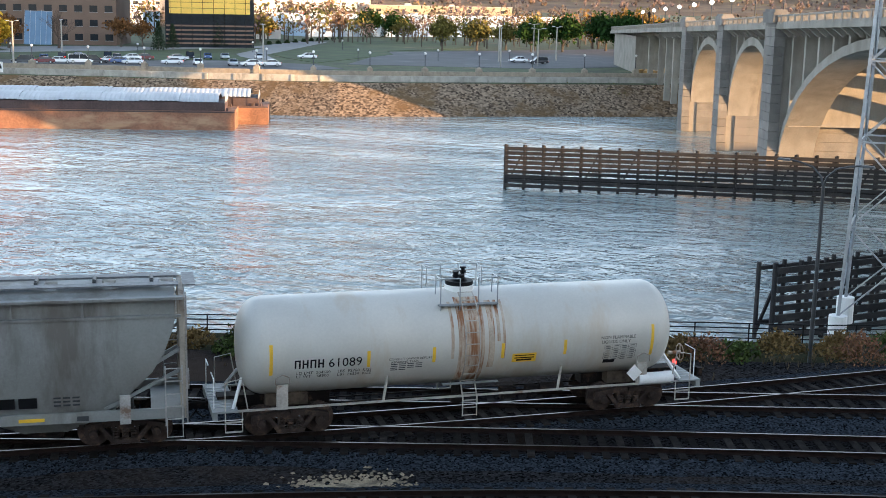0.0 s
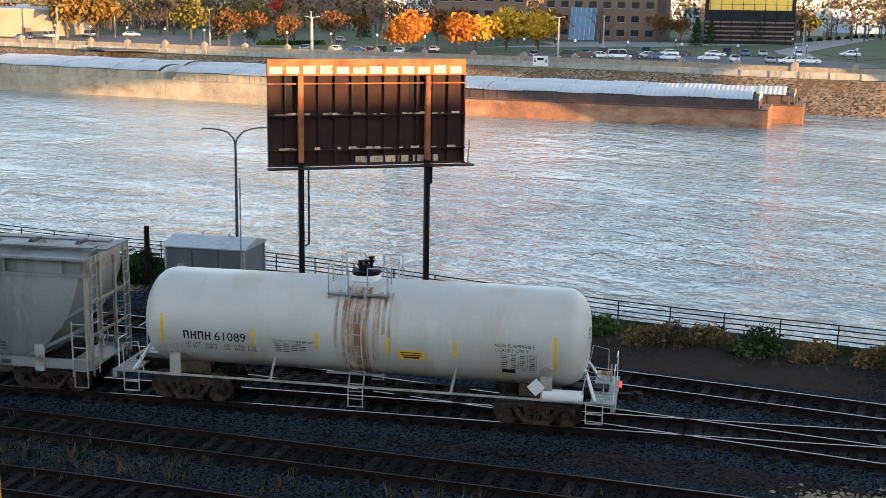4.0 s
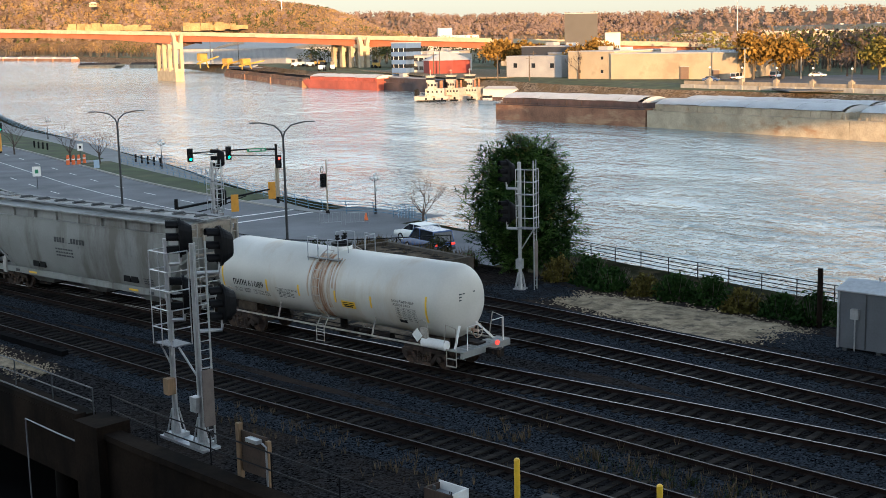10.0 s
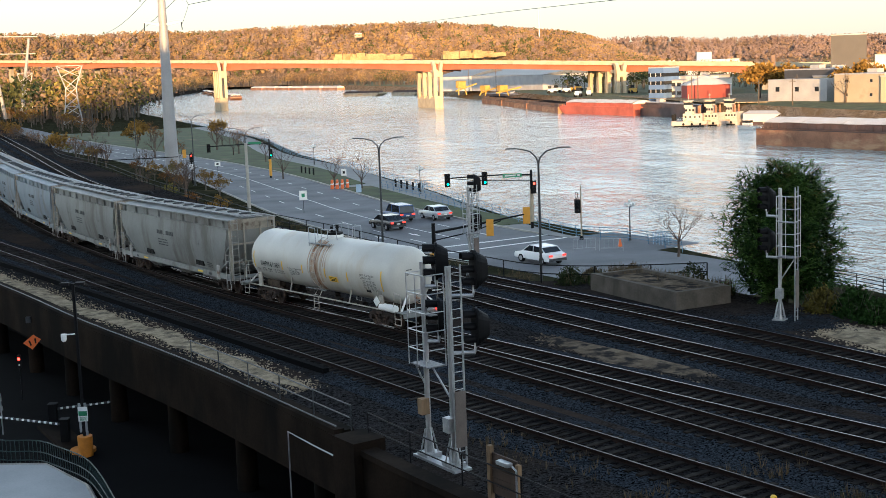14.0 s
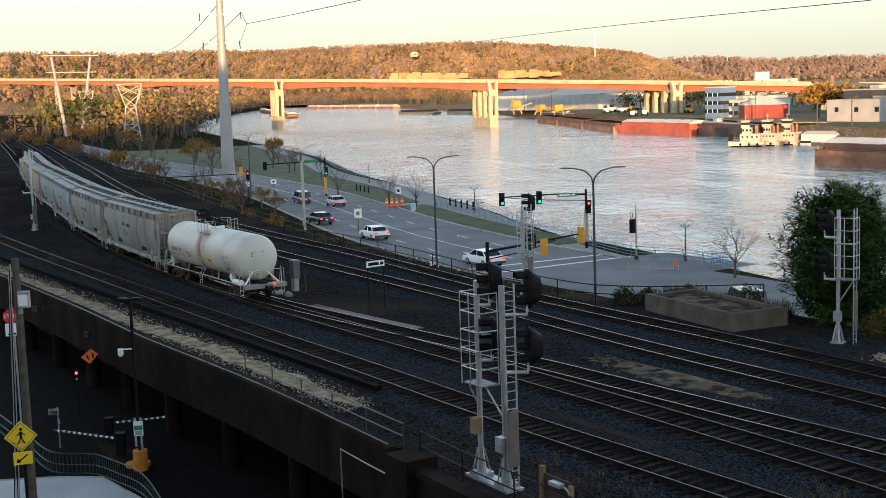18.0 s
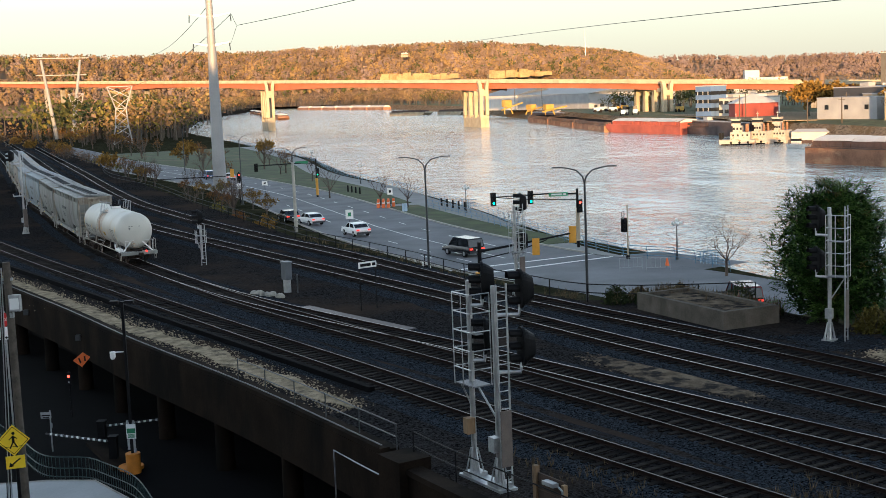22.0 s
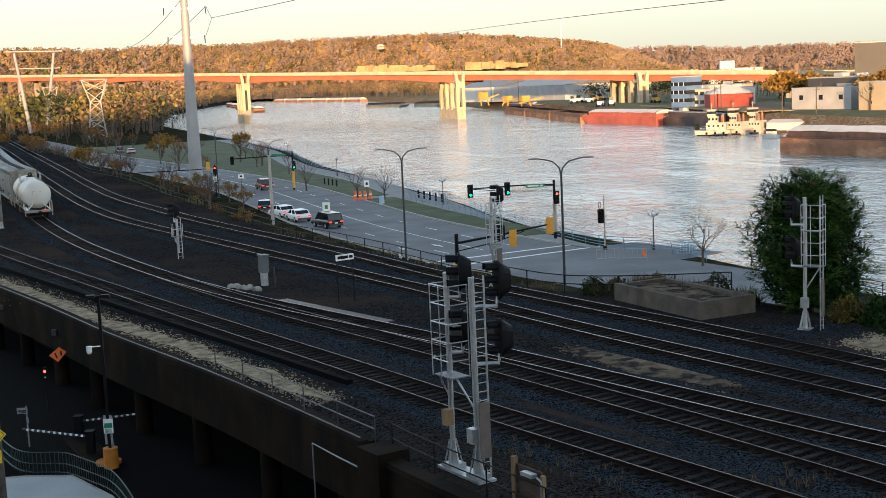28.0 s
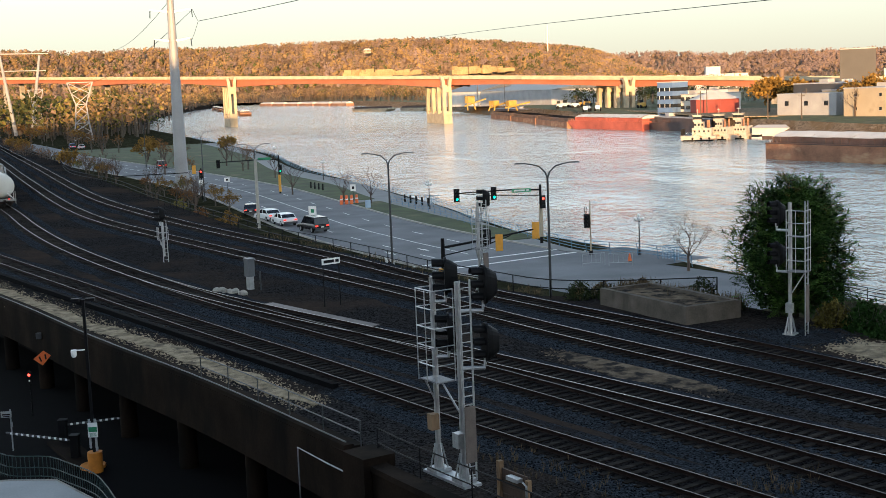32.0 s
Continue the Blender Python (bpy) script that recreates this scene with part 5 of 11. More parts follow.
# ---- barges ----
def barge(length, beam, depth, draft_z, hull, upper, covered, at, label, rake=True, cargo=None):
    b = thing("barge", label, "barge", "moored barges", at=at)
    hl, hb = length / 2, beam / 2
    top = depth
    rings = []
    for x, z in ((-hl, top - 1.2 if rake else draft_z), (-hl + (5 if rake else 0.02), draft_z), (hl - 0.02, draft_z), (hl, draft_z)):
        rings.append([(x, -hb, z), (x, hb, z), (x, hb, top), (x, -hb, top)])
    part("hull", Geo().loft(rings), hull, b)
    part("rub_rail", Geo().beam((-hl, -hb - 0.05, top - 0.12), (hl, -hb - 0.05, top - 0.12), 0.1, 0.22).beam((-hl, hb + 0.05, top - 0.12), (hl, hb + 0.05, top - 0.12), 0.1, 0.22), upper, b)
    ch, ci = 1.35, 1.0
    cl0, cl1 = -hl + (4.5 if rake else 1.6), hl - 1.6
    part("coaming", Geo().box((cl0 + cl1) / 2, 0, top, cl1 - cl0, beam - 2 * ci, ch), upper, b)
    st = Geo()
    for k in range(int((cl1 - cl0) / 2.4) + 1):
        for sd in (-1, 1):
            st.box(cl0 + k * 2.4, sd * (hb - ci + 0.06), top, 0.14, 0.14, ch)
    part("coaming_stiffener", st, upper, b)
    if covered:
        # rolling covers: rows of arched ribs
        n = int((cl1 - cl0) / 1.55)
        half = hb - ci + 0.25
        for i in range(n):
            x0 = cl0 + i * 1.55
            g = Geo()
            lift = 0.10 if (i // 4) % 2 else 0.0
            prof = []
            for k in range(11):
                t = -1 + 2 * k / 10
                prof.append((t * half, top + ch + 0.05 + lift + 1.05 * (1 - abs(t) ** 2.3)))
            rr = []
            for x, e in ((x0 - 0.02, -0.02), (x0 + 0.14, 0.06), (x0 + 0.38, 0.08), (x0 + 0.62, 0.05), (x0 + 0.78, -0.01), (x0 + 0.94, 0.06), (x0 + 1.18, 0.08), (x0 + 1.42, 0.05), (x0 + 1.57, -0.02)):
                rr.append([(x, y, z + e) for y, z in prof])
            g.loft(rr, closed=False)
            part("cover", g, M["cover"], b, smooth=True)
        part("end_plate", Geo().add([(cl0, y, z) for y, z in [(t * half, top + ch + 0.05 + 1.05 * (1 - abs(t) ** 2.3)) for t in np.linspace(-1, 1, 11)]] + [(cl0, half, top + ch - 0.2), (cl0, -half, top + ch - 0.2)], [tuple(range(13))]).add([(cl1, y, z) for y, z in [(t * half, top + ch + 0.05 + 1.05 * (1 - abs(t) ** 2.3)) for t in np.linspace(-1, 1, 11)]] + [(cl1, half, top + ch - 0.2), (cl1, -half, top + ch - 0.2)], [tuple(range(12, -1, -1))]), M["cover"], b)
    elif cargo:
        part("hold", Geo().box((cl0 + cl1) / 2, 0, top + ch - 0.1, cl1 - cl0 - 0.6, beam - 2 * ci - 0.6, 0.12), cargo, b)
    for x in (-hl + 1.5, -hl + 3.2, hl - 1.2, hl - 2.4):
        for sd in (-1, 1):
            part("bollard", Geo().cyl((x, sd * (hb - 0.6), top), (x, sd * (hb - 0.6), top + 0.5), 0.16, n=8), upper, b)
    return b


def along(p, q, u=0.5, side=0.0, flip=False):
    """A pose between two plan points, x along them, shifted to the side."""
    dx, dy = q[0] - p[0], q[1] - p[1]
    l = math.hypot(dx, dy)
    dx, dy = dx / l, dy / l
    return pose(p[0] + (q[0] - p[0]) * u - dy * side, p[1] + (q[1] - p[1]) * u + dx * side, WATER, 0, 0, math.degrees(math.atan2(dy, dx)) + (180 if flip else 0))


# moored rows: near-side water lines, placed to fit the camera's view
A0, A1 = (174.4, 105.6), (146.2, 158.8)
B1, B2, B3, B4 = (143.6, 163.5), (128.6, 205.3), (109.6, 254.5), (88.7, 298.0)
barge(60, 10.7, 3.0, -0.5, M["hull"], M["hull_dark"], True, along(A1, A0, 0.5, 5.35), "rust-brown barge with white arched covers moored at the levee", rake=False)
barge(65, 10.7, 3.0, -0.5, M["hull"], M["hull_dark"], True, along(A1, A0, 0.54, 16.15), "rust-brown covered barge lying abreast of another", rake=False)
barge(45, 10.7, 3.6, -0.5, M["hull_tan"], M["hull_tan"], True, along(B2, B1, 0.5, 5.35), "tan covered barge moored in a long row", rake=False)
barge(52, 10.7, 3.6, -0.5, M["hull_tan"], M["hull_tan"], True, along(B3, B2, 0.5, 5.35), "tan covered barge with streaked hull moored in a long row", rake=False)
barge(52, 10.7, 3.6, -0.5, M["hull_tan"], M["hull_tan"], True, along(B3, B2, 0.45, 16.2), "tan covered barge lying inside of another", rake=False)
barge(45, 10.7, 3.6, -0.5, M["hull_tan"], M["hull_tan"], True, along(B2, B1, 0.4, 16.2), "tan covered barge lying inside the row", rake=False)
barge(48, 10.7, 3.9, -0.5, M["hull"], M["hull_dark"], True, along(B4, B3, 0.5, 5.35), "dark rust barge with grey arched covers", rake=False)

# ---- the red girder bridge over the river ----
def girder_bridge():
    br = thing("bridge_girder", "long red steel girder bridge on pale concrete piers, lit by low sun", "bridge")
    tagged(br, kind="structure")
    A, B = Vector((-89.9, 816.1)), Vector((37.6, 701.6))
    d = (B - A) / (B - A).length
    n = Vector((-d.y, d.x))

    def deck(s):
        """Deck height along the bridge, its slope set to fit the camera's view."""
        return 17.2 - s * 0.0375 if s > 0 else 17.2 - s * 0.033

    def P(s, side, z):
        q = B + d * s + n * side
        return (q.x, q.y, z)
    L0 = (B - A).length
    spans = [-560, -440, -330, -L0 - 0.0, 0.0, 118, 190, 270, 420]
    for i in range(len(spans) - 1):
        s0, s1 = spans[i], spans[i + 1]
        for side in (-10.5, -3.5, 3.5, 10.5):
            g = Geo()
            rings = []
            for k in range(13):
                u = k / 12
                s = s0 + (s1 - s0) * u
                dep = 2.6 + (2.2 if abs(s1 - s0) > 120 else 1.0) * (2 * u - 1) ** 2
                z = deck(s) - 0.5
                rings.append([P(s, side - 0.35, z - dep), P(s, side + 0.35, z - dep), P(s, side + 0.35, z), P(s, side - 0.35, z)])
            g.loft(rings)
            part("girder", g, M["girder"], br)
    g = Geo()
    pr = Geo()
    rings = []
    for s in np.arange(-560, 421, 20):
        z = deck(s)
        rings.append([P(s, -13, z - 0.6), P(s, 13, z - 0.6), P(s, 13, z + 0.9), P(s, 12.6, z + 0.9), P(s, 12.6, z), P(s, -12.6, z), P(s, -12.6, z + 0.9), P(s, -13, z + 0.9)])
    g.loft(rings)
    part("deck", g, M["concrete_sunlit"], br, "concrete deck and parapet, warmed for low sun")
    # each pier is turned to fit the camera's view: four forked columns on one low wall, the outer ones gripping the
    # deck edge
    for s in (-L0 + 0.4, 3.5, 118.0):
        c = B + d * s - n * 14.4
        pier = part("pier", Geo().box(0, 17, -0.5, 4.6, 37.0, 5.6).box(0, 17, 5.1, 3.6, 35.5, 0.8, taper=0.8), M["concrete_sunlit"], br, "concrete pier of forked columns, warmed for low sun", at=Matrix.Translation((c.x, c.y, WATER)) @ pose(0, 0, 0, 0, 0, 13))
        top = deck(s) + 0.7 - WATER
        for y, whole in ((0, True), (11.3, False), (22.6, False), (33.9, True)):
            g = Geo().box(0, y, 5.0, 5.0, 2.8, top * 0.26 - 5.0)
            for e in (-1, 1):
                rows = [(1.65, 0.24), (1.65, 0.80)] + ([(1.72, 0.86), (1.95, 0.92), (2.35, 0.97), (2.6, 1.0)] if whole else [])
                g.loft([[(e * q + a, y + b_, top * u) for a, b_ in ((-0.85, -1.4), (0.85, -1.4), (0.85, 1.4), (-0.85, 1.4))] for q, u in rows])
            g.box(0, y, top * 0.67, 5.0, 2.6, top * 0.125)
            part("forked_column", g, M["concrete_sunlit"], pier)
        part("cap_beam", Geo().box(0, 17, top * 0.76, 3.0, 31.0, 1.6), M["concrete_sunlit"], pier)
    for s in (-330, -440, 190, 270):
        z0 = -2.0
        g = Geo()
        for sd in (-7, 7):
            c = B + d * s + n * sd
            g.box(c.x, c.y, z0, 2.4, 3.0, deck(s) - 3.0 - z0, math.degrees(math.atan2(d.y, d.x)))
        part("shore_pier", g, M["concrete_pier"], br)
    return br


girder_bridge()


# ---- wooded bluffs on the far side ----
def ridge(points, base_y, depth_dir, seed, name="hill", label="wooded river bluff in autumn colours"):
    """A hill sheet: points are (x, y, height) along its crest."""
    rnd = random.Random(seed)
    g = Geo()
    rings = []
    P = []
    for i in range(len(points) - 1):
        for k in range(10):
            u = k / 10
            P.append(tuple(points[i][c] * (1 - u) + points[i + 1][c] * u for c in range(3)))
    P.append(points[-1])
    for x, y, h in P:
        l = math.hypot(x, y)
        ux, uy = x / l, y / l
        h += noise.noise((x * 0.004, y * 0.004, seed)) * h * 0.10 - (4.5 if x < 200 else 0.0)
        ring = []
        for f, hh in ((-1.0, -1.0), (-0.8, 0.16), (-0.55, 0.42), (-0.3, 0.72), (-0.1, 0.95), (0.1, 1.0), (0.5, 0.9), (1.2, 0.5)):
            r = l + f * depth_dir + noise.noise((x * 0.01, f * 3, seed + 5)) * depth_dir * 0.12
            ring.append((ux * r, uy * r, h * hh if hh > 0 else -2.0))
        rings.append(ring)
    g.loft(rings, closed=False)
    ob = part(name, g, M["hill"], kind="structure", label=label)
    return rings


M["hill"] = material("leaf_littered_slope", (0.17, 0.105, 0.055), 0.95, vary=0.35, scale=0.02, bump=0.5, fine=0.3, stain=(0.24, 0.16, 0.05), stain_at=0.55, stain_scale=0.02)
HILL1 = ridge([(-1700, 1500, 100), (-1125, 2006, 104), (-965, 2143, 106), (-773, 2272, 103), (-647, 2363, 101), (-529, 2443, 101), (-411, 2517, 105), (-330, 2579, 106), (-240, 2589, 109), (-80, 2599, 103), (35, 2600, 100), (150, 2596, 96), (258, 2537, 83), (340, 2477, 74), (386, 2419, 62), (428, 2361, 42), (475, 2332, 18), (520, 2300, 4)], 0, 420, 3)
HILL2 = ridge([(150, 3720, 70), (614, 3649, 79), (834, 3553, 68), (996, 3459, 58), (1104, 3321, 58), (1237, 3167, 55), (1337, 3017, 52), (1660, 2736, 54), (1940, 2545, 46), (2300, 2200, 50), (2752, 1632, 60), (3024, 1047, 62), (3100, 300, 60), (3000, -500, 60)], 0, 500, 8, label="distant hazy wooded ridge")


def woods(name, label, rings, n, size, seed, mats, lo=1, hi=5):
    """Far trees on a hillside, each a clump of leafy faces."""
    rnd = random.Random(seed)
    g = Geo()
    for _ in range(n):
        u = rnd.uniform(0, len(rings) - 1.001)
        i = int(u)
        f = u - i
        v = rnd.uniform(lo, hi - 0.001)
        j = int(v)
        e = v - j
        a, b, c, d = rings[i][j], rings[i + 1][j], rings[i][j + 1], rings[i + 1][j + 1]
        p = [(a[q] * (1 - f) + b[q] * f) * (1 - e) + (c[q] * (1 - f) + d[q] * f) * e for q in range(3)]
        s = size * rnd.uniform(0.6, 1.35)
        mi = rnd.choices(range(len(mats)), weights=[m[1] for m in mats])[0]
        # a lumpy crown, and loose sprays round it
        cx, cy, cz = p[0] + rnd.uniform(-0.3, 0.3) * s, p[1] + rnd.uniform(-0.3, 0.3) * s, p[2] + s * rnd.uniform(0.3, 0.55)
        rr = s * rnd.uniform(0.26, 0.38)
        rings_ = []
        for i_ in range(4):
            th = 0.15 + 2.85 * i_ / 3
            rings_.append([(cx + rr * math.sin(th) * math.cos(1.047 * k_) * rnd.uniform(0.7, 1.25), cy + rr * math.sin(th) * math.sin(1.047 * k_) * rnd.uniform(0.7, 1.25), cz - rr * math.cos(th) * rnd.uniform(0.8, 1.2)) for k_ in range(6)])
        g.loft(rings_, mi=mi)
        for k in range(15):
            t, r = rnd.uniform(0, 6.28), s * rnd.uniform(0.1, 0.55)
            q = Vector((p[0] + r * math.cos(t), p[1] + r * math.sin(t), p[2] + s * rnd.uniform(0.15, 1.1)))
            w = s * rnd.uniform(0.07, 0.17)
            x = Vector((rnd.uniform(-1, 1), rnd.uniform(-0.4, 0.4), rnd.uniform(-0.7, 0.7))).normalized()
            y = x.cross(Vector((rnd.uniform(-0.3, 0.3), 1, rnd.uniform(-0.4, 0.4)))).normalized()
            g.add([tuple(q - x * w), tuple(q - y * w * 0.8), tuple(q + x * w), tuple(q + y * w * 0.8)], [(0, 1, 2, 3)], mi)
    ob = part(name, g, [M[m[0]] for m in mats], label=label)
    tagged(ob, kind="stuff", category="woods")


M["far_brown"] = material("far_brown_woods", (0.165, 0.118, 0.086), 0.95, spec=0.0, vary=0.25, scale=0.01, bump=0.0, fine=0.1, island=0.2)
M["far_gold"] = material("far_golden_woods", (0.23, 0.155, 0.075), 0.95, spec=0.0, vary=0.25, scale=0.01, bump=0.0, fine=0.1, island=0.2)
M["far_green"] = material("far_green_woods", (0.07, 0.075, 0.03), 0.95, spec=0.0, vary=0.25, scale=0.01, bump=0.0, fine=0.1, island=0.2)
# mauve tint puts distance haze into the bare trees' colour
M["far_mauve"] = material("far_hazed_bare_woods", (0.18, 0.135, 0.125), 0.95, spec=0.0, vary=0.25, scale=0.01, bump=0.0, fine=0.1, island=0.15)
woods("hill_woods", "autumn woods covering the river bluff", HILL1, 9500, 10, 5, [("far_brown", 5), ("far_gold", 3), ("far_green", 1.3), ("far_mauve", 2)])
woods("hill_woods", "bare woods on the distant ridge, tinted mauve for haze", HILL2, 4500, 11.5, 6, [("far_mauve", 6), ("far_brown", 2)])


# ---- levee wall on the far bank ----
def levee():
    pts = [(330, -120), (258, 30), (245, 49), (225, 77), (206, 104), (190, 150), (178, 180), (166, 205), (150, 245), (130, 300)]
    ln = Line([(x + 14 * 0.85, y + 14 * 0.5) for x, y in pts], 4.0, 4)
    w = thing("wall_levee", "long pale stone flood wall with pillars along the far bank", "flood wall")
    tagged(w, kind="structure")
    part("lower_wall", wall_band(ln, 60, ln.length, [(-0.4, -2.9), (0.4, -2.9), (0.4, -0.75), (-0.4, -0.75)]), M["concrete"], w)
    part("parapet", wall_band(ln, 60, ln.length, [(-1.4, -0.95), (-0.9, -0.95), (-0.9, 0.10), (-1.4, 0.10)]), M["levee_stone"], w)
    s = 62.0
    while s < ln.length:
        x, y = ln.at(s, -1.15)
        part("pillar", Geo().box(x, y, -1.2, 1.1, 1.1, 1.9, ln.angle(s)).box(x, y, 0.7, 0.8, 0.8, 0.35, ln.angle(s), taper=0.4), M["levee_stone"], w)
        s += 11.0
    for s0 in np.arange(66, ln.length, 5.5):
        x, y = ln.at(s0, -1.41 + 1.8)
        part("buttress", Geo().box(*ln.at(s0, 0.45), -2.8, 0.5, 0.3, 2.0, ln.angle(s0)), M["concrete"], w)
    return ln


M["levee_stone"] = material("buff_stone", (0.29, 0.245, 0.185), 0.85, vary=0.2, scale=0.8, bump=0.3, fine=3)
LEVEE = levee()


# ---- unseen blocks added behind the viewpoint so their long shade covers the yard ----
def shade_block(x, y, w, d, h, ang, mat):
    b = thing("town_building", "unseen shading block with rows of windows", "building", "downtown buildings", at=pose(x, y, STREET, 0, 0, ang))
    part("wall", Geo().box(0, 0, 0, w, d, h), mat, b)
    part("roof", Geo().box(0, 0, h, w + 0.4, d + 0.4, 0.5), M["grey_wall"], b)
    for k in range(int(h / 4)):
        part("window_band", Geo().box(0, d / 2 + 0.03, 1.5 + k * 4, w - 3, 0.1, 1.9), M["glass_dark"], b)
    return b


BLOCKS = [(-185, -10, 62, 30, 40, "brick", -12), (-123, -22, 62, 30, 42, "grey_wall", -12), (-61, -38, 62, 30, 38, "brick", -12), (-14, -58, 60, 30, 36, "grey_wall", -24), (50, -80, 70, 30, 19.2, "brown_wall", -12), (114, -109, 58, 30, 8, "brick", -24), (170, -136, 60, 30, 7, "grey_wall", -24), (-30, -24, 60, 22, 36, "brown_wall", -8), (292, -152, 150, 30, 52, "brick", -10)]
for x, y, w, d, h, mt, ang in BLOCKS:
    shade_block(x, y, w, d, h, ang, M[mt])

# ---- fences ----
def pipe_fence(name, label, pts, z, h, rails, step, mat, r=0.03, lean=0.0, smooth=4):
    ln = Line(pts, 1.0, smooth)
    fe = thing(name, label, "fence")
    n = int(ln.length / step)
    for i in range(n + 1):
        s = min(i * step, ln.length - 0.01)
        x, y = ln.at(s)
        d = ln.dir(s)
        part("post", Geo().tube([(x, y, z - 0.15), (x - d[1] * lean * 0.3, y + d[0] * lean * 0.3, z + h * 0.6), (x - d[1] * lean, y + d[0] * lean, z + h)], r * 1.15, 6), mat, fe)
    for k in rails:
        P = []
        for i in range(n * 2 + 1):
            s = min(i * step / 2, ln.length - 0.01)
            d = ln.dir(s)
            P.append((*ln.at(s, lean * k / h), z + k))
        part("rail", Geo().tube(P, r, 6), mat, fe)
    return ln


SHELF_FENCE = pipe_fence("rail_fence", "black pipe fence along the edge of the tracks above the road", [(19.2, 74.6), (13.5, 75.0), (9.2, 76.4), (6.4, 80.9), (2.9, 86.4), (-1.0, 94.9), (-5.8, 104.5), (-11.4, 114.9), (-19.3, 134.4), (-30.0, 160.4), (-43.2, 196), (-57, 226), (-70.5, 271)], YARD, 1.15, (0.6, 1.13), 3.4, M["black"], 0.035)
pipe_fence("rail_fence", "black pipe fence running on along the far tracks", [(-70.5, 271), (-95.9, 337), (-127, 425), (-160, 515)], YARD, 1.15, (0.55, 1.1), 5.0, M["black"], 0.05)
RIVER_FENCE = pipe_fence("rail_fence", "dark steel railing along the riverside path", [(86, -34), (62.2, 3.4), (59.7, 9.7), (51.9, 28), (47.9, 38), (42.8, 56), (37.6, 68), (32.9, 80), (26.6, 99.0)], ROAD, 1.1, (0.35, 0.6, 0.85, 1.08), 2.6, M["black"], 0.03)
WALL_FENCE = pipe_fence("rail_fence", "thin black pipe fence on the retaining wall", [(-1.0, 44.0), (-0.35, 42.6), (3.95, 35.4), (10.2, 24.8), (14.2, 17.2), (20, 3)], -0.14, 1.05, (0.5, 1.04), 3.1, M["black"], 0.024)
EDGE_FENCE = pipe_fence("rail_fence", "thin grey pipe handrail on the viaduct edge", [(-9.3, 57.6), (-5.6, 51.6), (-3.3, 47.6), (-1.5, 44.5)], 0.02, 1.0, (0.5, 0.98), 3.0, M["dark_metal"], 0.025)
part("pipe", Geo().tube([(*EDGE.at(s, -0.12), 0.16) for s in np.arange(1, EDGE.length, 3.0)], 0.03, 6), M["dark_metal"], shelf, "grey pipe along the beam")


M["wood"] = material("weathered_wood", (0.22, 0.14, 0.075), 0.85, vary=0.3, scale=1.5, bump=0.3, fine=20, stretch=(1, 1, 0.15))


# ---- railway signals ----
def head_shape(g, c, yaw, n_lamps=3, w=0.80, h=1.32):
    """A black signal head: oval target, deep hooded lamps; it faces along yaw."""
    m = Matrix.Translation(c) @ pose(0, 0, 0, 0, 0, yaw)
    ring = []
    for k in range(20):
        t = 2 * math.pi * k / 20
        ring.append((w / 2 * math.cos(t) * (1.0), h / 2 * (abs(math.sin(t)) ** 0.6) * (1 if math.sin(t) > 0 else -1)))
    g.loft([[tuple(m @ Vector((a, y, b))) for a, b in ring] for y in (-0.04, 0.04)])
    for y0, y1, f0, f1 in ((-0.04, -0.16, 0.90, 0.84), (-0.16, -0.40, 0.84, 0.60)):
        g.loft([[tuple(m @ Vector((a * f, y, b * f))) for a, b in ring] for y, f in ((y0, f0), (y1, f1))])
    for i in range(n_lamps):
        z = (i - (n_lamps - 1) / 2) * 0.42
        hood = []
        for k in range(9):
            t = math.pi * (k / 8) * 1.3 - 0.15 * math.pi
            hood.append((0.17 * math.cos(t), 0.17 * math.sin(t)))
        g.loft([[tuple(m @ Vector((a, 0.04, z + b))) for a, b in hood], [tuple(m @ Vector((a, 0.45, z + b + 0.02))) for a, b in hood]], closed=False)
    return g


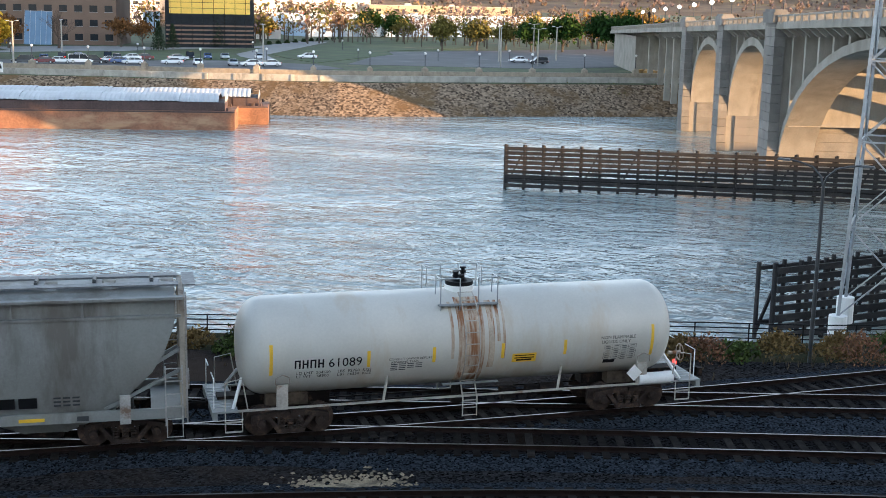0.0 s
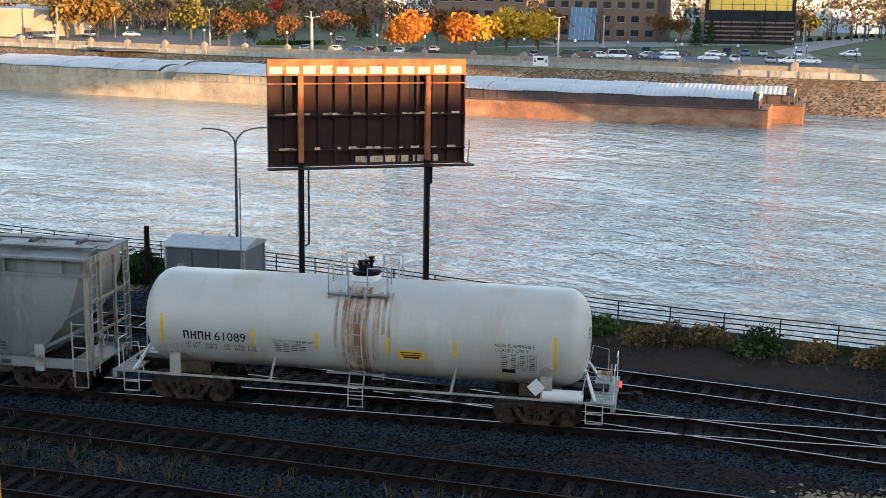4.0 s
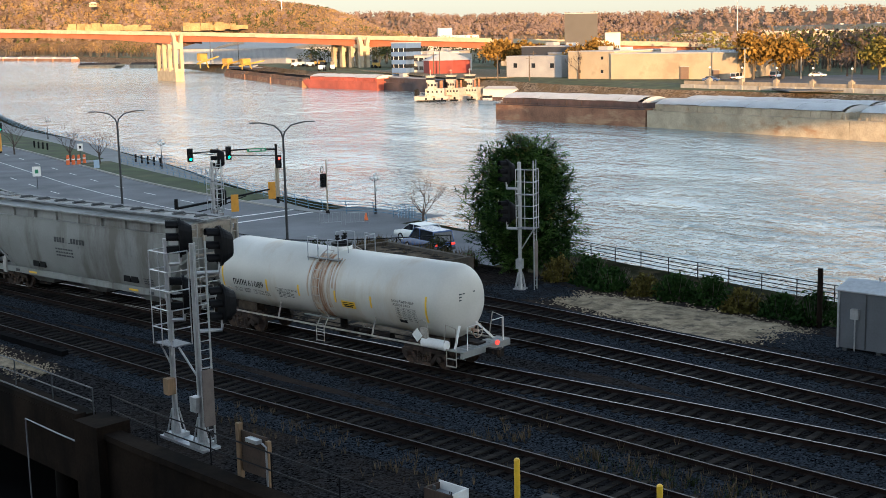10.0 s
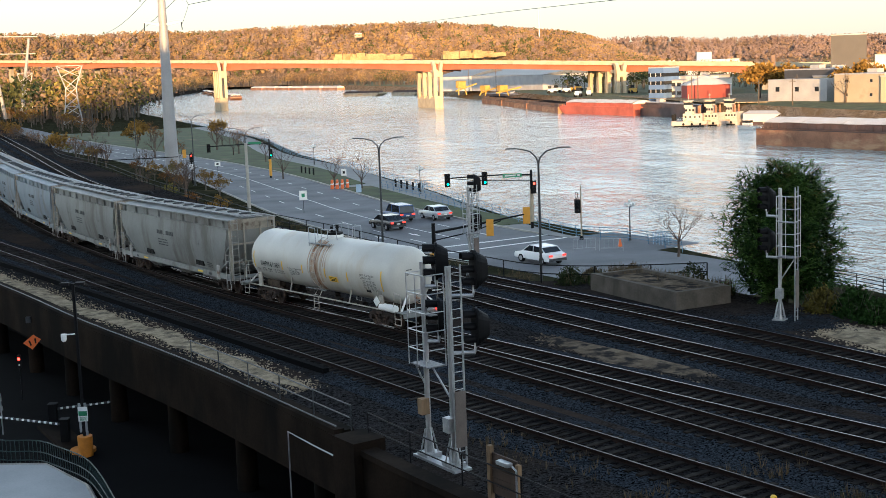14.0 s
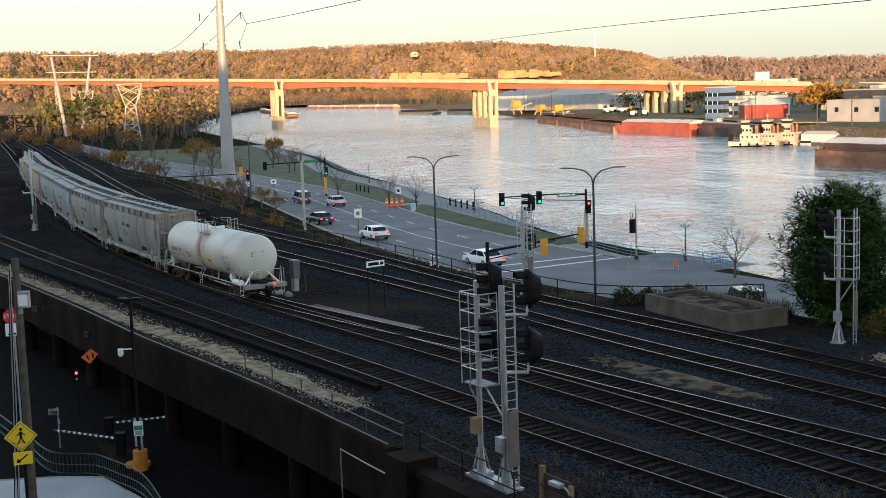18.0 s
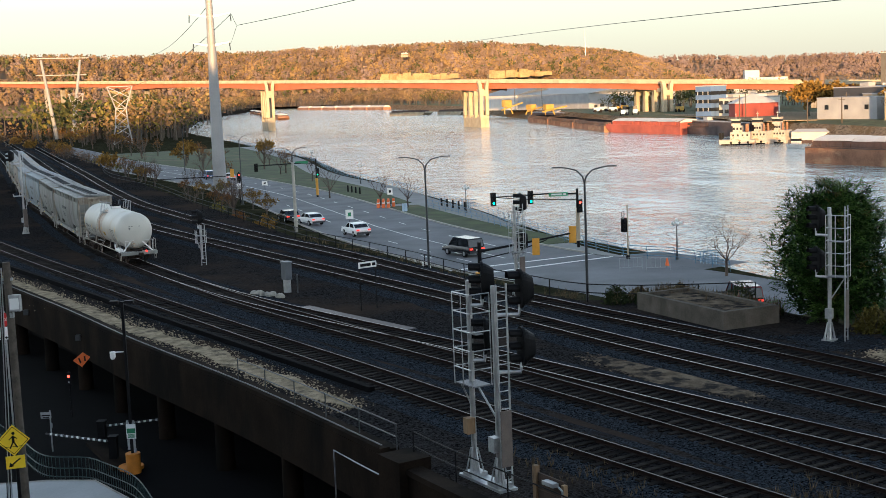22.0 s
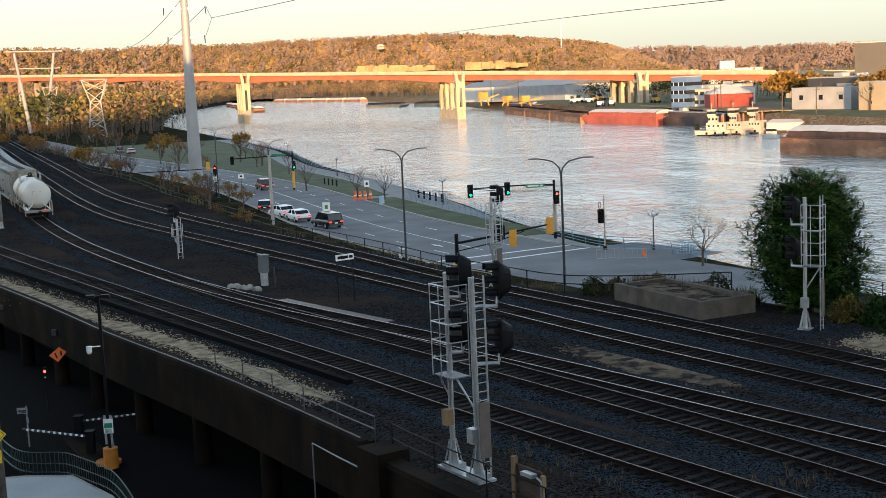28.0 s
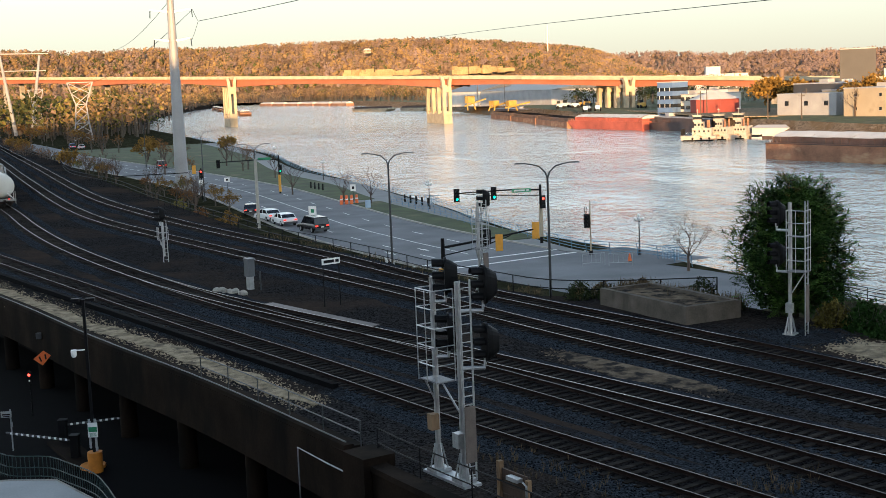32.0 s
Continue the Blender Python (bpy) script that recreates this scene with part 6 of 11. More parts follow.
def signal_mast(name, label, at, h, heads, cage_z, ladder_dx=0.55, two=False, slim=False):
    s = thing(name, label, "railway signal", "railway signals", at=at)
    masts = [0.0] + ([1.55] if two else [])
    for mx in masts:
        part("mast", Geo().cyl((mx, 0, 0.55), (mx, 0, h), 0.095, n=12), M["alu"], s, smooth=True)
        if slim:
            continue
        part("base_cone", Geo().cyl((mx, 0, 0.12), (mx, 0, 0.6), 0.15, 0.11, 8).box(mx, 0, 0.0, 0.62, 0.62, 0.12), M["galv"], s)
        br = Geo()
        for k in range(6):
            t = k * math.pi / 3
            br.beam((mx + 0.3 * math.cos(t), 0.3 * math.sin(t), 0.1), (mx + 0.11 * math.cos(t), 0.11 * math.sin(t), 0.95), 0.05, 0.05)
        part("base_brace", br, M["galv"], s)
    lx = masts[-1] + ladder_dx
    lad = Geo()
    for q in (-0.2, 0.2):
        lad.beam((lx, q, 0.1), (lx, q, h + 0.1), 0.05, 0.05)
    for z in np.arange(0.3, h, 0.3):
        lad.beam((lx, -0.2, z), (lx, 0.2, z), 0.025, 0.025)
    part("ladder", lad, M["galv"], s)
    if not slim:
        part("ladder_guard", Geo().box(lx + 0.05, 0, 0.75, 0.03, 0.42, 1.9), M["grey_plate"], s)
    x0, x1 = (-0.28, masts[-1] - 0.72) if two else (0.0, lx + 0.1)
    if cage_z:
        z = cage_z[0]
        zt = h - 0.35
        part("platform", Geo().box((x0 + x1) / 2, -0.1, z, x1 - x0, 0.7, 0.04), M["grating"], s)
        if len(cage_z) > 1:
            part("platform", Geo().box((x0 + x1) / 2, -0.1, z + 1.75, (x1 - x0) * 0.9, 0.3, 0.03), M["grating"], s)
        n = int((zt - z) / 0.62)
        for k in range(n):
            hz = z + 0.6 + k * (zt - z - 0.6) / max(n - 1, 1)
            part("cage_hoop", Geo().tube([(x0, 0.28, hz), (x0, -0.5, hz), (x1, -0.5, hz), (x1, 0.28, hz)], 0.022, 6), M["alu"], s)
        for px, py in ((x0, 0.28), (x0, -0.5), (x1, -0.5), (x1, 0.28), ((x0 + x1) / 2, -0.5)):
            part("cage_upright", Geo().tube([(px, py, z), (px, py, zt)], 0.022, 6), M["alu"], s)
    if cage_z:
        z = cage_z[0]
        part("knee_brace", Geo().beam((masts[-1] + 0.1, 0, z - 1.1), (x1 - 0.1, -0.2, z), 0.05, 0.05).beam((masts[0], 0, z - 0.9), (x0 + 0.05, -0.3, z), 0.05, 0.05), M["galv"], s)
    for hx, hy, hz, yaw, arm_from in heads:
        hd = part("signal_head", head_shape(Geo(), (hx, hy, hz), yaw), M["black"], s, "matt black signal head with hoods")
        part("arm", Geo().tube([(arm_from, 0, hz - 0.85), (hx, hy * 0.9, hz - 0.85), (hx, hy, hz - 0.5)], 0.07, 8), M["alu"], s, smooth=True)
    if not slim:
        part("case", Geo().box(masts[-1] + 0.05, -0.2, 1.2, 0.36, 0.26, 0.5).box(masts[-1] + 0.05, -0.34, 1.38, 0.05, 0.03, 0.1), M["galv"], s)
    return s


M["grating"] = material("steel_grating", (0.20, 0.20, 0.21), 0.6, 0.3, vary=0.3, scale=20, bump=0.2, fine=90)
M["grey_plate"] = material("brown_grey_plate", (0.16, 0.13, 0.115), 0.7, 0.3, vary=0.15, scale=2, bump=0.05, fine=20)
# beside the retaining wall: two masts on one footing
sig1 = signal_mast("railway_signal", "tall twin-mast aluminium railway signal with four black heads", pose(1.12, 42.2, YARD + 0.1, 0, 0, -59.7), 6.75, [(0.25, 0.40, 6.75, 150, 0.0), (0.30, 0.40, 4.85, 150, 0.0), (2.0, 0.75, 6.62, 165, 1.55), (2.0, 0.75, 4.70, 165, 1.55)], (3.25, 5.1), 0.45, True)
part("footing", Geo().box(0.78, 0, -0.25, 2.6, 0.7, 0.24), M["galv"], sig1)
part("wood_board", Geo().box(0.05, -0.2, 1.5, 0.3, 0.3, 0.55), M["wood"], sig1)
sig2 = signal_mast("railway_signal", "aluminium railway signal mast with caged ladder and two black heads", pose(19.7, 62.1, YARD, 0, 0, -38), 6.75, [(-0.72, 0.1, 6.2, 140, 0.0), (-0.72, 0.1, 4.1, 140, 0.0)], (3.3, 5.1), 0.85)
sig3 = signal_mast("railway_signal", "aluminium railway signal mast at the fence with two black heads", pose(5.2, 79.6, YARD, 0, 0, -52), 5.9, [(0.0, 0.55, 6.0, 140, 0.0), (0.0, 0.55, 3.6, 140, 0.0)], (2.9, 4.6), 0.6)
sig4 = signal_mast("railway_signal", "short dwarf railway signal with a small cage between the tracks", pose(-18.7, 101.5, YARD, 0, 0, -58), 3.3, [(-0.75, 0.1, 3.9, 160, 0.0), (-0.75, 0.1, 2.3, 160, 0.0)], (1.9,), 0.30, slim=True)
sig5 = signal_mast("railway_signal", "railway signal mast beside the train", pose(-43.3, 134.2, YARD, 0, 0, -60), 8.6, [(-0.1, -1.0, 8.3, 150, 0.0), (-0.1, -1.0, 4.9, 150, 0.0)], (), 0.45)


# ---- small yard equipment ----
M["brown_board"] = material("dark_brown_board", (0.060, 0.036, 0.024), 0.85, vary=0.3, scale=1.5, bump=0.3, fine=20, stretch=(1, 1, 0.2))
cab = thing("cable_cabinet", "weathered timber-backed cable cabinet on the retaining wall", "cabinet", at=pose(3.15, 37.1, YARD, 0, 0, -58))
part("post", Geo().box(-0.55, 0.0, 0, 0.16, 0.16, 1.75), M["wood"], cab)
part("post", Geo().box(0.85, 0.0, 0, 0.14, 0.14, 1.45), M["wood"], cab)
for k in range(5):
    part("plank", Geo().box(0.15, 0.03, 0.25 + k * 0.26, 1.25, 0.05, 0.245), M["brown_board"], cab)
part("box", Geo().box(0.35, -0.15, 1.35, 0.55, 0.22, 0.12), M["galv"], cab)
part("conduit", Geo().tube([(0.9, -0.12, 0.05), (0.9, -0.12, 1.3), (0.75, -0.15, 1.4)], 0.035, 6), M["galv"], cab)
for x, y in ((10.0, 32.05), (12.9, 28.95)):
    po = thing("bollard", "bright yellow steel marker post beside the track", "bollard", "yellow posts", at=pose(x, y, YARD))
    part("tube", Geo().cyl((0, 0, -0.1), (0, 0, 1.62), 0.085, n=14), M["yellow"], po, smooth=True)
    part("cap", Geo().cyl((0, 0, 1.62), (0, 0, 1.66), 0.085, 0.05, 14), M["yellow"], po)
bx = thing("open_case", "open white-topped steel case with brown sides", "equipment case", at=pose(8.0, 32.2, YARD, 0, 0, -58))
part("side", Geo().box(0, -0.3, 0, 1.1, 0.04, 0.95).box(-0.53, 0, 0, 0.04, 0.6, 0.95), M["brown_board"], bx)
part("side", Geo().box(0, 0.3, 0, 1.1, 0.04, 1.0).box(0.53, 0, 0, 0.04, 0.6, 1.0), M["white"], bx)
part("tray", Geo().box(0, 0, 0.72, 1.04, 0.56, 0.04), M["galv"], bx)
part("hook", Geo().box(-0.2, -0.26, 0.92, 0.1, 0.05, 0.16).tube([(0.42, -0.28, 0.9), (0.42, -0.3, 1.05), (0.48, -0.3, 1.05), (0.48, -0.28, 0.9)], 0.015, 6), M["dark_metal"], bx)
mc = thing("switch_machine", "pale electric switch machine with rods beside the rail", "switch machine", at=pose(12.1, 30.0, YARD, 0, 0, -57))
part("base", Geo().box(0, 0, 0, 2.0, 0.6, 0.14), M["dark_metal"], mc)
part("motor_case", Geo().box(-0.35, 0, 0.14, 0.75, 0.45, 0.26, taper=0.9), M["galv"], mc)
part("gear_case", Geo().cyl((0.15, 0, 0.32), (0.5, 0, 0.32), 0.2, n=14).box(0.75, 0, 0.14, 0.45, 0.4, 0.22), M["galv"], mc)
part("junction_box", Geo().box(-0.75, 0.3, 0.1, 0.4, 0.35, 0.2), M["white"], mc)
part("cable", Geo().tube([(-0.9, 0.3, 0.2), (-1.4, 0.5, 0.1), (-1.9, 0.3, 0.05), (-2.3, 0.2, 0.15)], 0.03, 6), M["black"], mc)
part("small_case", Geo().box(-2.4, 0.2, 0, 0.5, 0.35, 0.4), M["black"], mc)
part("throw_rod", Geo().beam((0.3, 0.2, 0.14), (0.3, 1.9, 0.14), 0.06, 0.04).beam((0.8, 0.2, 0.14), (0.8, 1.9, 0.14), 0.06, 0.04), M["rust"], mc)
pb = thing("relay_box", "grey relay cabinet on a post between the tracks", "relay box", at=pose(-10.1, 85.6, YARD, 0, 0, -55))
part("pedestal", Geo().box(0, 0, 0, 0.45, 0.35, 0.9), M["galv"], pb)
part("case", Geo().box(0, 0, 0.9, 0.6, 0.5, 1.15).box(0, 0, 2.05, 0.68, 0.56, 0.1), M["shed"], pb)
part("stub_post", Geo().cyl((0.9, 0.3, 0), (0.9, 0.3, 1.3), 0.05, n=8), M["dark_metal"], pb)
for k in range(7):
    a = k * 0.9
    ro = thing("boulder", "pale broken rock lying by the relay box", "rock", "rocks by the relay box", at=pose(-12.3 + k * 0.33, 85.0 - 0.25 * k + 0.3 * math.sin(k * 2), YARD, 0, 0, k * 50))
    part("stone", Geo().loft([[(0.32 * math.cos(t + a) * q, 0.24 * math.sin(t) * q, z) for t in np.linspace(0, 5.6, 7)] for q, z in ((0.9, 0), (1.0, 0.12), (0.75, 0.26), (0.3, 0.33))]), M["concrete"], ro)
sg = thing("street_name_board", "white street name board with dark lettering on two thin posts", "sign", at=pose(-4.6, 77.0, YARD, 0, 0, 35))
for x in (0.0, 1.15):
    part("post", Geo().cyl((x, 0, 0), (x, 0, 3.0), 0.035, n=8), M["black"], sg)
part("board", Geo().box(0.57, -0.03, 2.62, 1.3, 0.03, 0.38), M["white"], sg)
part("lettering_bar", Geo().box(0.42, -0.05, 2.72, 0.75, 0.01, 0.18), M["black"], sg)
part("lettering_bar", Geo().box(1.02, -0.05, 2.72, 0.24, 0.01, 0.18), M["black"], sg)
M["ladder_red"] = material("faded_red_rail", (0.22, 0.075, 0.055), 0.7, vary=0.2, scale=2, bump=0.1, fine=20)
ld = thing("ladder", "long pale extension ladder with red rails lying on the ground", "ladder", at=pose(32.7, 38.9, YARD, 0, 0, math.degrees(math.atan2(34.3 - 38.7, 35.4 - 32.7))))
part("rail", Geo().box(2.6, 0, 0.02, 5.2, 0.07, 0.07), M["ladder_red"], ld)
part("rail", Geo().box(2.6, 0.12, 0.46, 5.2, 0.07, 0.07), M["ladder_red"], ld)
part("red_rail", Geo().box(2.5, 0.2, 0.50, 4.5, 0.05, 0.08), M["red_wall"], ld)
for k in range(15):
    part("rung", Geo().beam((0.2 + k * 0.345, 0, 0.05), (0.2 + k * 0.345, 0.12, 0.5), 0.05, 0.05), M["alu"], ld)
part("foot_block", Geo().box(0.5, 0.1, -0.02, 0.3, 0.4, 0.05).box(4.6, 0.1, -0.02, 0.3, 0.4, 0.05), M["wood"], ld)
pw = thing("timber_post", "grey weathered timber post by the hedge", "post", at=pose(29.6, 49.3, YARD))
part("pole", Geo().cyl((0, 0, -0.2), (0, 0, 2.7), 0.13, 0.12, 10), M["concrete_old_shaded"], pw)
sl = thing("concrete_vault", "low weathered concrete vault with raised rim beside the tracks", "concrete slab", at=pose(11.9, 73.4, YARD, 0, 0, math.degrees(math.atan2(65.9 - 73.4, 15.3 - 11.9))))
VL, VW = 8.2, 3.7
part("rim", Geo().box(VL / 2, 0.15, -0.1, VL, 0.3, 1.10), M["concrete_mid"], sl)
part("rim", Geo().box(VL - 0.15, VW / 2, -0.1, 0.298, VW - 0.6, 1.095), M["concrete_mid"], sl)
part("rim", Geo().box(VL / 2, VW - 0.15, -0.1, VL, 0.3, 1.06), M["concrete_mid"], sl)
part("rim", Geo().box(0.15, VW / 2, -0.1, 0.298, VW - 0.6, 1.06), M["concrete_mid"], sl)
part("top", Geo().box(VL / 2, VW / 2, -0.1, VL - 0.6, VW - 0.6, 0.88), M["sand_dark"], sl)
# spare rails lying beside the switch
for k in range(4):
    sp = thing("spare_rail", "spare steel rail lying beside the switch", "rail", "spare rails")
    a0 = TRACK["C"].near(-9.5, 77.5)
    P = [(*TRACK["C"].at(a0 + q, 1.15 + k * 0.17), YARD + 0.20) for q in (0, 4, 8, 11.5)]
    part("bar", Geo().tube(P, 0.05, 5), M["rail"], sp)


# ---- patches of pale sand and dark ballast on the yard ----
def patch(name, label, pts, z, mat, seed=1, grains=26):
    rnd = random.Random(seed)
    P = [Vector(p) for p in pts]
    c = sum(P, Vector((0, 0))) / len(P)
    ring = []
    for i in range(len(P)):
        a, b = P[i], P[(i + 1) % len(P)]
        for k in range(8):
            q = a.lerp(b, k / 8)
            q = c + (q - c) * (1 + 0.12 * noise.noise((q.x * 0.7, q.y * 0.7, seed)) + rnd.uniform(-0.03, 0.03))
            ring.append((q.x, q.y, z))
    g = Geo()
    g.add(ring + [(c.x, c.y, z + 0.03)], [(i, (i + 1) % len(ring), len(ring)) for i in range(len(ring))])
    ob = part(name, g, mat, kind="structure", label=label)
    # loose grains and clods that thin out round the patch
    gr = Geo()
    for _ in range(len(ring) * grains):
        i = rnd.randrange(len(ring))
        p = Vector(ring[i]).lerp(Vector(ring[(i + 1) % len(ring)]), rnd.random())
        out = (p - Vector((c.x, c.y, z))).normalized()
        p = p + out * rnd.gauss(0.1, 0.45) + Vector((-out.y, out.x, 0)) * rnd.gauss(0, 0.3)
        r = rnd.uniform(0.03, 0.11)
        a = rnd.uniform(0, 6.28)
        base = [(p.x + r * math.cos(a + q) * rnd.uniform(0.6, 1.2), p.y + r * math.sin(a + q) * rnd.uniform(0.6, 1.2), z - 0.02) for q in (0, 1.57, 3.14, 4.71)]
        gr.add(base + [(p.x, p.y, z + r * 0.30)], [(0, 1, 4), (1, 2, 4), (2, 3, 4), (3, 0, 4)])
    if grains:
        part("grain", gr, mat, ob, kind="stuff")
    return ob


patch("ground_patch", "strip of pale sand along the hedge", [(22.2, 60.6), (25.4, 56.2), (28.5, 49.8), (27.7, 48.0), (24.0, 48.6), (22.4, 53.4), (20.6, 58.5)], YARD + 0.02, M["sand"], 3)
patch("ground_patch", "dark fresh ballast round the shed", [(27.6, 49.3), (33, 43.5), (35.4, 38), (32.2, 36.8), (28.2, 42.5), (26.2, 47)], YARD + 0.03, M["ballast"], 4)
patch("ground_patch", "dark ballast round the signal", [(18, 63.6), (22, 62.5), (21.8, 59.6), (18.6, 60.2)], YARD + 0.035, M["ballast"], 5)
def ribbon(label, pts, half, z, mat, seed, grains):
    """An uneven strip of dirt along pts, its edges broken up into loose grains."""
    rnd = random.Random(seed)
    ln = Line(pts, 0.8, 4)
    g, gr = Geo(), Geo()
    rings = []
    for s in np.arange(0, ln.length, 0.4):
        taper = min(1.0, s / 5.0, (ln.length - s) / 3.0)
        lo, hi = [half * taper * (0.75 + 0.7 * noise.noise((s * 0.35, k * 9.0, seed))) + rnd.uniform(0, 0.12) for k in (0, 1)]
        rings.append([(*ln.at(s, -lo), z), (*ln.at(s), z + 0.025), (*ln.at(s, hi), z)])
    g.loft(rings, closed=False)
    ob = part("ground_patch", g, mat, kind="structure", label=label)
    for _ in range(grains):
        x, y = ln.at(rnd.uniform(0, ln.length), rnd.gauss(0, half * 0.95))
        r, a = rnd.uniform(0.025, 0.085), rnd.uniform(0, 6.28)
        base = [(x + r * math.cos(a + q) * rnd.uniform(0.6, 1.2), y + r * math.sin(a + q) * rnd.uniform(0.6, 1.2), z - 0.03) for q in (0, 1.57, 3.14, 4.71)]
        gr.add(base + [(x, y, z + r * 0.3)], [(0, 1, 4), (1, 2, 4), (2, 3, 4), (3, 0, 4)])
    part("grain", gr, mat, ob, kind="stuff")
    return ob


ribbon("strip of pale sand on the viaduct", [(-38, 105), (-34.4, 99.3), (-29.2, 91.3), (-23.0, 81.8), (-18.2, 74.2), (-13.4, 67.7), (-9.1, 61.0), (-6.6, 56.9), (-3.6, 52.4)], 0.72, YARD + 0.03, M["sand"], 6, 7000)
patch("ground_patch", "trodden sandy dirt between the tracks", [(7.4, 60.6), (9.9, 61.2), (12.4, 56), (14.2, 52.2), (12.9, 51.4), (9.5, 54.6)], YARD + 0.022, M["sand_dark"], 7)
patch("ground_patch", "pale spill of gravel beside the track", [(29.4, 15.6), (30.4, 14.4), (30.2, 13.6), (29.0, 14.0)], YARD + 0.06, M["sand"], 8)

# ---- plants ----
def leaf_quads(g, c, n, spread, size, rnd, flat=1.0, mi=0):
    """Small leaves scattered about c."""
    for _ in range(n):
        p = Vector((c[0] + rnd.gauss(0, spread), c[1] + rnd.gauss(0, spread), c[2] + rnd.gauss(0, spread * flat)))
        a = Vector((rnd.uniform(-1, 1), rnd.uniform(-1, 1), rnd.uniform(-1, 1))).normalized()
        b = a.cross(Vector((rnd.uniform(-1, 1), rnd.uniform(-1, 1), rnd.uniform(-1, 1)))).normalized()
        s = size * rnd.uniform(0.6, 1.3)
        g.add([tuple(p - a * s), tuple(p + b * s * 0.55), tuple(p + a * s), tuple(p - b * s * 0.55)], [(0, 1, 2, 3)], mi)


def limb(g, p, d, length, r, depth, rnd, tips, spread=0.55, up=0.12, n=5):
    """A branch that forks; its ends are gathered in tips."""
    pts, rad = [tuple(p)], [r]
    q = Vector(p)
    for k in range(3):
        d = (d + Vector((rnd.gauss(0, 0.12), rnd.gauss(0, 0.12), rnd.gauss(0, 0.08) + up * 0.3))).normalized()
        q = q + d * length / 3
        pts.append(tuple(q))
        rad.append(r * (1 - 0.18 * (k + 1)))
    g.tube(pts, rad, n)
    if depth == 0:
        tips.append(q.copy())
        return
    for k in range(3 if depth > 1 else 3):
        ax = Vector((rnd.gauss(0, 1), rnd.gauss(0, 1), rnd.gauss(0, 0.5))).normalized()
        nd = (d + ax * spread + Vector((0, 0, up))).normalized()
        limb(g, q, nd, length * rnd.uniform(0.58, 0.8), r * 0.5, depth - 1, rnd, tips, spread, up, 4 if depth > 1 else 3)
        if k == 0:
            tips.append(q.copy())


def tree(label, h, leaf, seed, leaves=16, size=0.34, spread=0.55, depth=3, cat="tree", group="", trunk=0.28, twig=None):
    rnd = random.Random(seed)
    t = thing("tree", label, cat, group)
    g = Geo()
    tips = []
    th = h * 0.26
    r = trunk * h / 9
    g.tube([(0, 0, -0.3), (0.03, 0, th * 0.5), (0.0, 0.04, th)], [r * 1.25, r, r * 0.85], 8)
    for k in range(5):
        a = k * 1.257 + rnd.uniform(-0.3, 0.3)
        limb(g, (0, 0, th * rnd.uniform(0.8, 1.05)), Vector((math.cos(a) * 0.75, math.sin(a) * 0.75, 0.9)).normalized(), h * 0.27, r * 0.5, depth - 1, rnd, tips, 0.6)
    limb(g, (0, 0, th), Vector((0.05, 0, 1)), h * 0.3, r * 0.6, depth - 1, rnd, tips, 0.5)
    part("trunk", g, M["bark"] if leaf else (twig or M["twig"]), t)
    if leaf:
        c = Geo()
        for p in tips:
            leaf_quads(c, p, leaves, spread * h / 9, size * h / 9, rnd, 0.75)
        part("crown", c, leaf, t)
    return t


def conifer(label, h, seed):
    rnd = random.Random(seed)
    t = thing("conifer", label, "tree", "park trees")
    part("trunk", Geo().cyl((0, 0, -0.2), (0, 0, h * 0.95), 0.16, 0.03, 7), M["bark"], t)
    c = Geo()
    for i in range(26):
        z = h * (0.08 + 0.9 * i / 26)
        rr = (h - z) * 0.27 + 0.15
        for k in range(7):
            a = k * 0.9 + i * 0.5
            for u in (0.35, 0.7, 1.0):
                leaf_quads(c, (math.cos(a) * rr * u, math.sin(a) * rr * u, z - 0.25 * u), 2, 0.16, 0.3, rnd)
    part("crown", c, M["leaf_dark"], t)
    return t


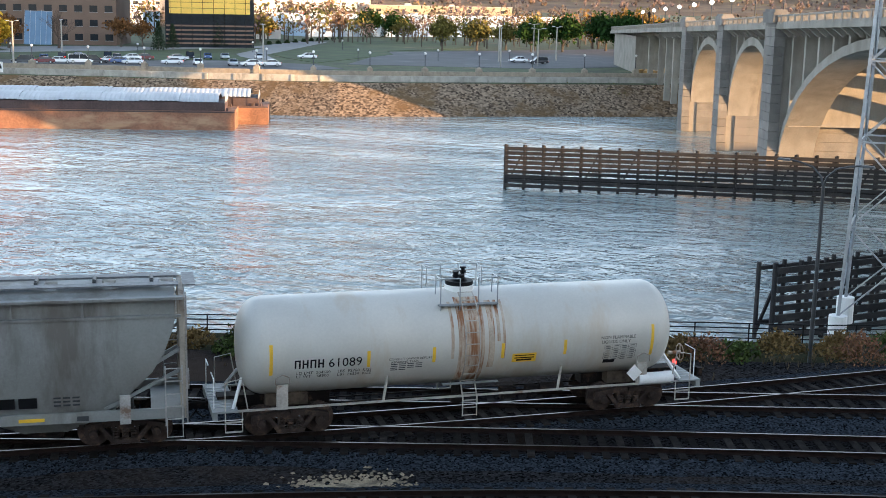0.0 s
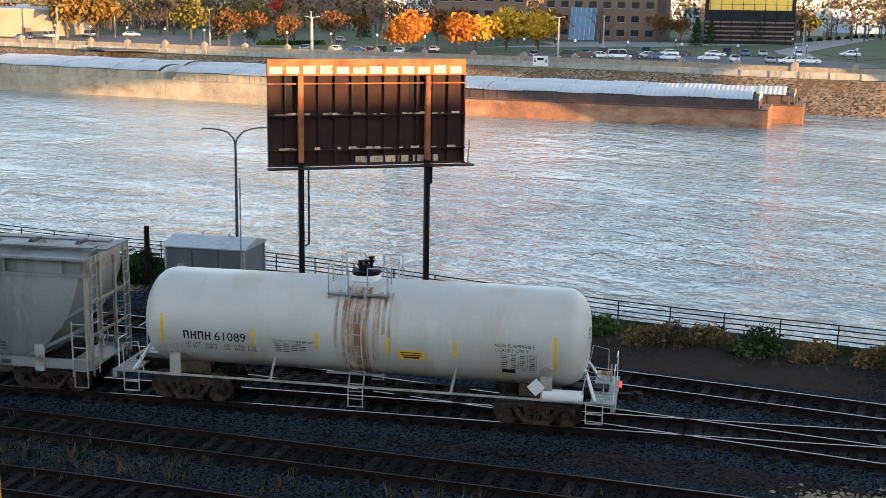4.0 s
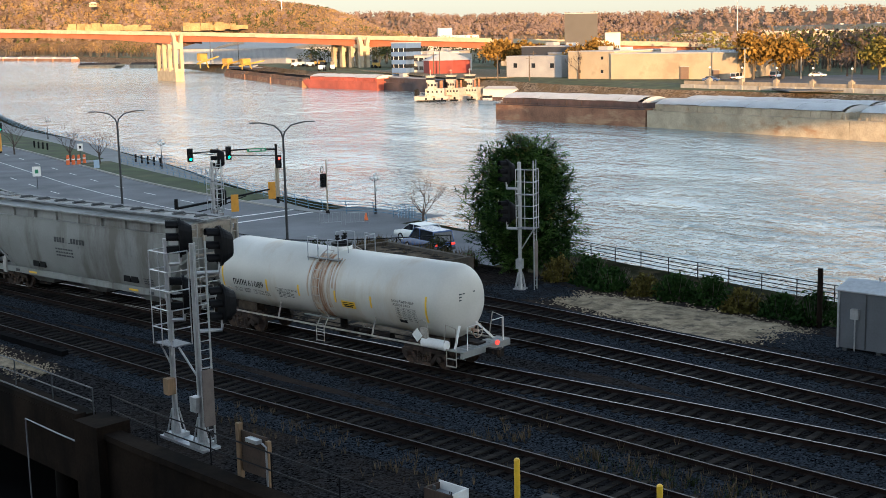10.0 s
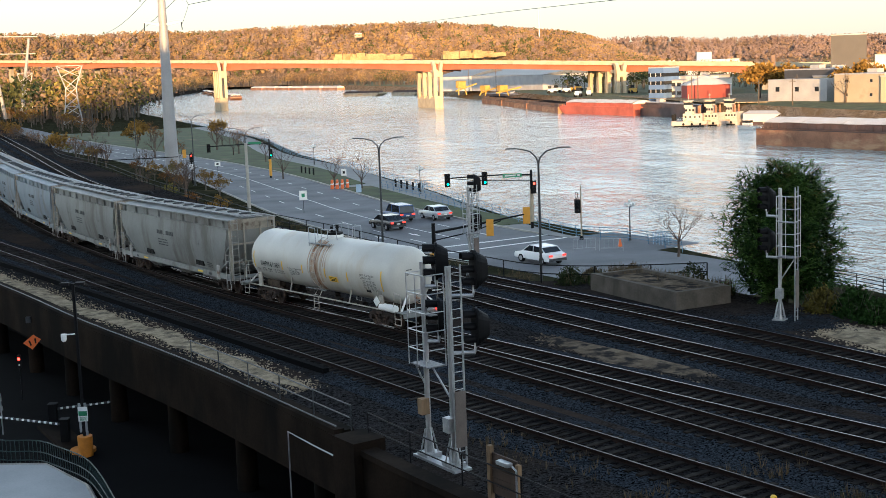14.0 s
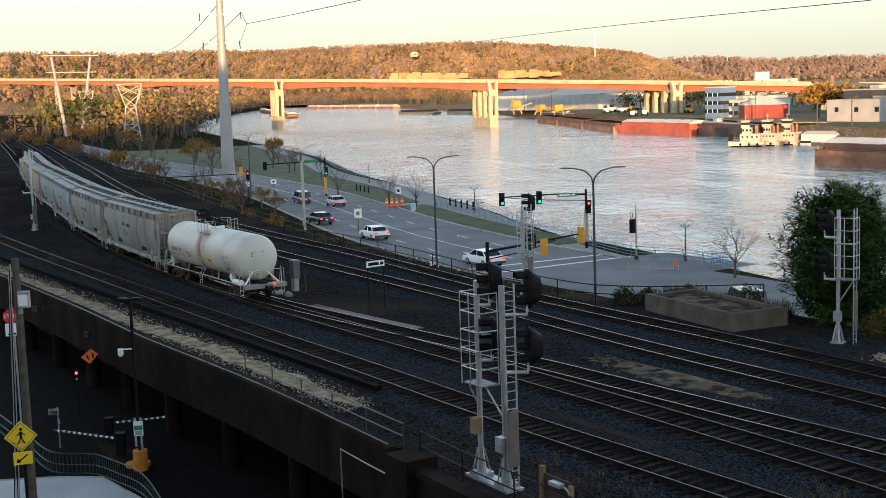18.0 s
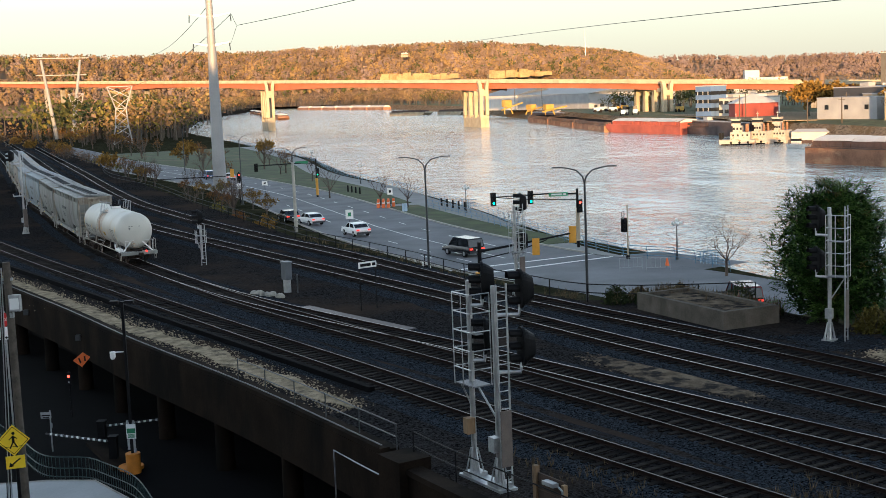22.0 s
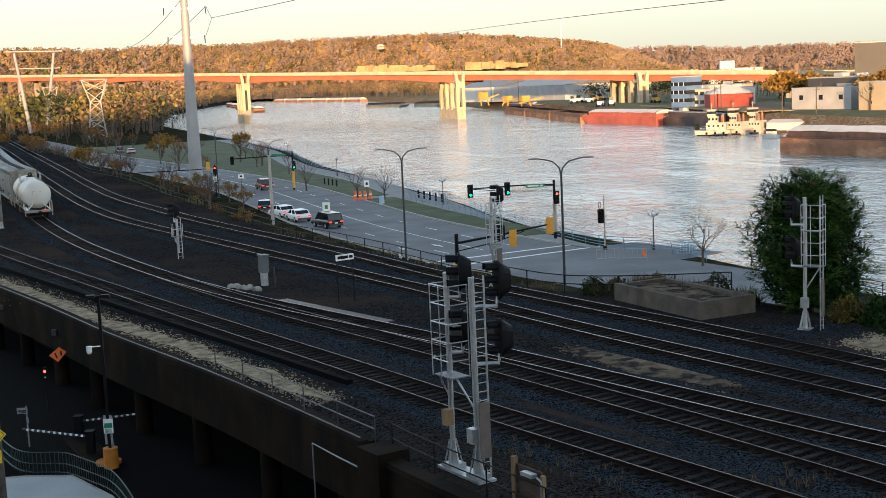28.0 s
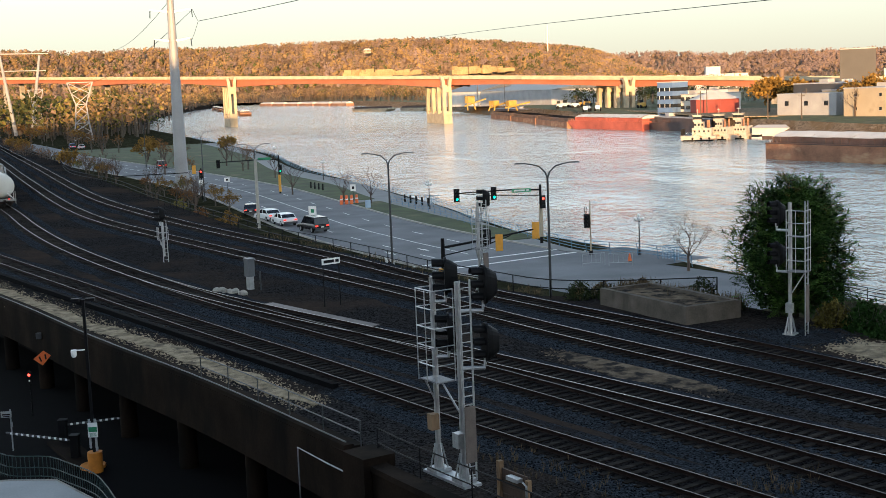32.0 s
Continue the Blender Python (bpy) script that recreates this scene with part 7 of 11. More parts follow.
def willow(x, y, w, h, seed):
    """A bushy tree: arching branches of uneven reach, each with drooping leafy sprays."""
    rnd = random.Random(seed)
    t = thing("bushy_tree", "dense dark green bushy tree with feathery drooping sprays beside the tracks", "tree", at=pose(x, y, YARD))
    wood = Geo()
    crowns = {"leaf": Geo(), "leaf_deep": Geo(), "leaf_fade": Geo()}

    def reach(v, a):
        """How far the crown spreads at height v round the direction a."""
        base = np.interp(v, (0.0, 0.12, 0.38, 0.62, 0.82, 0.94, 1.0), (0.62, 0.86, 1.0, 0.90, 0.66, 0.42, 0.18))
        return float(base) * w / 2 * (1 + 0.42 * noise.noise((math.cos(a) * 1.7, math.sin(a) * 1.7, v * 3.2 + seed)))

    def spray(p, d, length, g):
        n = max(4, int(length / 0.085))
        for k in range(n):
            p = p + d * 0.085
            d = (d + Vector((rnd.gauss(0, 0.05), rnd.gauss(0, 0.05), -0.075))).normalized()
            for sd in (-1, 1):
                a = (d * 0.7 + Vector((-d.y, d.x, rnd.uniform(-0.5, 0.5))) * sd).normalized()
                b = a.cross(Vector((rnd.uniform(-0.5, 0.5), rnd.uniform(-0.5, 0.5), 1))).normalized()
                s = rnd.uniform(0.045, 0.10) * (1.15 - 0.5 * k / n)
                g.add([tuple(p), tuple(p + a * s + b * s * 0.42), tuple(p + a * s * 2.1), tuple(p + a * s - b * s * 0.42)], [(0, 1, 2, 3)])

    wood.tube([(0, 0, -0.3), (0.1, 0, h * 0.3), (-0.1, 0.1, h * 0.62), (0.05, 0, h * 0.9)], [0.24, 0.18, 0.11, 0.03], 8)
    for i in range(430):
        v = rnd.betavariate(1.25, 1.15)
        a = rnd.uniform(0, 2 * math.pi)
        r = reach(v, a) * rnd.uniform(0.72, 1.06)
        out = Vector((math.cos(a), math.sin(a), 0))
        tip = out * r + Vector((0, 0, h * (0.03 + 0.95 * v)))
        root = out * r * 0.08 + Vector((0, 0, max(0.1, tip.z - r * rnd.uniform(0.45, 0.95) - 0.3)))
        mid = root.lerp(tip, 0.5) + Vector((0, 0, 0.12 * r))
        pts = [root.lerp(mid, u).lerp(mid.lerp(tip, u), u) for u in np.linspace(0, 1, 9)]
        if i % 3 == 0:
            wood.tube([tuple(p) for p in pts[::2]], [0.045, 0.035, 0.026, 0.018, 0.008], 4)
        # deep green more often low down: shade painted into the leaf colours
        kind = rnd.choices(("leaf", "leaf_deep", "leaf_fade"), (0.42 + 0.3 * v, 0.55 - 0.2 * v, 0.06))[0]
        for k in range(2, 9):
            d = (pts[k] - pts[k - 1]).normalized()
            for _ in range(2 if k < 8 else 4):
                q = (d + Vector((rnd.gauss(0, 0.55), rnd.gauss(0, 0.55), rnd.gauss(0.05, 0.35)))).normalized()
                spray(pts[k] + Vector((rnd.gauss(0, 0.08), rnd.gauss(0, 0.08), rnd.gauss(0, 0.08))), q, rnd.uniform(0.35, 0.85), crowns[kind])
    # inner leaves all in the darkest green: the crown's shade put into colour
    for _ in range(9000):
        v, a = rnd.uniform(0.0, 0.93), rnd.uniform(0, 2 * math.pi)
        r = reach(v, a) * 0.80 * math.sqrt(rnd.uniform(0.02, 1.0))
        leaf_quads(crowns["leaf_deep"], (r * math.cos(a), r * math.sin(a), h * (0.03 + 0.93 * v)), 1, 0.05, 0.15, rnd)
    part("trunk", wood, M["bark_dark"], t)
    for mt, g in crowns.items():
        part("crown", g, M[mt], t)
    return t


M["bark_dark"] = material("dark_bark", (0.040, 0.033, 0.026), 0.95, vary=0.3, scale=4, bump=0.6, fine=25)
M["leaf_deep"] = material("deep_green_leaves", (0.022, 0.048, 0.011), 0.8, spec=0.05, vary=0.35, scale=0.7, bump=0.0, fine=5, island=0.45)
M["leaf_fade"] = material("fading_leaves", (0.10, 0.085, 0.022), 0.8, spec=0.05, vary=0.35, scale=0.7, bump=0.0, fine=5, island=0.45)
willow(21.9, 68.2, 7.4, 7.6, 4)


def bush(label, x, y, z, w, d, h, mat, seed, n=420, ang=0.0, size=0.10, name="bush", twigs=True):
    rnd = random.Random(seed)
    t = thing(name, label, "bush", at=pose(x, y, z, 0, 0, ang))
    c = Geo()
    for _ in range(n):
        u, v = rnd.uniform(0, 2 * math.pi), rnd.uniform(0.0, 1.0)
        rr = math.sqrt(max(0.0, 1 - v * v)) * rnd.uniform(0.5, 1.0)
        q = 0.8 + 0.3 * noise.noise((math.cos(u) * 2 * w / 3 + seed, math.sin(u) * 2, v * 2))
        leaf_quads(c, (rr * math.cos(u) * w / 2 * q, rr * math.sin(u) * d / 2 * q, v * h * q), 3, 0.09, size, rnd)
    part("foliage", c, mat, t)
    if twigs:
        g = Geo()
        for k in range(14):
            a = rnd.uniform(0, 6.28)
            g.tube([(0.2 * math.cos(a) * w / 2, 0.2 * math.sin(a) * d / 2, -0.1), (0.75 * math.cos(a) * w / 2, 0.75 * math.sin(a) * d / 2, h * 0.85)], [0.025, 0.008], 4)
        part("stem", g, M["bark"], t)
    return t


hedge_line = Line([(22.4, 64.6), (24.6, 60.3), (27.2, 55.4), (29.4, 51.2), (30.6, 49.4)], 1.0, 2)
for k in range(9):
    x, y = hedge_line.at(0.6 + k * 1.95, random.uniform(-0.3, 0.3))
    bush("dark green creeper hedge with yellowing tips" if k % 3 else "yellow-brown shrub in the hedge", x, y, YARD - 0.15, 2.7, 2.2, 1.5 + 0.3 * math.sin(k * 1.7), M["leaf_deep" if k % 3 else "leaf_fade"], 20 + k, 500, size=0.11)
for k, (x, y, w, h, mt, lb) in enumerate([(11.0, 75.6, 2.4, 1.3, "weed", "dark weedy shrub at the corner of the vault"), (12.6, 77.0, 2.2, 0.9, "dry", "dry brown weeds behind the vault"), (15.0, 76.6, 3.0, 1.1, "dry", "dry brown weeds behind the vault"), (18.2, 74.0, 2.4, 1.4, "weed", "weedy shrub behind the vault"),
                                            (33.7, 30.6, 2.0, 1.15, "tumble", "round russet tumbleweed bush by the track"), (34.6, 29.4, 1.4, 0.9, "tumble", "small russet tumbleweed bush"), (36.2, 38.6, 2.6, 1.3, "dry", "brown dry shrub below the billboard"), (37.6, 36.0, 2.2, 1.1, "weed", "low green shrub by the fence"),
                                            (38.6, 31.6, 2.6, 1.1, "weed", "low green shrub by the fence"), (33.8, 43.6, 2.2, 0.9, "leaf_fade", "yellow-leaved shrub behind the shed"), (39.6, 27.6, 2.4, 0.9, "dry", "dry brush by the river fence"), (41.0, 24.6, 3.0, 1.2, "weed", "green brush by the river fence"),
                                            (43.0, 19.6, 3.6, 1.5, "weed", "tall green brush by the river fence"), (44.4, 16.2, 3.4, 1.3, "dry", "tan dry brush by the river fence"), (46.2, 12.0, 3.4, 1.2, "dry", "tan dry brush by the river fence"), (48.0, 8.0, 3.2, 1.0, "tumble", "reddish dry brush by the river fence"), (50.5, 2.5, 3.6, 1.1, "tumble", "reddish dry brush by the river fence"), (53, -3, 3.6, 1.1, "dry", "tan dry brush by the river fence")]):
    if "tumble" not in M:
        M["tumble"] = material("russet_brush", (0.20, 0.095, 0.045), 0.95, vary=0.3, scale=2, bump=0.0, fine=10, island=0.35)
    bush(lb, x, y, YARD - 0.1, w, w * 0.85, h, M[mt], 60 + k, 330, size=0.075, twigs=mt != "weed")


def tufts(name, label, line, s0, s1, side, n, h, mat, seed, jitter=0.8):
    """Loose grass and weeds along a track."""
    rnd = random.Random(seed)
    g = Geo()
    for _ in range(n):
        s = rnd.uniform(s0, s1)
        if noise.noise((s * 0.35, seed, 0)) < -0.05:
            continue
        x, y = line.at(s, side + rnd.gauss(0, jitter))
        hh = h * rnd.uniform(0.4, 1.2)
        for k in range(6):
            a = rnd.uniform(0, 6.28)
            dx, dy = math.cos(a) * hh * 0.4, math.sin(a) * hh * 0.4
            w = 0.09
            g.add([(x - w * dy, y + w * dx, YARD), (x + w * dy, y - w * dx, YARD), (x + dx, y + dy, YARD + hh)], [(0, 1, 2)])
    ob = part(name, g, mat, label=label)
    tagged(ob, kind="stuff", category="weeds")
    return ob


LB, LA = TRACK["B"], TRACK["A"]
tufts("weed_tufts", "dry grass tufts between the tracks", LB, LB.near(13, 41), LB.near(33, 4), -2.0, 900, 0.42, M["dry"], 5)
tufts("weed_tufts", "green weeds between the tracks", LB, LB.near(15, 38), LB.near(28, 15), -2.2, 600, 0.34, M["weed"], 6)
tufts("weed_tufts", "dry grass along the near track", LA, LA.near(4, 46), LA.near(22, 16), -2.0, 500, 0.35, M["dry"], 7)
tufts("weed_tufts", "dry grass along the shelf fence", SHELF_FENCE, 0, 60, -0.8, 500, 0.4, M["dry"], 8, 0.5)
VAULT_BACK = Line([(10.8, 76.0), (13.2, 76.4), (15.6, 74.6), (18.0, 71.0), (19.2, 67.6)], 0.5, 2)
tufts("weed_tufts", "tall dry brown weeds round the concrete vault", VAULT_BACK, 0, VAULT_BACK.length, 0.0, 700, 0.95, M["dry"], 31, 0.6)
tufts("weed_tufts", "green weeds round the concrete vault", VAULT_BACK, 0, VAULT_BACK.length, 0.2, 350, 0.7, M["weed"], 32, 0.6)
M["dry_bush"] = material("golden_bush_leaves", (0.17, 0.115, 0.045), 0.9, spec=0.05, vary=0.35, scale=2, bump=0.0, fine=10, island=0.4)
M["green_bush"] = material("green_bush_leaves", (0.075, 0.10, 0.03), 0.9, spec=0.05, vary=0.35, scale=2, bump=0.0, fine=10, island=0.4)
BANK_LINE = Line([(53, 2), (48.5, 10), (45.0, 17.5), (42.0, 25), (39.5, 31)], 1.0, 4)
for k in range(16):
    u = k / 15
    x, y = BANK_LINE.at(u * BANK_LINE.length, 0.8 + 0.5 * math.sin(k * 2.3))
    bush(("golden-brown feathery bush" if k % 3 else "green feathery bush") + " along the riverside fence", x, y, YARD, 3.4, 2.2, (1.1 + 0.3 * math.sin(k * 1.7)) * (0.55 if k < 9 else 0.4), M["dry_bush"] if k % 3 else M["green_bush"], 300 + k, n=340, size=0.10)
tufts("weed_tufts", "dry grass along the riverside fence", BANK_LINE, 0, BANK_LINE.length, 2.2, 500, 0.35, M["dry"], 21, 1.0)

# ---- the river road, its kerbs, grass and promenade ----
ROAD_LINE = Line([(24.5, 83), (20.8, 94), (15.5, 103), (9.0, 113), (3.0, 126), (-5.0, 146), (-14, 175), (-26, 212), (-50, 268), (-84, 340), (-132, 460), (-200, 620)], 2.0, 8)


def strip(name, label, line, s0, s1, a0, a1, z, mat, step=3.0, thick=0.0, kind="structure"):
    g = Geo()
    rings = []
    s = s0
    while s <= s1:
        p, q = line.at(s, a0), line.at(s, a1)
        rings.append([(*p, z - thick), (*p, z), (*q, z), (*q, z - thick)] if thick else [(*p, z), (*q, z)])
        s += step
    g.loft(rings, closed=bool(thick))
    return part(name, g, mat, kind=kind, label=label)


strip("road", "grey asphalt river road", ROAD_LINE, 0, ROAD_LINE.length, -7.4, 7.4, ROAD + 0.01, M["asphalt"])
SX = ROAD_LINE.near(11.5, 109)
strip("pavement", "pale paved promenade along the river", ROAD_LINE, SX - 9, SX + 5, -13, -7.4, ROAD + 0.012, M["asphalt"])
strip("kerb", "concrete kerb", ROAD_LINE, SX + 8, SX + 260, -7.65, -7.4, ROAD + 0.14, M["concrete"], thick=0.2)
strip("kerb", "concrete kerb", ROAD_LINE, SX - 4, SX + 260, 7.4, 7.65, ROAD + 0.14, M["concrete"], thick=0.2)
strip("grass_verge", "mown grass strip between road and promenade", ROAD_LINE, SX + 16, SX + 70, -12.2, -7.65, ROAD + 0.10, M["grass"], thick=0.15)
for off, dash in ((-3.6, True), (0.0, False), (3.6, True)):
    s = SX + 10
    g = Geo()
    while s < SX + 230:
        e = s + (3.0 if dash else 12.0)
        p0, p1, q0, q1 = ROAD_LINE.at(s, off - 0.07), ROAD_LINE.at(s, off + 0.07), ROAD_LINE.at(e, off - 0.07), ROAD_LINE.at(e, off + 0.07)
        g.add([(*p0, ROAD + 0.018), (*p1, ROAD + 0.018), (*q1, ROAD + 0.018), (*q0, ROAD + 0.018)], [(0, 1, 2, 3)])
        s = e + (6.0 if dash else 0.0)
    part("lane_marking", g, M["white"], kind="structure", label="worn white lane marking")
for k in range(2):
    g = Geo()
    s = SX + 3.0 + k * 3.2
    p0, p1, q0, q1 = ROAD_LINE.at(s, -9), ROAD_LINE.at(s, 8), ROAD_LINE.at(s + 0.45, -9), ROAD_LINE.at(s + 0.45, 8)
    g.add([(*p0, ROAD + 0.02), (*p1, ROAD + 0.02), (*q1, ROAD + 0.02), (*q0, ROAD + 0.02)], [(0, 1, 2, 3)])
    part("crosswalk_line", g, M["white"], kind="structure", label="white crosswalk line")
for off in (-5.4, -1.8):
    g = Geo()
    x, y = ROAD_LINE.at(SX + 16, -off)
    a = ROAD_LINE.angle(SX + 16)
    g.box(x, y, ROAD + 0.019, 2.6, 0.16, 0.002, a).box(x, y, ROAD + 0.019, 0.8, 0.5, 0.002, a)
    part("lane_arrow", g, M["white"], kind="structure", label="white turn arrow")

# blue promenade railing, in bays with bowed posts
M["blue_paint"] = material("blue_railing_paint", (0.10, 0.20, 0.30), 0.5, 0.2, vary=0.15, scale=3, bump=0.03, fine=20)
PROM = pipe_fence("rail_fence", "blue-grey steel promenade railing with bowed posts above the river", [(24.6, 103.6), (21.7, 111.4), (17.6, 114.6), (10.2, 143.0), (5.4, 168), (1.0, 184), (-6, 214), (-18.4, 254), (-32, 326), (-75, 480)], ROAD + 0.05, 1.15, (0.3, 0.58, 0.86, 1.13), 2.8, M["blue_paint"], 0.03, 0.22, 2)
PROM2 = pipe_fence("rail_fence", "blue steel railing of the ramp down to the water", [(9.0, 139), (4.6, 158), (1.4, 168), (-1.0, 176)], ROAD + 0.05, 1.1, (0.3, 0.6, 1.08), 2.6, M["blue_paint"], 0.03, 0.2, 2)
# the path along the railing, and the grass between it and the kerb
for what, s0, s1 in (("path", SX + 2, SX + 74), ("path", SX + 74, SX + 320), ("grass", SX + 74, SX + 320)):
    g = Geo()
    rings = []
    for s in np.arange(s0, s1 + 0.1, 3.0):
        o = ROAD_LINE.at(s)
        wide = max(7.9, float(np.min(np.hypot(PROM.p[:, 0] - o[0], PROM.p[:, 1] - o[1]))) + 0.25)
        inner = 7.66 if s1 == SX + 74 else max(7.67, wide - 4.6)
        a0, a1, z = (wide, inner, ROAD + 0.05) if what == "path" else (inner, 7.66, ROAD + 0.12)
        p, q = ROAD_LINE.at(s, -a0), ROAD_LINE.at(s, -a1)
        rings.append([(*p, ROAD - 0.05), (*p, z), (*q, z), (*q, ROAD - 0.05)])
    g.loft(rings)
    if what == "path":
        part("pavement", g, M["path_grey"], kind="structure", label="grey promenade path along the river railing")
    else:
        part("grass_verge", g, M["grass"], kind="structure", label="mown grass between the river road and the promenade")
for x, y in ((23.2, 108.6), (4.2, 171)):
    sh_ = thing("stair_rail", "bright blue steel stair cage at the railing", "stair rail", at=pose(x, y, ROAD + 0.05, 0, 0, -40))
    for k in range(6):
        part("bar", Geo().beam((0.3 * k, 0, 0), (0.3 * k, 0, 1.05), 0.05, 0.05), M["blue_wall"], sh_)
    for h in (0.25, 0.6, 1.05):
        part("handrail", Geo().beam((-0.3, 0, h), (1.8, 0, h), 0.05, 0.06), M["blue_paint"], sh_)
        part("handrail", Geo().beam((-0.3, 0.9, h), (1.8, 0.9, h), 0.05, 0.06), M["blue_paint"], sh_)


# ---- street lamps ----
def twin_lamp(x, y, z, top, ang, label="dark twin-arm street lamp with slim heads"):
    l = thing("street_lamp", label, "street lamp", "street lamps", at=pose(x, y, z, 0, 0, ang))
    h = top - z
    part("base", Geo().cyl((0, 0, 0), (0, 0, 0.6), 0.17, 0.13, 10).box(0, 0, -0.1, 0.5, 0.5, 0.12), M["dark_metal"], l)
    part("pole", Geo().cyl((0, 0, 0.5), (0, 0, h - 0.9), 0.10, 0.07, 10), M["dark_metal"], l, smooth=True)
    for sd in (-1, 1):
        part("arm", Geo().tube([(0, 0, h - 1.0), (sd * 0.12, 0, h - 0.6), (sd * 0.5, 0, h - 0.22), (sd * 1.0, 0, h - 0.08), (sd * 1.5, 0, h)], [0.06, 0.05, 0.045, 0.04, 0.035], 8), M["dark_metal"], l, smooth=True)
        part("lamp_head", Geo().box(sd * 1.75, 0, h - 0.05, 0.6, 0.24, 0.08, taper=0.8), M["dark_metal"], l)
    return l


twin_lamp(9.6, 78.6, ROAD, 7.9, -8)
twin_lamp(-0.4, 97.0, ROAD, 8.0, -8)
twin_lamp(-16.7, 153.7, ROAD, 6.9, -10)
twin_lamp(-28.7, 191.8, ROAD, 7.6, -10)
twin_lamp(-56.8, 293.4, ROAD, 7.3, -10)
twin_lamp(-88, 390, ROAD, 7.3, -10)
twin_lamp(43.9, 62.7, ROAD, 4.75, -28)
twin_lamp(53.6, 4.6, ROAD, 6.9, 75)


def globe_lamp(x, y, z, h=3.6):
    l = thing("promenade_lamp", "dark cast-iron promenade lamp with a cluster of white globes", "street lamp", "promenade lamps", at=pose(x, y, z))
    part("pole", Geo().cyl((0, 0, 0), (0, 0, 0.7), 0.14, 0.08, 10).cyl((0, 0, 0.7), (0, 0, h - 0.6), 0.07, 0.05, 8), M["dark_metal"], l)
    part("cross_arm", Geo().tube([(-0.35, 0, h - 0.45), (0, 0, h - 0.6), (0.35, 0, h - 0.45)], 0.03, 6).tube([(0, -0.35, h - 0.45), (0, 0, h - 0.6), (0, 0.35, h - 0.45)], 0.03, 6), M["dark_metal"], l)
    for a, b, c in ((0.35, 0, h - 0.3), (-0.35, 0, h - 0.3), (0, 0.35, h - 0.3), (0, -0.35, h - 0.3), (0, 0, h)):
        part("globe", Geo().ball((a, b, c), 0.16, 10), M["white"], l, smooth=True)
    return l


for x, y in ((21.8, 111.9), (4.5, 163.5), (-12.5, 225.4), (-27, 290)):
    globe_lamp(x, y, ROAD)


# ---- traffic lights ----
M["lens_red"] = glow("lit_red_lens", (1.0, 0.05, 0.03), 2.5)
M["lens_green"] = glow("lit_green_lens", (0.05, 0.9, 0.45), 1.6)
M["lens_amber"] = glow("lit_amber_lens", (1.0, 0.35, 0.03), 2.2)
M["sign_green"] = material("green_sign", (0.02, 0.20, 0.09), 0.5, vary=0.05, scale=2, bump=0.0)
M["amber_paint"] = material("amber_housing", (0.62, 0.30, 0.03), 0.55, vary=0.1, scale=3, bump=0.02)
M["sign_orange"] = material("orange_sign", (0.75, 0.15, 0.03), 0.5, vary=0.08, scale=3, bump=0.0)


def light_head(parent, x, y, z, yaw, lit=None, body="black", n=3):
    hd = part("traffic_light", Geo().box(0, 0, 0, 0.34, 0.22, 0.36 * n), M[body], parent, at=pose(x, y, z, 0, 0, yaw))
    part("back_plate", Geo().box(0, 0.08, -0.1, 0.56, 0.02, 0.36 * n + 0.2), M[body], hd)
    for k in range(n):
        zz = 0.18 + k * 0.36
        m = {0: "lens_green", 2: "lens_red", 1: "lens_amber"}[k] if (lit is not None and k == lit) else "glass_dark"
        part("lens", Geo().cyl((0, -0.11, zz), (0, -0.13, zz), 0.13, n=14), M[m], hd)
        part("visor", Geo().loft([[(0.15 * math.cos(t), -0.11, zz + 0.15 * math.sin(t)) for t in np.linspace(-0.4, 3.54, 9)], [(0.15 * math.cos(t), -0.34, zz + 0.15 * math.sin(t)) for t in np.linspace(-0.4, 3.54, 9)]], closed=False), M[body], hd)
    return hd


tm = thing("traffic_signal", "traffic signal mast with lit green heads and green street sign", "traffic light", at=pose(14.3, 123.2, ROAD))
part("pole", Geo().cyl((0, 0, 0), (0, 0, 5.85), 0.16, 0.12, 10), M["black"], tm)
part("pole_wrap", Geo().cyl((0, 0, 0.7), (0, 0, 3.9), 0.20, 0.19, 10), M["cream"], tm, "bare pale lower pole")
part("arm", Geo().tube([(0, 0, 5.35), (-3, -0.5, 5.5), (-8.2, -1.5, 5.45)], [0.09, 0.07, 0.05], 8).tube([(0, 0, 4.75), (-5.2, -0.9, 5.05), (-8.0, -1.45, 5.4)], 0.04, 6), M["black"], tm)
light_head(tm, -8.3, -1.6, 4.7, 8, 0)
light_head(tm, -4.65, -1.0, 4.7, 8, 0)
light_head(tm, 0.2, -0.3, 3.6, 8, 2)
part("street_sign", Geo().box(-1.9, -0.45, 5.2, 1.9, 0.03, 0.36, 8), M["sign_green"], tm)
part("lettering_bar", Geo().box(-2.1, -0.49, 5.31, 1.1, 0.01, 0.15, 8).box(-1.28, -0.40, 5.31, 0.3, 0.01, 0.15, 8), M["white"], tm)
tp = thing("traffic_signal", "slim pole with a dark traffic light and a hanging ring", "traffic light", at=pose(17.7, 113.8, ROAD))
part("pole", Geo().cyl((0, 0, 0), (0, 0, 5.0), 0.08, 0.05, 8), M["cream"], tp)
part("base", Geo().cyl((0, 0, 0), (0, 0, 0.35), 0.22, 0.15, 10), M["black"], tp)
light_head(tp, -0.35, -0.1, 2.55, -20)
part("ring", Geo().tube([(-0.4 + 0.12 * math.cos(k * 0.524), 0, 4.1 + 0.3 * math.sin(k * 0.524)) for k in range(13)], 0.03, 6), M["black"], tp)
tn = thing("traffic_signal", "black signal mast on orange base with amber heads", "traffic light", at=pose(3.4, 93.0, ROAD))
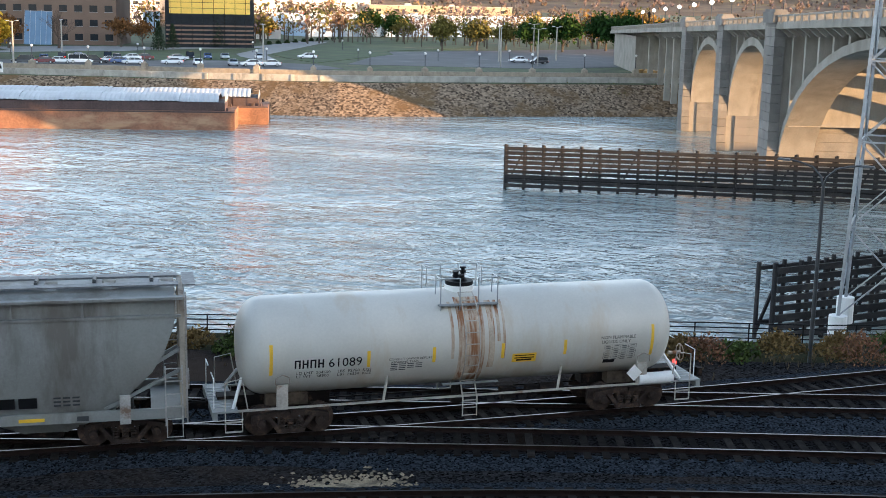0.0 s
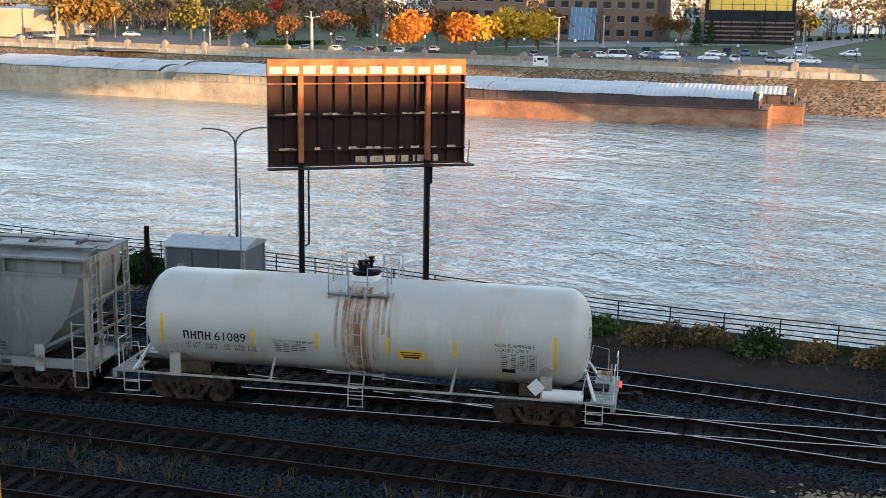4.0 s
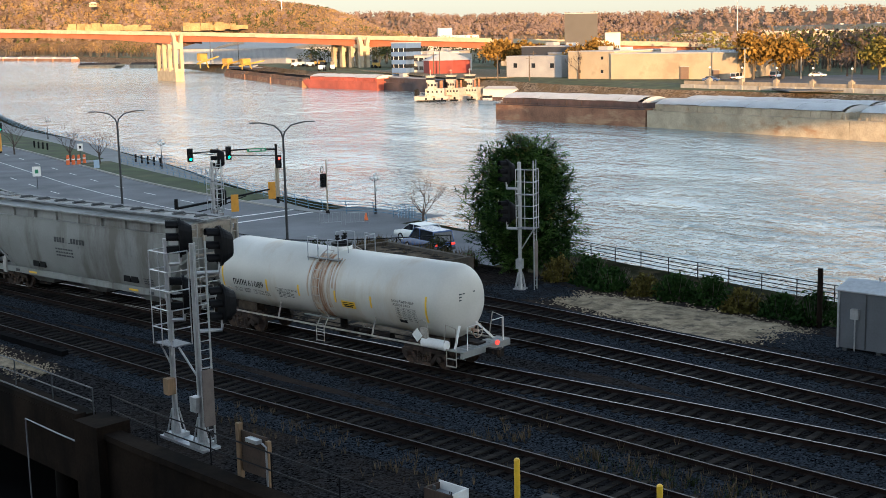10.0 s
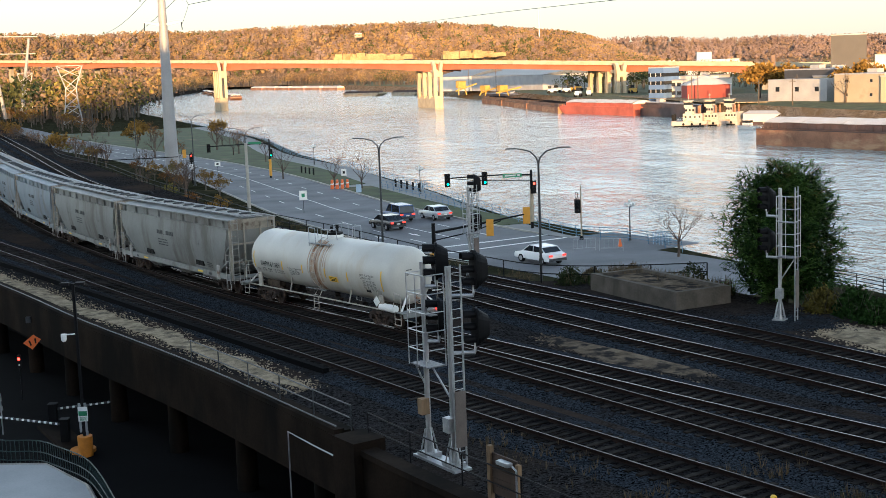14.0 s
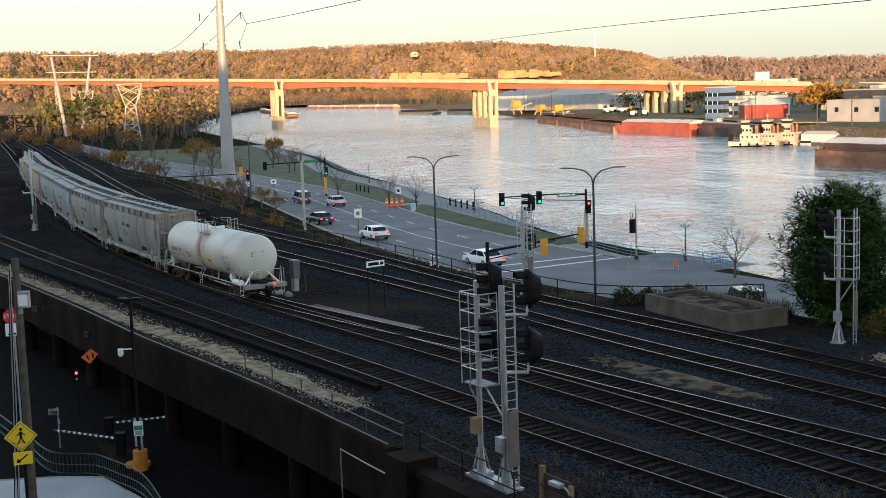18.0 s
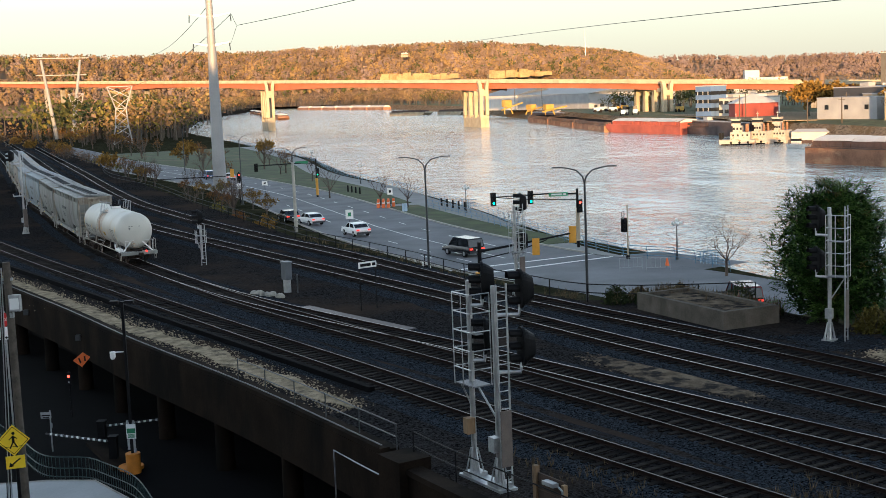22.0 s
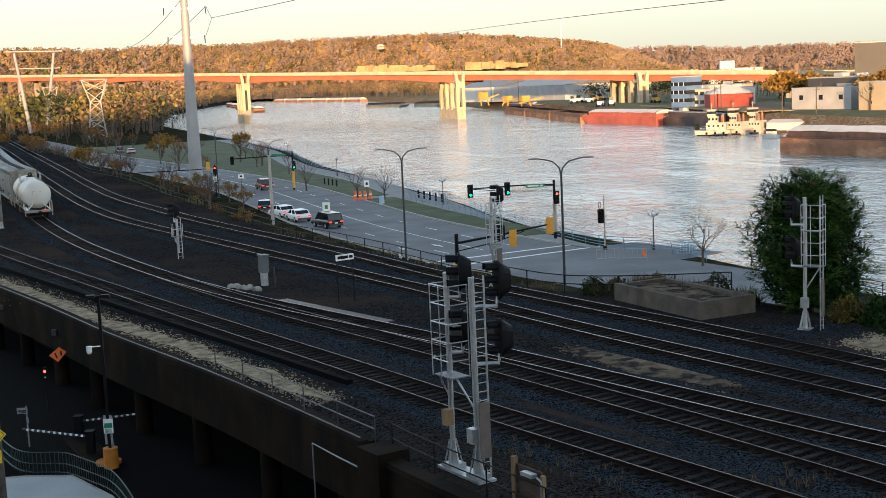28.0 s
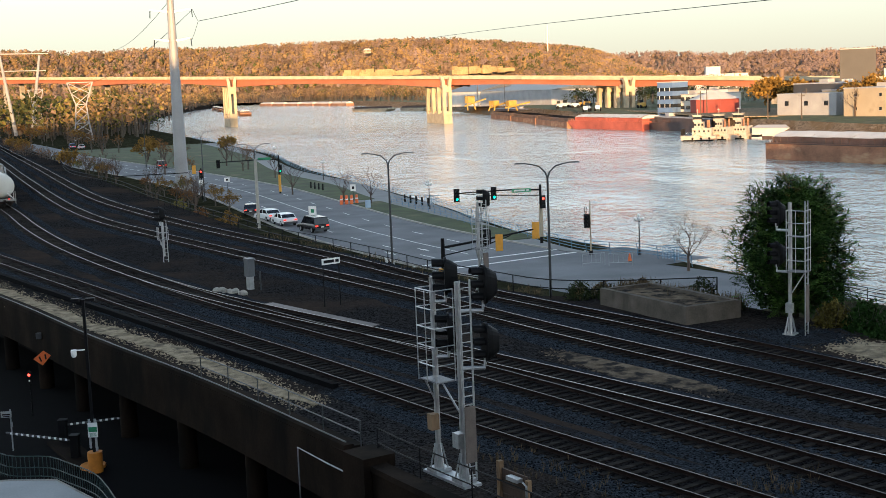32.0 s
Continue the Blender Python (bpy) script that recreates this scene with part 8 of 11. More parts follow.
part("footing", Geo().cyl((0, 0, 0), (0, 0, 2.35), 0.36, n=14), M["amber_paint"], tn)
part("pole", Geo().cyl((0, 0, 2.3), (0, 0, 4.6), 0.17, 0.14, 10), M["black"], tn)
part("arm", Geo().tube([(0, 0, 3.9), (3.2, 0.9, 4.25), (7.2, 2.2, 4.75)], [0.10, 0.08, 0.06], 8).tube([(0, 0, 3.3), (3.0, 0.8, 3.75), (5.2, 1.5, 4.4)], 0.045, 6), M["black"], tn)
light_head(tn, 7.2, 2.2, 4.1, 185, None, "amber_paint")
light_head(tn, 4.3, 1.2, 3.4, 185, None, "amber_paint")
t2 = thing("traffic_signal", "distant traffic signal mast with green light and street sign", "traffic light", at=pose(-18.0, 200.0, ROAD))
part("pole", Geo().cyl((0, 0, 0), (0, 0, 6.1), 0.16, 0.12, 8), M["black"], t2)
part("pole_wrap", Geo().cyl((0, 0, 0.3), (0, 0, 3.0), 0.22, 0.2, 8), M["amber_paint"], t2)
part("arm", Geo().tube([(0, 0, 5.4), (-4, -1, 5.5), (-9, -2, 5.4)], 0.08, 6), M["black"], t2)
light_head(t2, -9.2, -2.1, 4.6, 8)
light_head(t2, 0.2, -0.3, 3.4, 8, 0)
part("street_sign", Geo().box(-2.2, -0.6, 5.4, 2.0, 0.03, 0.4, 12), M["sign_green"], t2)
t3 = thing("traffic_signal", "distant roadside traffic signal showing red beside an amber housing", "traffic light", at=pose(-29.5, 195.0, ROAD))
part("pole", Geo().cyl((0, 0, 0), (0, 0, 4.8), 0.12, 0.1, 8), M["black"], t3)
light_head(t3, 0.0, -0.2, 3.4, 5, 2)
light_head(t3, -1.0, -0.2, 4.1, 185, None, "amber_paint")
part("sign", Geo().box(0, -0.2, 2.2, 0.7, 0.03, 0.8), M["white"], t3)
part("arm", Geo().beam((-2, 0, 4.2), (-14, 1, 4.0), 0.12, 0.12), M["black"], t3)
wp = thing("utility_pole", "pale bare wooden pole beside the road", "pole", at=pose(-16.2, 149.5, ROAD))
part("pole", Geo().cyl((0, 0, -0.2), (0, 0, 8.2), 0.22, 0.17, 10), M["concrete"], wp)
for x, y, w, h, lb in ((-5.8, 177.9, 0.75, 0.95, "white road sign with a black symbol"), (-9.6, 146.5, 0.9, 1.1, "green and white bus stop sign"), (-0.6, 98.2, 0.7, 0.9, "white lane arrow sign"), (-26.8, 204.2, 0.9, 0.7, "white no-turn road sign")):
    s_ = thing("road_sign", lb, "sign", "road signs", at=pose(x, y, ROAD))
    part("post", Geo().cyl((0, 0, 0), (0, 0, 2.6), 0.04, n=6), M["dark_metal"], s_)
    part("plate", Geo().box(0, -0.05, 2.6 - h, w, 0.03, h), M["white"], s_)
    part("symbol", Geo().box(0, -0.07, 2.6 - h * 0.7, w * 0.4, 0.01, h * 0.4), M["sign_green"] if "bus" in lb else M["black"], s_)
for k in range(7):
    c_ = thing("traffic_cone", "orange and white channelizer post on the kerb", "traffic cone", "orange channelizers", at=pose(-7.4 + (k % 4) * 0.7, 176 - (k // 4) * 1.4, ROAD + 0.12))
    part("drum", Geo().cyl((0, 0, 0), (0, 0, 1.15), 0.24, 0.16, 10), M["sign_orange"], c_)
    part("band", Geo().cyl((0, 0, 0.6), (0, 0, 0.75), 0.215, 0.20, 10), M["white"], c_)
c_ = thing("traffic_cone", "small orange cone on the plaza", "traffic cone", at=pose(20.2, 108.2, ROAD + 0.05))
part("cone", Geo().cyl((0, 0, 0), (0, 0, 0.7), 0.2, 0.04, 10), M["sign_orange"], c_)
bb_ = thing("litter_bin", "blue litter bin on the promenade", "litter bin", at=pose(-3.6, 168.5, ROAD + 0.1))
part("drum", Geo().cyl((0, 0, 0), (0, 0, 1.0), 0.36, n=12), M["blue_wall"], bb_)
for i, (x, y, a) in enumerate(((16.8, 106.6, 10), (19.0, 105.9, -12))):
    cb = thing("crowd_barrier", "grey steel crowd barrier on the plaza", "barrier", "crowd barriers", at=pose(x, y, ROAD + 0.02, 0, 0, a))
    part("frame", Geo().tube([(-1, 0, 0.0), (-1, 0, 1.05), (1, 0, 1.05), (1, 0, 0.0)], 0.025, 6).beam((-1, 0, 0.25), (1, 0, 0.25), 0.03, 0.03), M["galv"], cb)
    for q in (-0.6, -0.2, 0.2, 0.6):
        part("bar", Geo().beam((q, 0, 0.25), (q, 0, 1.05), 0.02, 0.02), M["galv"], cb)
for k in range(9):
    b_ = thing("bollard", "black bollard across the path", "bollard", "path bollards", at=pose(-1.6 + k * 0.75 - (12 if k < 4 else 0), 182 - k * 1.9 + (25 if k < 4 else 0), ROAD + 0.06))
    part("post", Geo().cyl((0, 0, 0), (0, 0, 1.1), 0.13, n=8), M["black"], b_)

# bare trees along the promenade
bt = tree("bare leafless young tree beside the promenade", 4.9, None, 11, depth=4, trunk=0.2)
bt.matrix_basis = pose(23.7, 101.2, ROAD)
bt2 = tree("bare leafless street tree with fine twigs", 5.3, None, 12, depth=4, trunk=0.2, group="promenade trees")
bt2.matrix_basis = pose(-7.2, 178.3, ROAD)
for x, y, a in ((-3.3, 174.1, 60), (-15.8, 196.5, 130), (-22, 236, 200), (-31, 262, 20), (-38, 300, 75)):
    copy_thing(bt2, pose(x, y, ROAD, 0, 0, a))

# russet and bare brush on the slope between shelf and road, further off
brush_a = tree("russet-leaved shrub on the verge", 2.6, M["leaf_rust"], 31, leaves=6, size=0.36, group="verge trees", depth=3)
brush_b = tree("olive-brown leaved shrub on the verge", 2.8, M["leaf_olive"], 32, leaves=6, size=0.36, group="verge trees", depth=3)
brush_c = tree("bare grey-brown small tree on the verge", 4.4, None, 33, depth=4, group="verge trees")
brush_d = tree("ochre-leaved shrub on the verge", 3.2, M["leaf_ochre"], 34, leaves=6, size=0.36, group="verge trees", depth=3)
brush_a.matrix_basis, brush_b.matrix_basis, brush_c.matrix_basis, brush_d.matrix_basis = pose(-23.5, 152.5, ROAD), pose(-28.0, 164, ROAD), pose(-33.5, 175, ROAD), pose(-18.5, 139.5, ROAD)
rv = random.Random(77)
for k in range(46):
    s = 96 + rv.uniform(0, 1) ** 1.0 * 210
    x, y = ROAD_LINE.at(min(s, ROAD_LINE.length - 2), rv.uniform(9.0, 13.5))
    src = (brush_a, brush_b, brush_c, brush_d, brush_c)[k % 5]
    if y > 140:
        copy_thing(src, pose(x, y, ROAD, 0, 0, rv.uniform(0, 360)))
park_tree_a = tree("thinly leaved tawny street tree along the river road", 5.6, M["leaf_rust"], 41, leaves=3, size=0.24, group="river road trees")
park_tree_b = tree("bare street tree along the river road", 5.6, None, 42, depth=4, group="river road trees")
park_tree_c = tree("golden-leaved tree on the river bank", 6.2, M["leaf_ochre"], 43, leaves=8, size=0.45, group="river road trees")
park_tree_a.matrix_basis, park_tree_b.matrix_basis, park_tree_c.matrix_basis = pose(-38, 232, ROAD), pose(-47, 262, ROAD), pose(-42, 322, ROAD)
for k in range(60):
    s = 190 + k * 6.2
    if s > ROAD_LINE.length - 5:
        break
    x, y = ROAD_LINE.at(s, rv.choice((-10.5, -13.5, -18, 10, 14)) + rv.uniform(-1, 1))
    copy_thing((park_tree_a, park_tree_b, park_tree_a, park_tree_b, park_tree_c)[k % 5], pose(x, y, ROAD, 0, 0, rv.uniform(0, 360)))


# ---- cars ----
def car(paint, label, kind_="sedan", seed=0):
    c = thing("car", label, "car", "cars")
    L_, H_ = (4.7, 1.45) if kind_ == "sedan" else ((4.8, 1.78) if kind_ == "suv" else (5.2, 2.0))
    lo = [(-L_ / 2, 0.45), (-L_ / 2 + 0.05, 0.85), (-L_ / 2 + 0.5, 0.98), (L_ / 2 - 1.3, 0.95), (L_ / 2 - 0.3, 0.78), (L_ / 2, 0.62), (L_ / 2, 0.35), (-L_ / 2 + 0.05, 0.32)]
    rings = []
    for y, k in ((-0.90, 0.94), (-0.86, 1.0), (0.86, 1.0), (0.90, 0.94)):
        rings.append([(x * (0.985 if k < 1 else 1), y, z * k + 0.03) for x, z in lo])
    part("body", Geo().loft(rings), paint, c, smooth=True)
    if kind_ == "sedan":
        cab_ = [(-L_ / 2 + 0.55, 0.96), (-L_ / 2 + 1.15, H_ - 0.04), (0.35, H_), (1.2, 0.96)]
    elif kind_ == "suv":
        cab_ = [(-L_ / 2 + 0.12, 0.96), (-L_ / 2 + 0.35, H_ - 0.06), (0.45, H_), (1.25, 0.96)]
    else:
        cab_ = [(-L_ / 2 + 0.06, 0.96), (-L_ / 2 + 0.15, H_ - 0.06), (1.1, H_), (1.7, 0.96)]
    part("greenhouse", Geo().loft([[(x, y * (0.80 if z > 1.1 else 0.86), z) for x, z in cab_] for y in (-1, 1)]), M["glass_dark"], c, "dark tinted glass")
    part("roof", Geo().loft([[(cab_[1][0] - 0.06, -0.80, cab_[1][1] - 0.05), (cab_[2][0] + 0.06, -0.80, H_ - 0.05), (cab_[2][0] + 0.02, -0.74, H_ + 0.03), (cab_[1][0], -0.74, cab_[1][1] + 0.04)], [(cab_[1][0] - 0.06, 0.80, cab_[1][1] - 0.05), (cab_[2][0] + 0.06, 0.80, H_ - 0.05), (cab_[2][0] + 0.02, 0.74, H_ + 0.03), (cab_[1][0], 0.74, cab_[1][1] + 0.04)]]), paint, c)
    pl = Geo()
    for sd in (-1, 1):
        for i in (0, 3):
            j = 1 if i == 0 else 2
            pl.beam((cab_[i][0], sd * 0.86, cab_[i][1]), (cab_[j][0], sd * 0.80, cab_[j][1]), 0.07, 0.06)
        pl.beam((-0.25, sd * 0.87, 0.96), (-0.25, sd * 0.81, H_ - 0.03), 0.08, 0.05)
    part("pillar_frame", pl, paint, c)
    for x in (-L_ / 2 + 0.95, L_ / 2 - 0.95):
        for sd in (-1, 1):
            w = part("wheel", Geo().cyl((x, sd * 0.70, 0.33), (x, sd * 0.93, 0.33), 0.33, n=16), M["black"], c)
            part("rim", Geo().cyl((x, sd * 0.93, 0.33), (x, sd * 0.94, 0.33), 0.2, n=12), M["alu"], w)
    for sd in (-1, 1):
        part("tail_light", Geo().box(-L_ / 2 + 0.0, sd * 0.68, 0.72, 0.06, 0.34, 0.16), M["tail_lit"], c)
        part("headlight", Geo().box(L_ / 2 - 0.08, sd * 0.66, 0.62, 0.1, 0.36, 0.14), M["white"], c)
    part("bumper", Geo().box(-L_ / 2 - 0.02, 0, 0.36, 0.1, 1.7, 0.22), M["dark_metal"], c)
    part("plate_bar", Geo().box(-L_ / 2 - 0.06, 0, 0.62, 0.02, 0.36, 0.12), M["white"], c)
    return c


M["tail_lit"] = glow("tail_light", (0.9, 0.05, 0.03), 0.6)
M["car_white"] = material("white_car_paint", (0.78, 0.78, 0.78), 0.25, vary=0.03, scale=1, bump=0.0)
M["car_black"] = material("black_car_paint", (0.015, 0.016, 0.02), 0.2, vary=0.1, scale=1, bump=0.0)
M["car_red"] = material("red_car_paint", (0.10, 0.010, 0.010), 0.25, vary=0.1, scale=1, bump=0.0)
M["car_silver"] = material("silver_car_paint", (0.48, 0.50, 0.52), 0.3, 0.5, vary=0.05, scale=1, bump=0.0)
M["car_blue"] = material("blue_car_paint", (0.06, 0.10, 0.22), 0.25, vary=0.1, scale=1, bump=0.0)
car_w1 = car(M["car_white"], "white sedan with dark glass driving away on the river road")
car_w2 = car(M["car_white"], "white sedan with red tail lights on the river road")
car_d1 = car(M["car_black"], "dark sedan with lit tail lights on the river road")
car_suv = car(M["car_black"], "black sport utility vehicle on the river road", "suv")
car_r1 = car(M["car_red"], "dark red sport utility vehicle on the river road", "suv")
car_s1 = car(M["car_silver"], "silver sedan on the river road")
car_s2 = car(M["car_blue"], "dark blue sport utility vehicle on the river road", "suv")

# ---- the far bank: park, parking lots, offices, docks ----
FAR = -1.2


def slab(name, pts, z, mat, label):
    g = Geo()
    n = len(pts)
    g.add([(x, y, z) for x, y in pts] + [(x, y, z - 0.3) for x, y in pts], [tuple(range(n))] + [(i, i + n, (i + 1) % n + n, (i + 1) % n) for i in range(n)])
    a = sum(pts[i][0] * pts[(i + 1) % n][1] - pts[(i + 1) % n][0] * pts[i][1] for i in range(n))
    if a < 0:
        g.f = [tuple(reversed(f)) for f in g.f]
    return part(name, g, mat, kind="structure", label=label)


M["lawn"] = material("park_lawn", (0.036, 0.062, 0.012), 0.95, vary=0.35, scale=0.15, bump=0.4, fine=3, stain=(0.12, 0.10, 0.04), stain_at=0.58, stain_scale=0.06)
M["asphalt_far"] = material("worn_parking_asphalt", (0.078, 0.078, 0.081), 0.9, vary=0.15, scale=0.12, bump=0.1, fine=4, stain=(0.13, 0.13, 0.135), stain_at=0.56, stain_scale=0.08)
M["scrub"] = material("rough_scrub", (0.10, 0.085, 0.04), 0.95, vary=0.4, scale=0.1, bump=0.6, fine=2, stain=(0.06, 0.07, 0.025), stain_at=0.5, stain_scale=0.05)
slab("parking_lot_park", [(196, 176), (222, 203), (262, 178), (262, 137), (250, 124), (226, 128)], FAR + 0.06, M["asphalt_far"], "grey asphalt parking lot beside the levee wall")
slab("lawn_strip", [(246, 204), (262, 216), (296, 182), (270, 157), (250, 174)], FAR + 0.10, M["lawn"], "mown green lawn strip behind the parking lot")
slab("lawn_slope", [(268, 140), (286, 158), (303, 172), (413, 207), (520, 207), (400, 150), (352, 160), (330, 148)], FAR + 0.10, M["lawn"], "mown green lawn at the park entrance")
slab("parking_lot_big", [(268, 132), (350, 158), (366, 147), (445, 112), (330, 60), (282, 92)], FAR + 0.05, M["asphalt_far"], "wide empty asphalt parking lot")
slab("drive_park", [(240, 232), (262, 234), (352, 206), (483, 243), (483, 236), (300, 172), (268, 150), (258, 152), (298, 180), (345, 198), (262, 224)], FAR + 0.03, M["path_grey"], "pale driveway curving through the park")
slab("plaza_office", [(284, 250), (310, 240), (326, 214), (290, 210), (270, 232)], FAR + 0.08, M["path_grey"], "pale paved plaza before the offices")
slab("parking_lot_north", [(148, 262), (170, 345), (215, 340), (216, 285), (180, 250)], FAR + 0.05, M["asphalt_far"], "grey asphalt parking lot")
slab("lawn_north", [(166, 246), (184, 254), (216, 282), (240, 262), (214, 212), (196, 210)], FAR + 0.07, M["lawn"], "shaded green lawn under park trees")
slab("yard_dock", [(112, 420), (150, 398), (175, 430), (150, 520), (104, 560)], FAR + 0.04, M["sand"], "sandy dock yard")


def block(name, label, cat, p, q, depth, z1, wall, group="", rows=0, cols=0, wsize=(1.6, 1.5), win="glass_dark", roof="grey_wall", z0=FAR, flat=True, rise=0.0):
    """A building whose front runs from p to q; depth goes away from the river."""
    dx, dy = q[0] - p[0], q[1] - p[1]
    L = math.hypot(dx, dy)
    b = thing(name, label, cat, group, at=pose(p[0], p[1], z0, 0, 0, math.degrees(math.atan2(dy, dx))))
    sg = 1.0 if (-dy * p[0] + dx * p[1]) > 0 else -1.0
    h = z1 - z0
    part("wall", Geo().box(L / 2, sg * depth / 2, -1.0, L, depth, h + 1.0), wall, b)
    if flat:
        part("roof", Geo().box(L / 2, sg * depth / 2, h, L + 0.3, depth + 0.3, 0.35), M[roof], b)
        part("roof_unit", Geo().box(L * 0.3, sg * depth * 0.4, h + 0.35, min(4, L * 0.2), min(3, depth * 0.3), 1.2), M["grey_wall"], b)
        part("roof_unit", Geo().box(L * 0.62, sg * depth * 0.5, h + 0.35, min(3, L * 0.15), min(3, depth * 0.3), 0.9), M["white_wall"], b)
    else:
        g = Geo()
        e = 0.5
        g.add([(-e, -sg * e, h), (L + e, -sg * e, h), (L + e, sg * (depth + e), h), (-e, sg * (depth + e), h), (-e, sg * depth / 2, h + rise), (L + e, sg * depth / 2, h + rise)],
              [(0, 1, 5, 4), (2, 3, 4, 5), (1, 2, 5), (3, 0, 4), (3, 2, 1, 0)])
        part("roof", g, M[roof], b)
    for r in range(rows):
        for c in range(cols):
            x = L * (c + 0.5) / cols
            z = h * (r + 0.62) / max(rows, 1) - 0.3
            w = part("window", Geo().box(x, -sg * 0.03, z - wsize[1] / 2, wsize[0], 0.12, wsize[1]), M[win], b)
            part("sill", Geo().box(x, -sg * 0.12, z - wsize[1] / 2 - 0.14, wsize[0] + 0.2, 0.22, 0.12), M["grey_wall"], w)
    return b


def tower_block(name, label, cat, x, y, w, d, z1, wall, ang=0.0, group="", z0=FAR):
    b = thing(name, label, cat, group, at=pose(x, y, z0, 0, 0, ang))
    part("wall", Geo().box(0, 0, -1, w, d, z1 - z0 + 1), wall, b)
    part("roof", Geo().box(0, 0, z1 - z0, w + 0.3, d + 0.3, 0.4), M["grey_wall"], b)
    return b


# offices behind the park
gold = block("office_building", "office block with gold mirror glass over dark glass", "building", (324, 220), (340, 199), 30, 22, M["glass_dark"])
for k in range(7):
    part("gold_pane", Geo().box(13.2, -0.12, 10.0 + k * 1.7, 24.0, 0.16, 1.58), M["glass_gold"], gold, "gold mirror glazing strip")
for k in range(8):
    part("mullion", Geo().box(1.5 + k * 3.2, -0.16, 0.2, 0.14, 0.2, 22), M["black"], gold)
for k in range(5):
    part("spandrel", Geo().box(13.2, -0.14, 1.0 + k * 1.3, 26.0, 0.12, 0.5), M["brown_wall"], gold)
block("office_building", "brown office block with rows of dark windows", "building", (306, 268), (322, 236), 26, 20, M["brown_wall"], rows=5, cols=8, wsize=(2.3, 1.9))
block("office_building", "brown brick office block with dark windows", "building", (282, 292), (302, 272), 24, 18, M["brown_wall"], rows=4, cols=6, wsize=(2.6, 2.0))
atr = thing("glass_atrium", "sloping blue glass entrance hall of the office block", "building", at=pose(309, 255, FAR, 0, 0, -63))
part("glass", Geo().loft([[(-4, 0, 0), (-4, 5, 0), (-4, 5, 11), (-4, 3.5, 11)], [(4, 0, 0), (4, 5, 0), (4, 5, 11), (4, 3.5, 11)]]), M["blue_glass"], atr)
for k in range(6):
    part("glazing_bar", Geo().beam((-4 + k * 1.6, -0.05, 0), (-4 + k * 1.6, 3.42, 11), 0.1, 0.1), M["galv"], atr)
bl = block("warehouse", "long pale blue metal warehouse with white trim", "building", (455, 300), (640, 190), 40, 7.5, M["blue_wall"], rows=1, cols=10, wsize=(5, 1.0), roof="white_wall")
block("warehouse", "low pale blue metal building behind the park", "building", (470, 250), (560, 196), 20, 4.2, M["blue_wall"], rows=1, cols=5, wsize=(3, 1.2))
block("shop_building", "low white flat-roofed building behind the trees", "building", (400, 262), (430, 240), 14, 4.0, M["white_wall"], rows=1, cols=4)
for i, (x0, y0, x1, y1, zt, mt, lb) in enumerate((
        (560, 420, 640, 360, 14, "white_wall", "white industrial building in the hazy distance"), (700, 330, 760, 260, 12, "cream", "cream industrial building in the hazy distance"),
        (480, 480, 560, 430, 10, "brick", "brick warehouse in the hazy distance"), (420, 560, 520, 500, 9, "white_wall", "white flat-roofed warehouse in the distance"),
        (352, 470, 392, 440, 10, "brick", "brown brick flat-roofed building beyond the trees"), (340, 520, 400, 480, 7, "white_wall", "low white shop building beyond the trees"),
        (300, 640, 380, 590, 8, "grey_wall", "grey warehouse beyond the trees"), (250, 560, 300, 520, 6, "cream", "cream low building beyond the trees"), (760, 470, 850, 400, 16, "white_wall", "white factory in the hazy distance"))):
    block("industrial_building", lb, "building", (x0, y0), (x1, y1), 30, zt, M[mt], "distant buildings", rows=1 if zt < 9 else 2, cols=8, wsize=(3, 1.6))
block("industrial_building", "long yellow-lit industrial building far off", "building", (573, 860), (604, 1113), 60, 15, M["cream"], "distant buildings", rows=1, cols=12, wsize=(4, 2))
block("industrial_building", "long cream warehouse far off, lit by sun", "building", (357, 700), (520, 774), 40, 11, M["cream"], "distant buildings", rows=1, cols=14, wsize=(3, 1.2))
# cream works with the dark tower
block("works_building", "long cream industrial building with few windows", "building", (146, 366), (173, 336), 40, 6.3, M["cream"], rows=0)
wk = block("works_building", "tall cream industrial hall beside a dark tower", "building", (138, 382), (147, 366), 30, 7.1, M["cream"], rows=2, cols=2, wsize=(0.9, 0.9))
for nm, x, y, w, h in (("loading_door", 162, 347.6, 2.6, 3.6), ("loading_door", 168.5, 340.4, 2.2, 2.6)):
    d_ = thing("loading_door", "brown loading door in a cream wall", "door", at=pose(x, y, FAR, 0, 0, -48))
    part("leaf", Geo().box(0, -0.15, 0, w, 0.1, h), M["brown_wall"], d_)
    part("frame", Geo().box(0, -0.12, h, w + 0.3, 0.14, 0.2), M["grey_wall"], d_)
block("works_building", "grey concrete and dark clad works building", "building", (128, 416), (140, 394), 30, 5.5, M["grey_wall"], rows=1, cols=3)
block("works_building", "dark clad upper hall of the works", "building", (136, 424), (146, 402), 20, 8.6, M["dark_clad"], rows=0)
block("works_building", "cream middle wing of the works", "building", (141, 410), (147, 384), 18, 6.4, M["cream"], rows=0)
tower_block("works_tower", "tall dark windowless tower block", "tower", 181, 486, 13, 16, 20.5, M["dark_clad"], -20)
tower_block("works_tower", "small white penthouse hall beside the tower", "tower", 193, 482, 6, 9, 12.6, M["white_wall"], -20)
chm = thing("chimney", "slim brown brick chimney", "chimney", at=pose(142, 456, FAR))
part("stack", Geo().cyl((0, 0, -1), (0, 0, 15.2), 1.1, 0.95, 10), M["brown_wall"], chm, smooth=True)
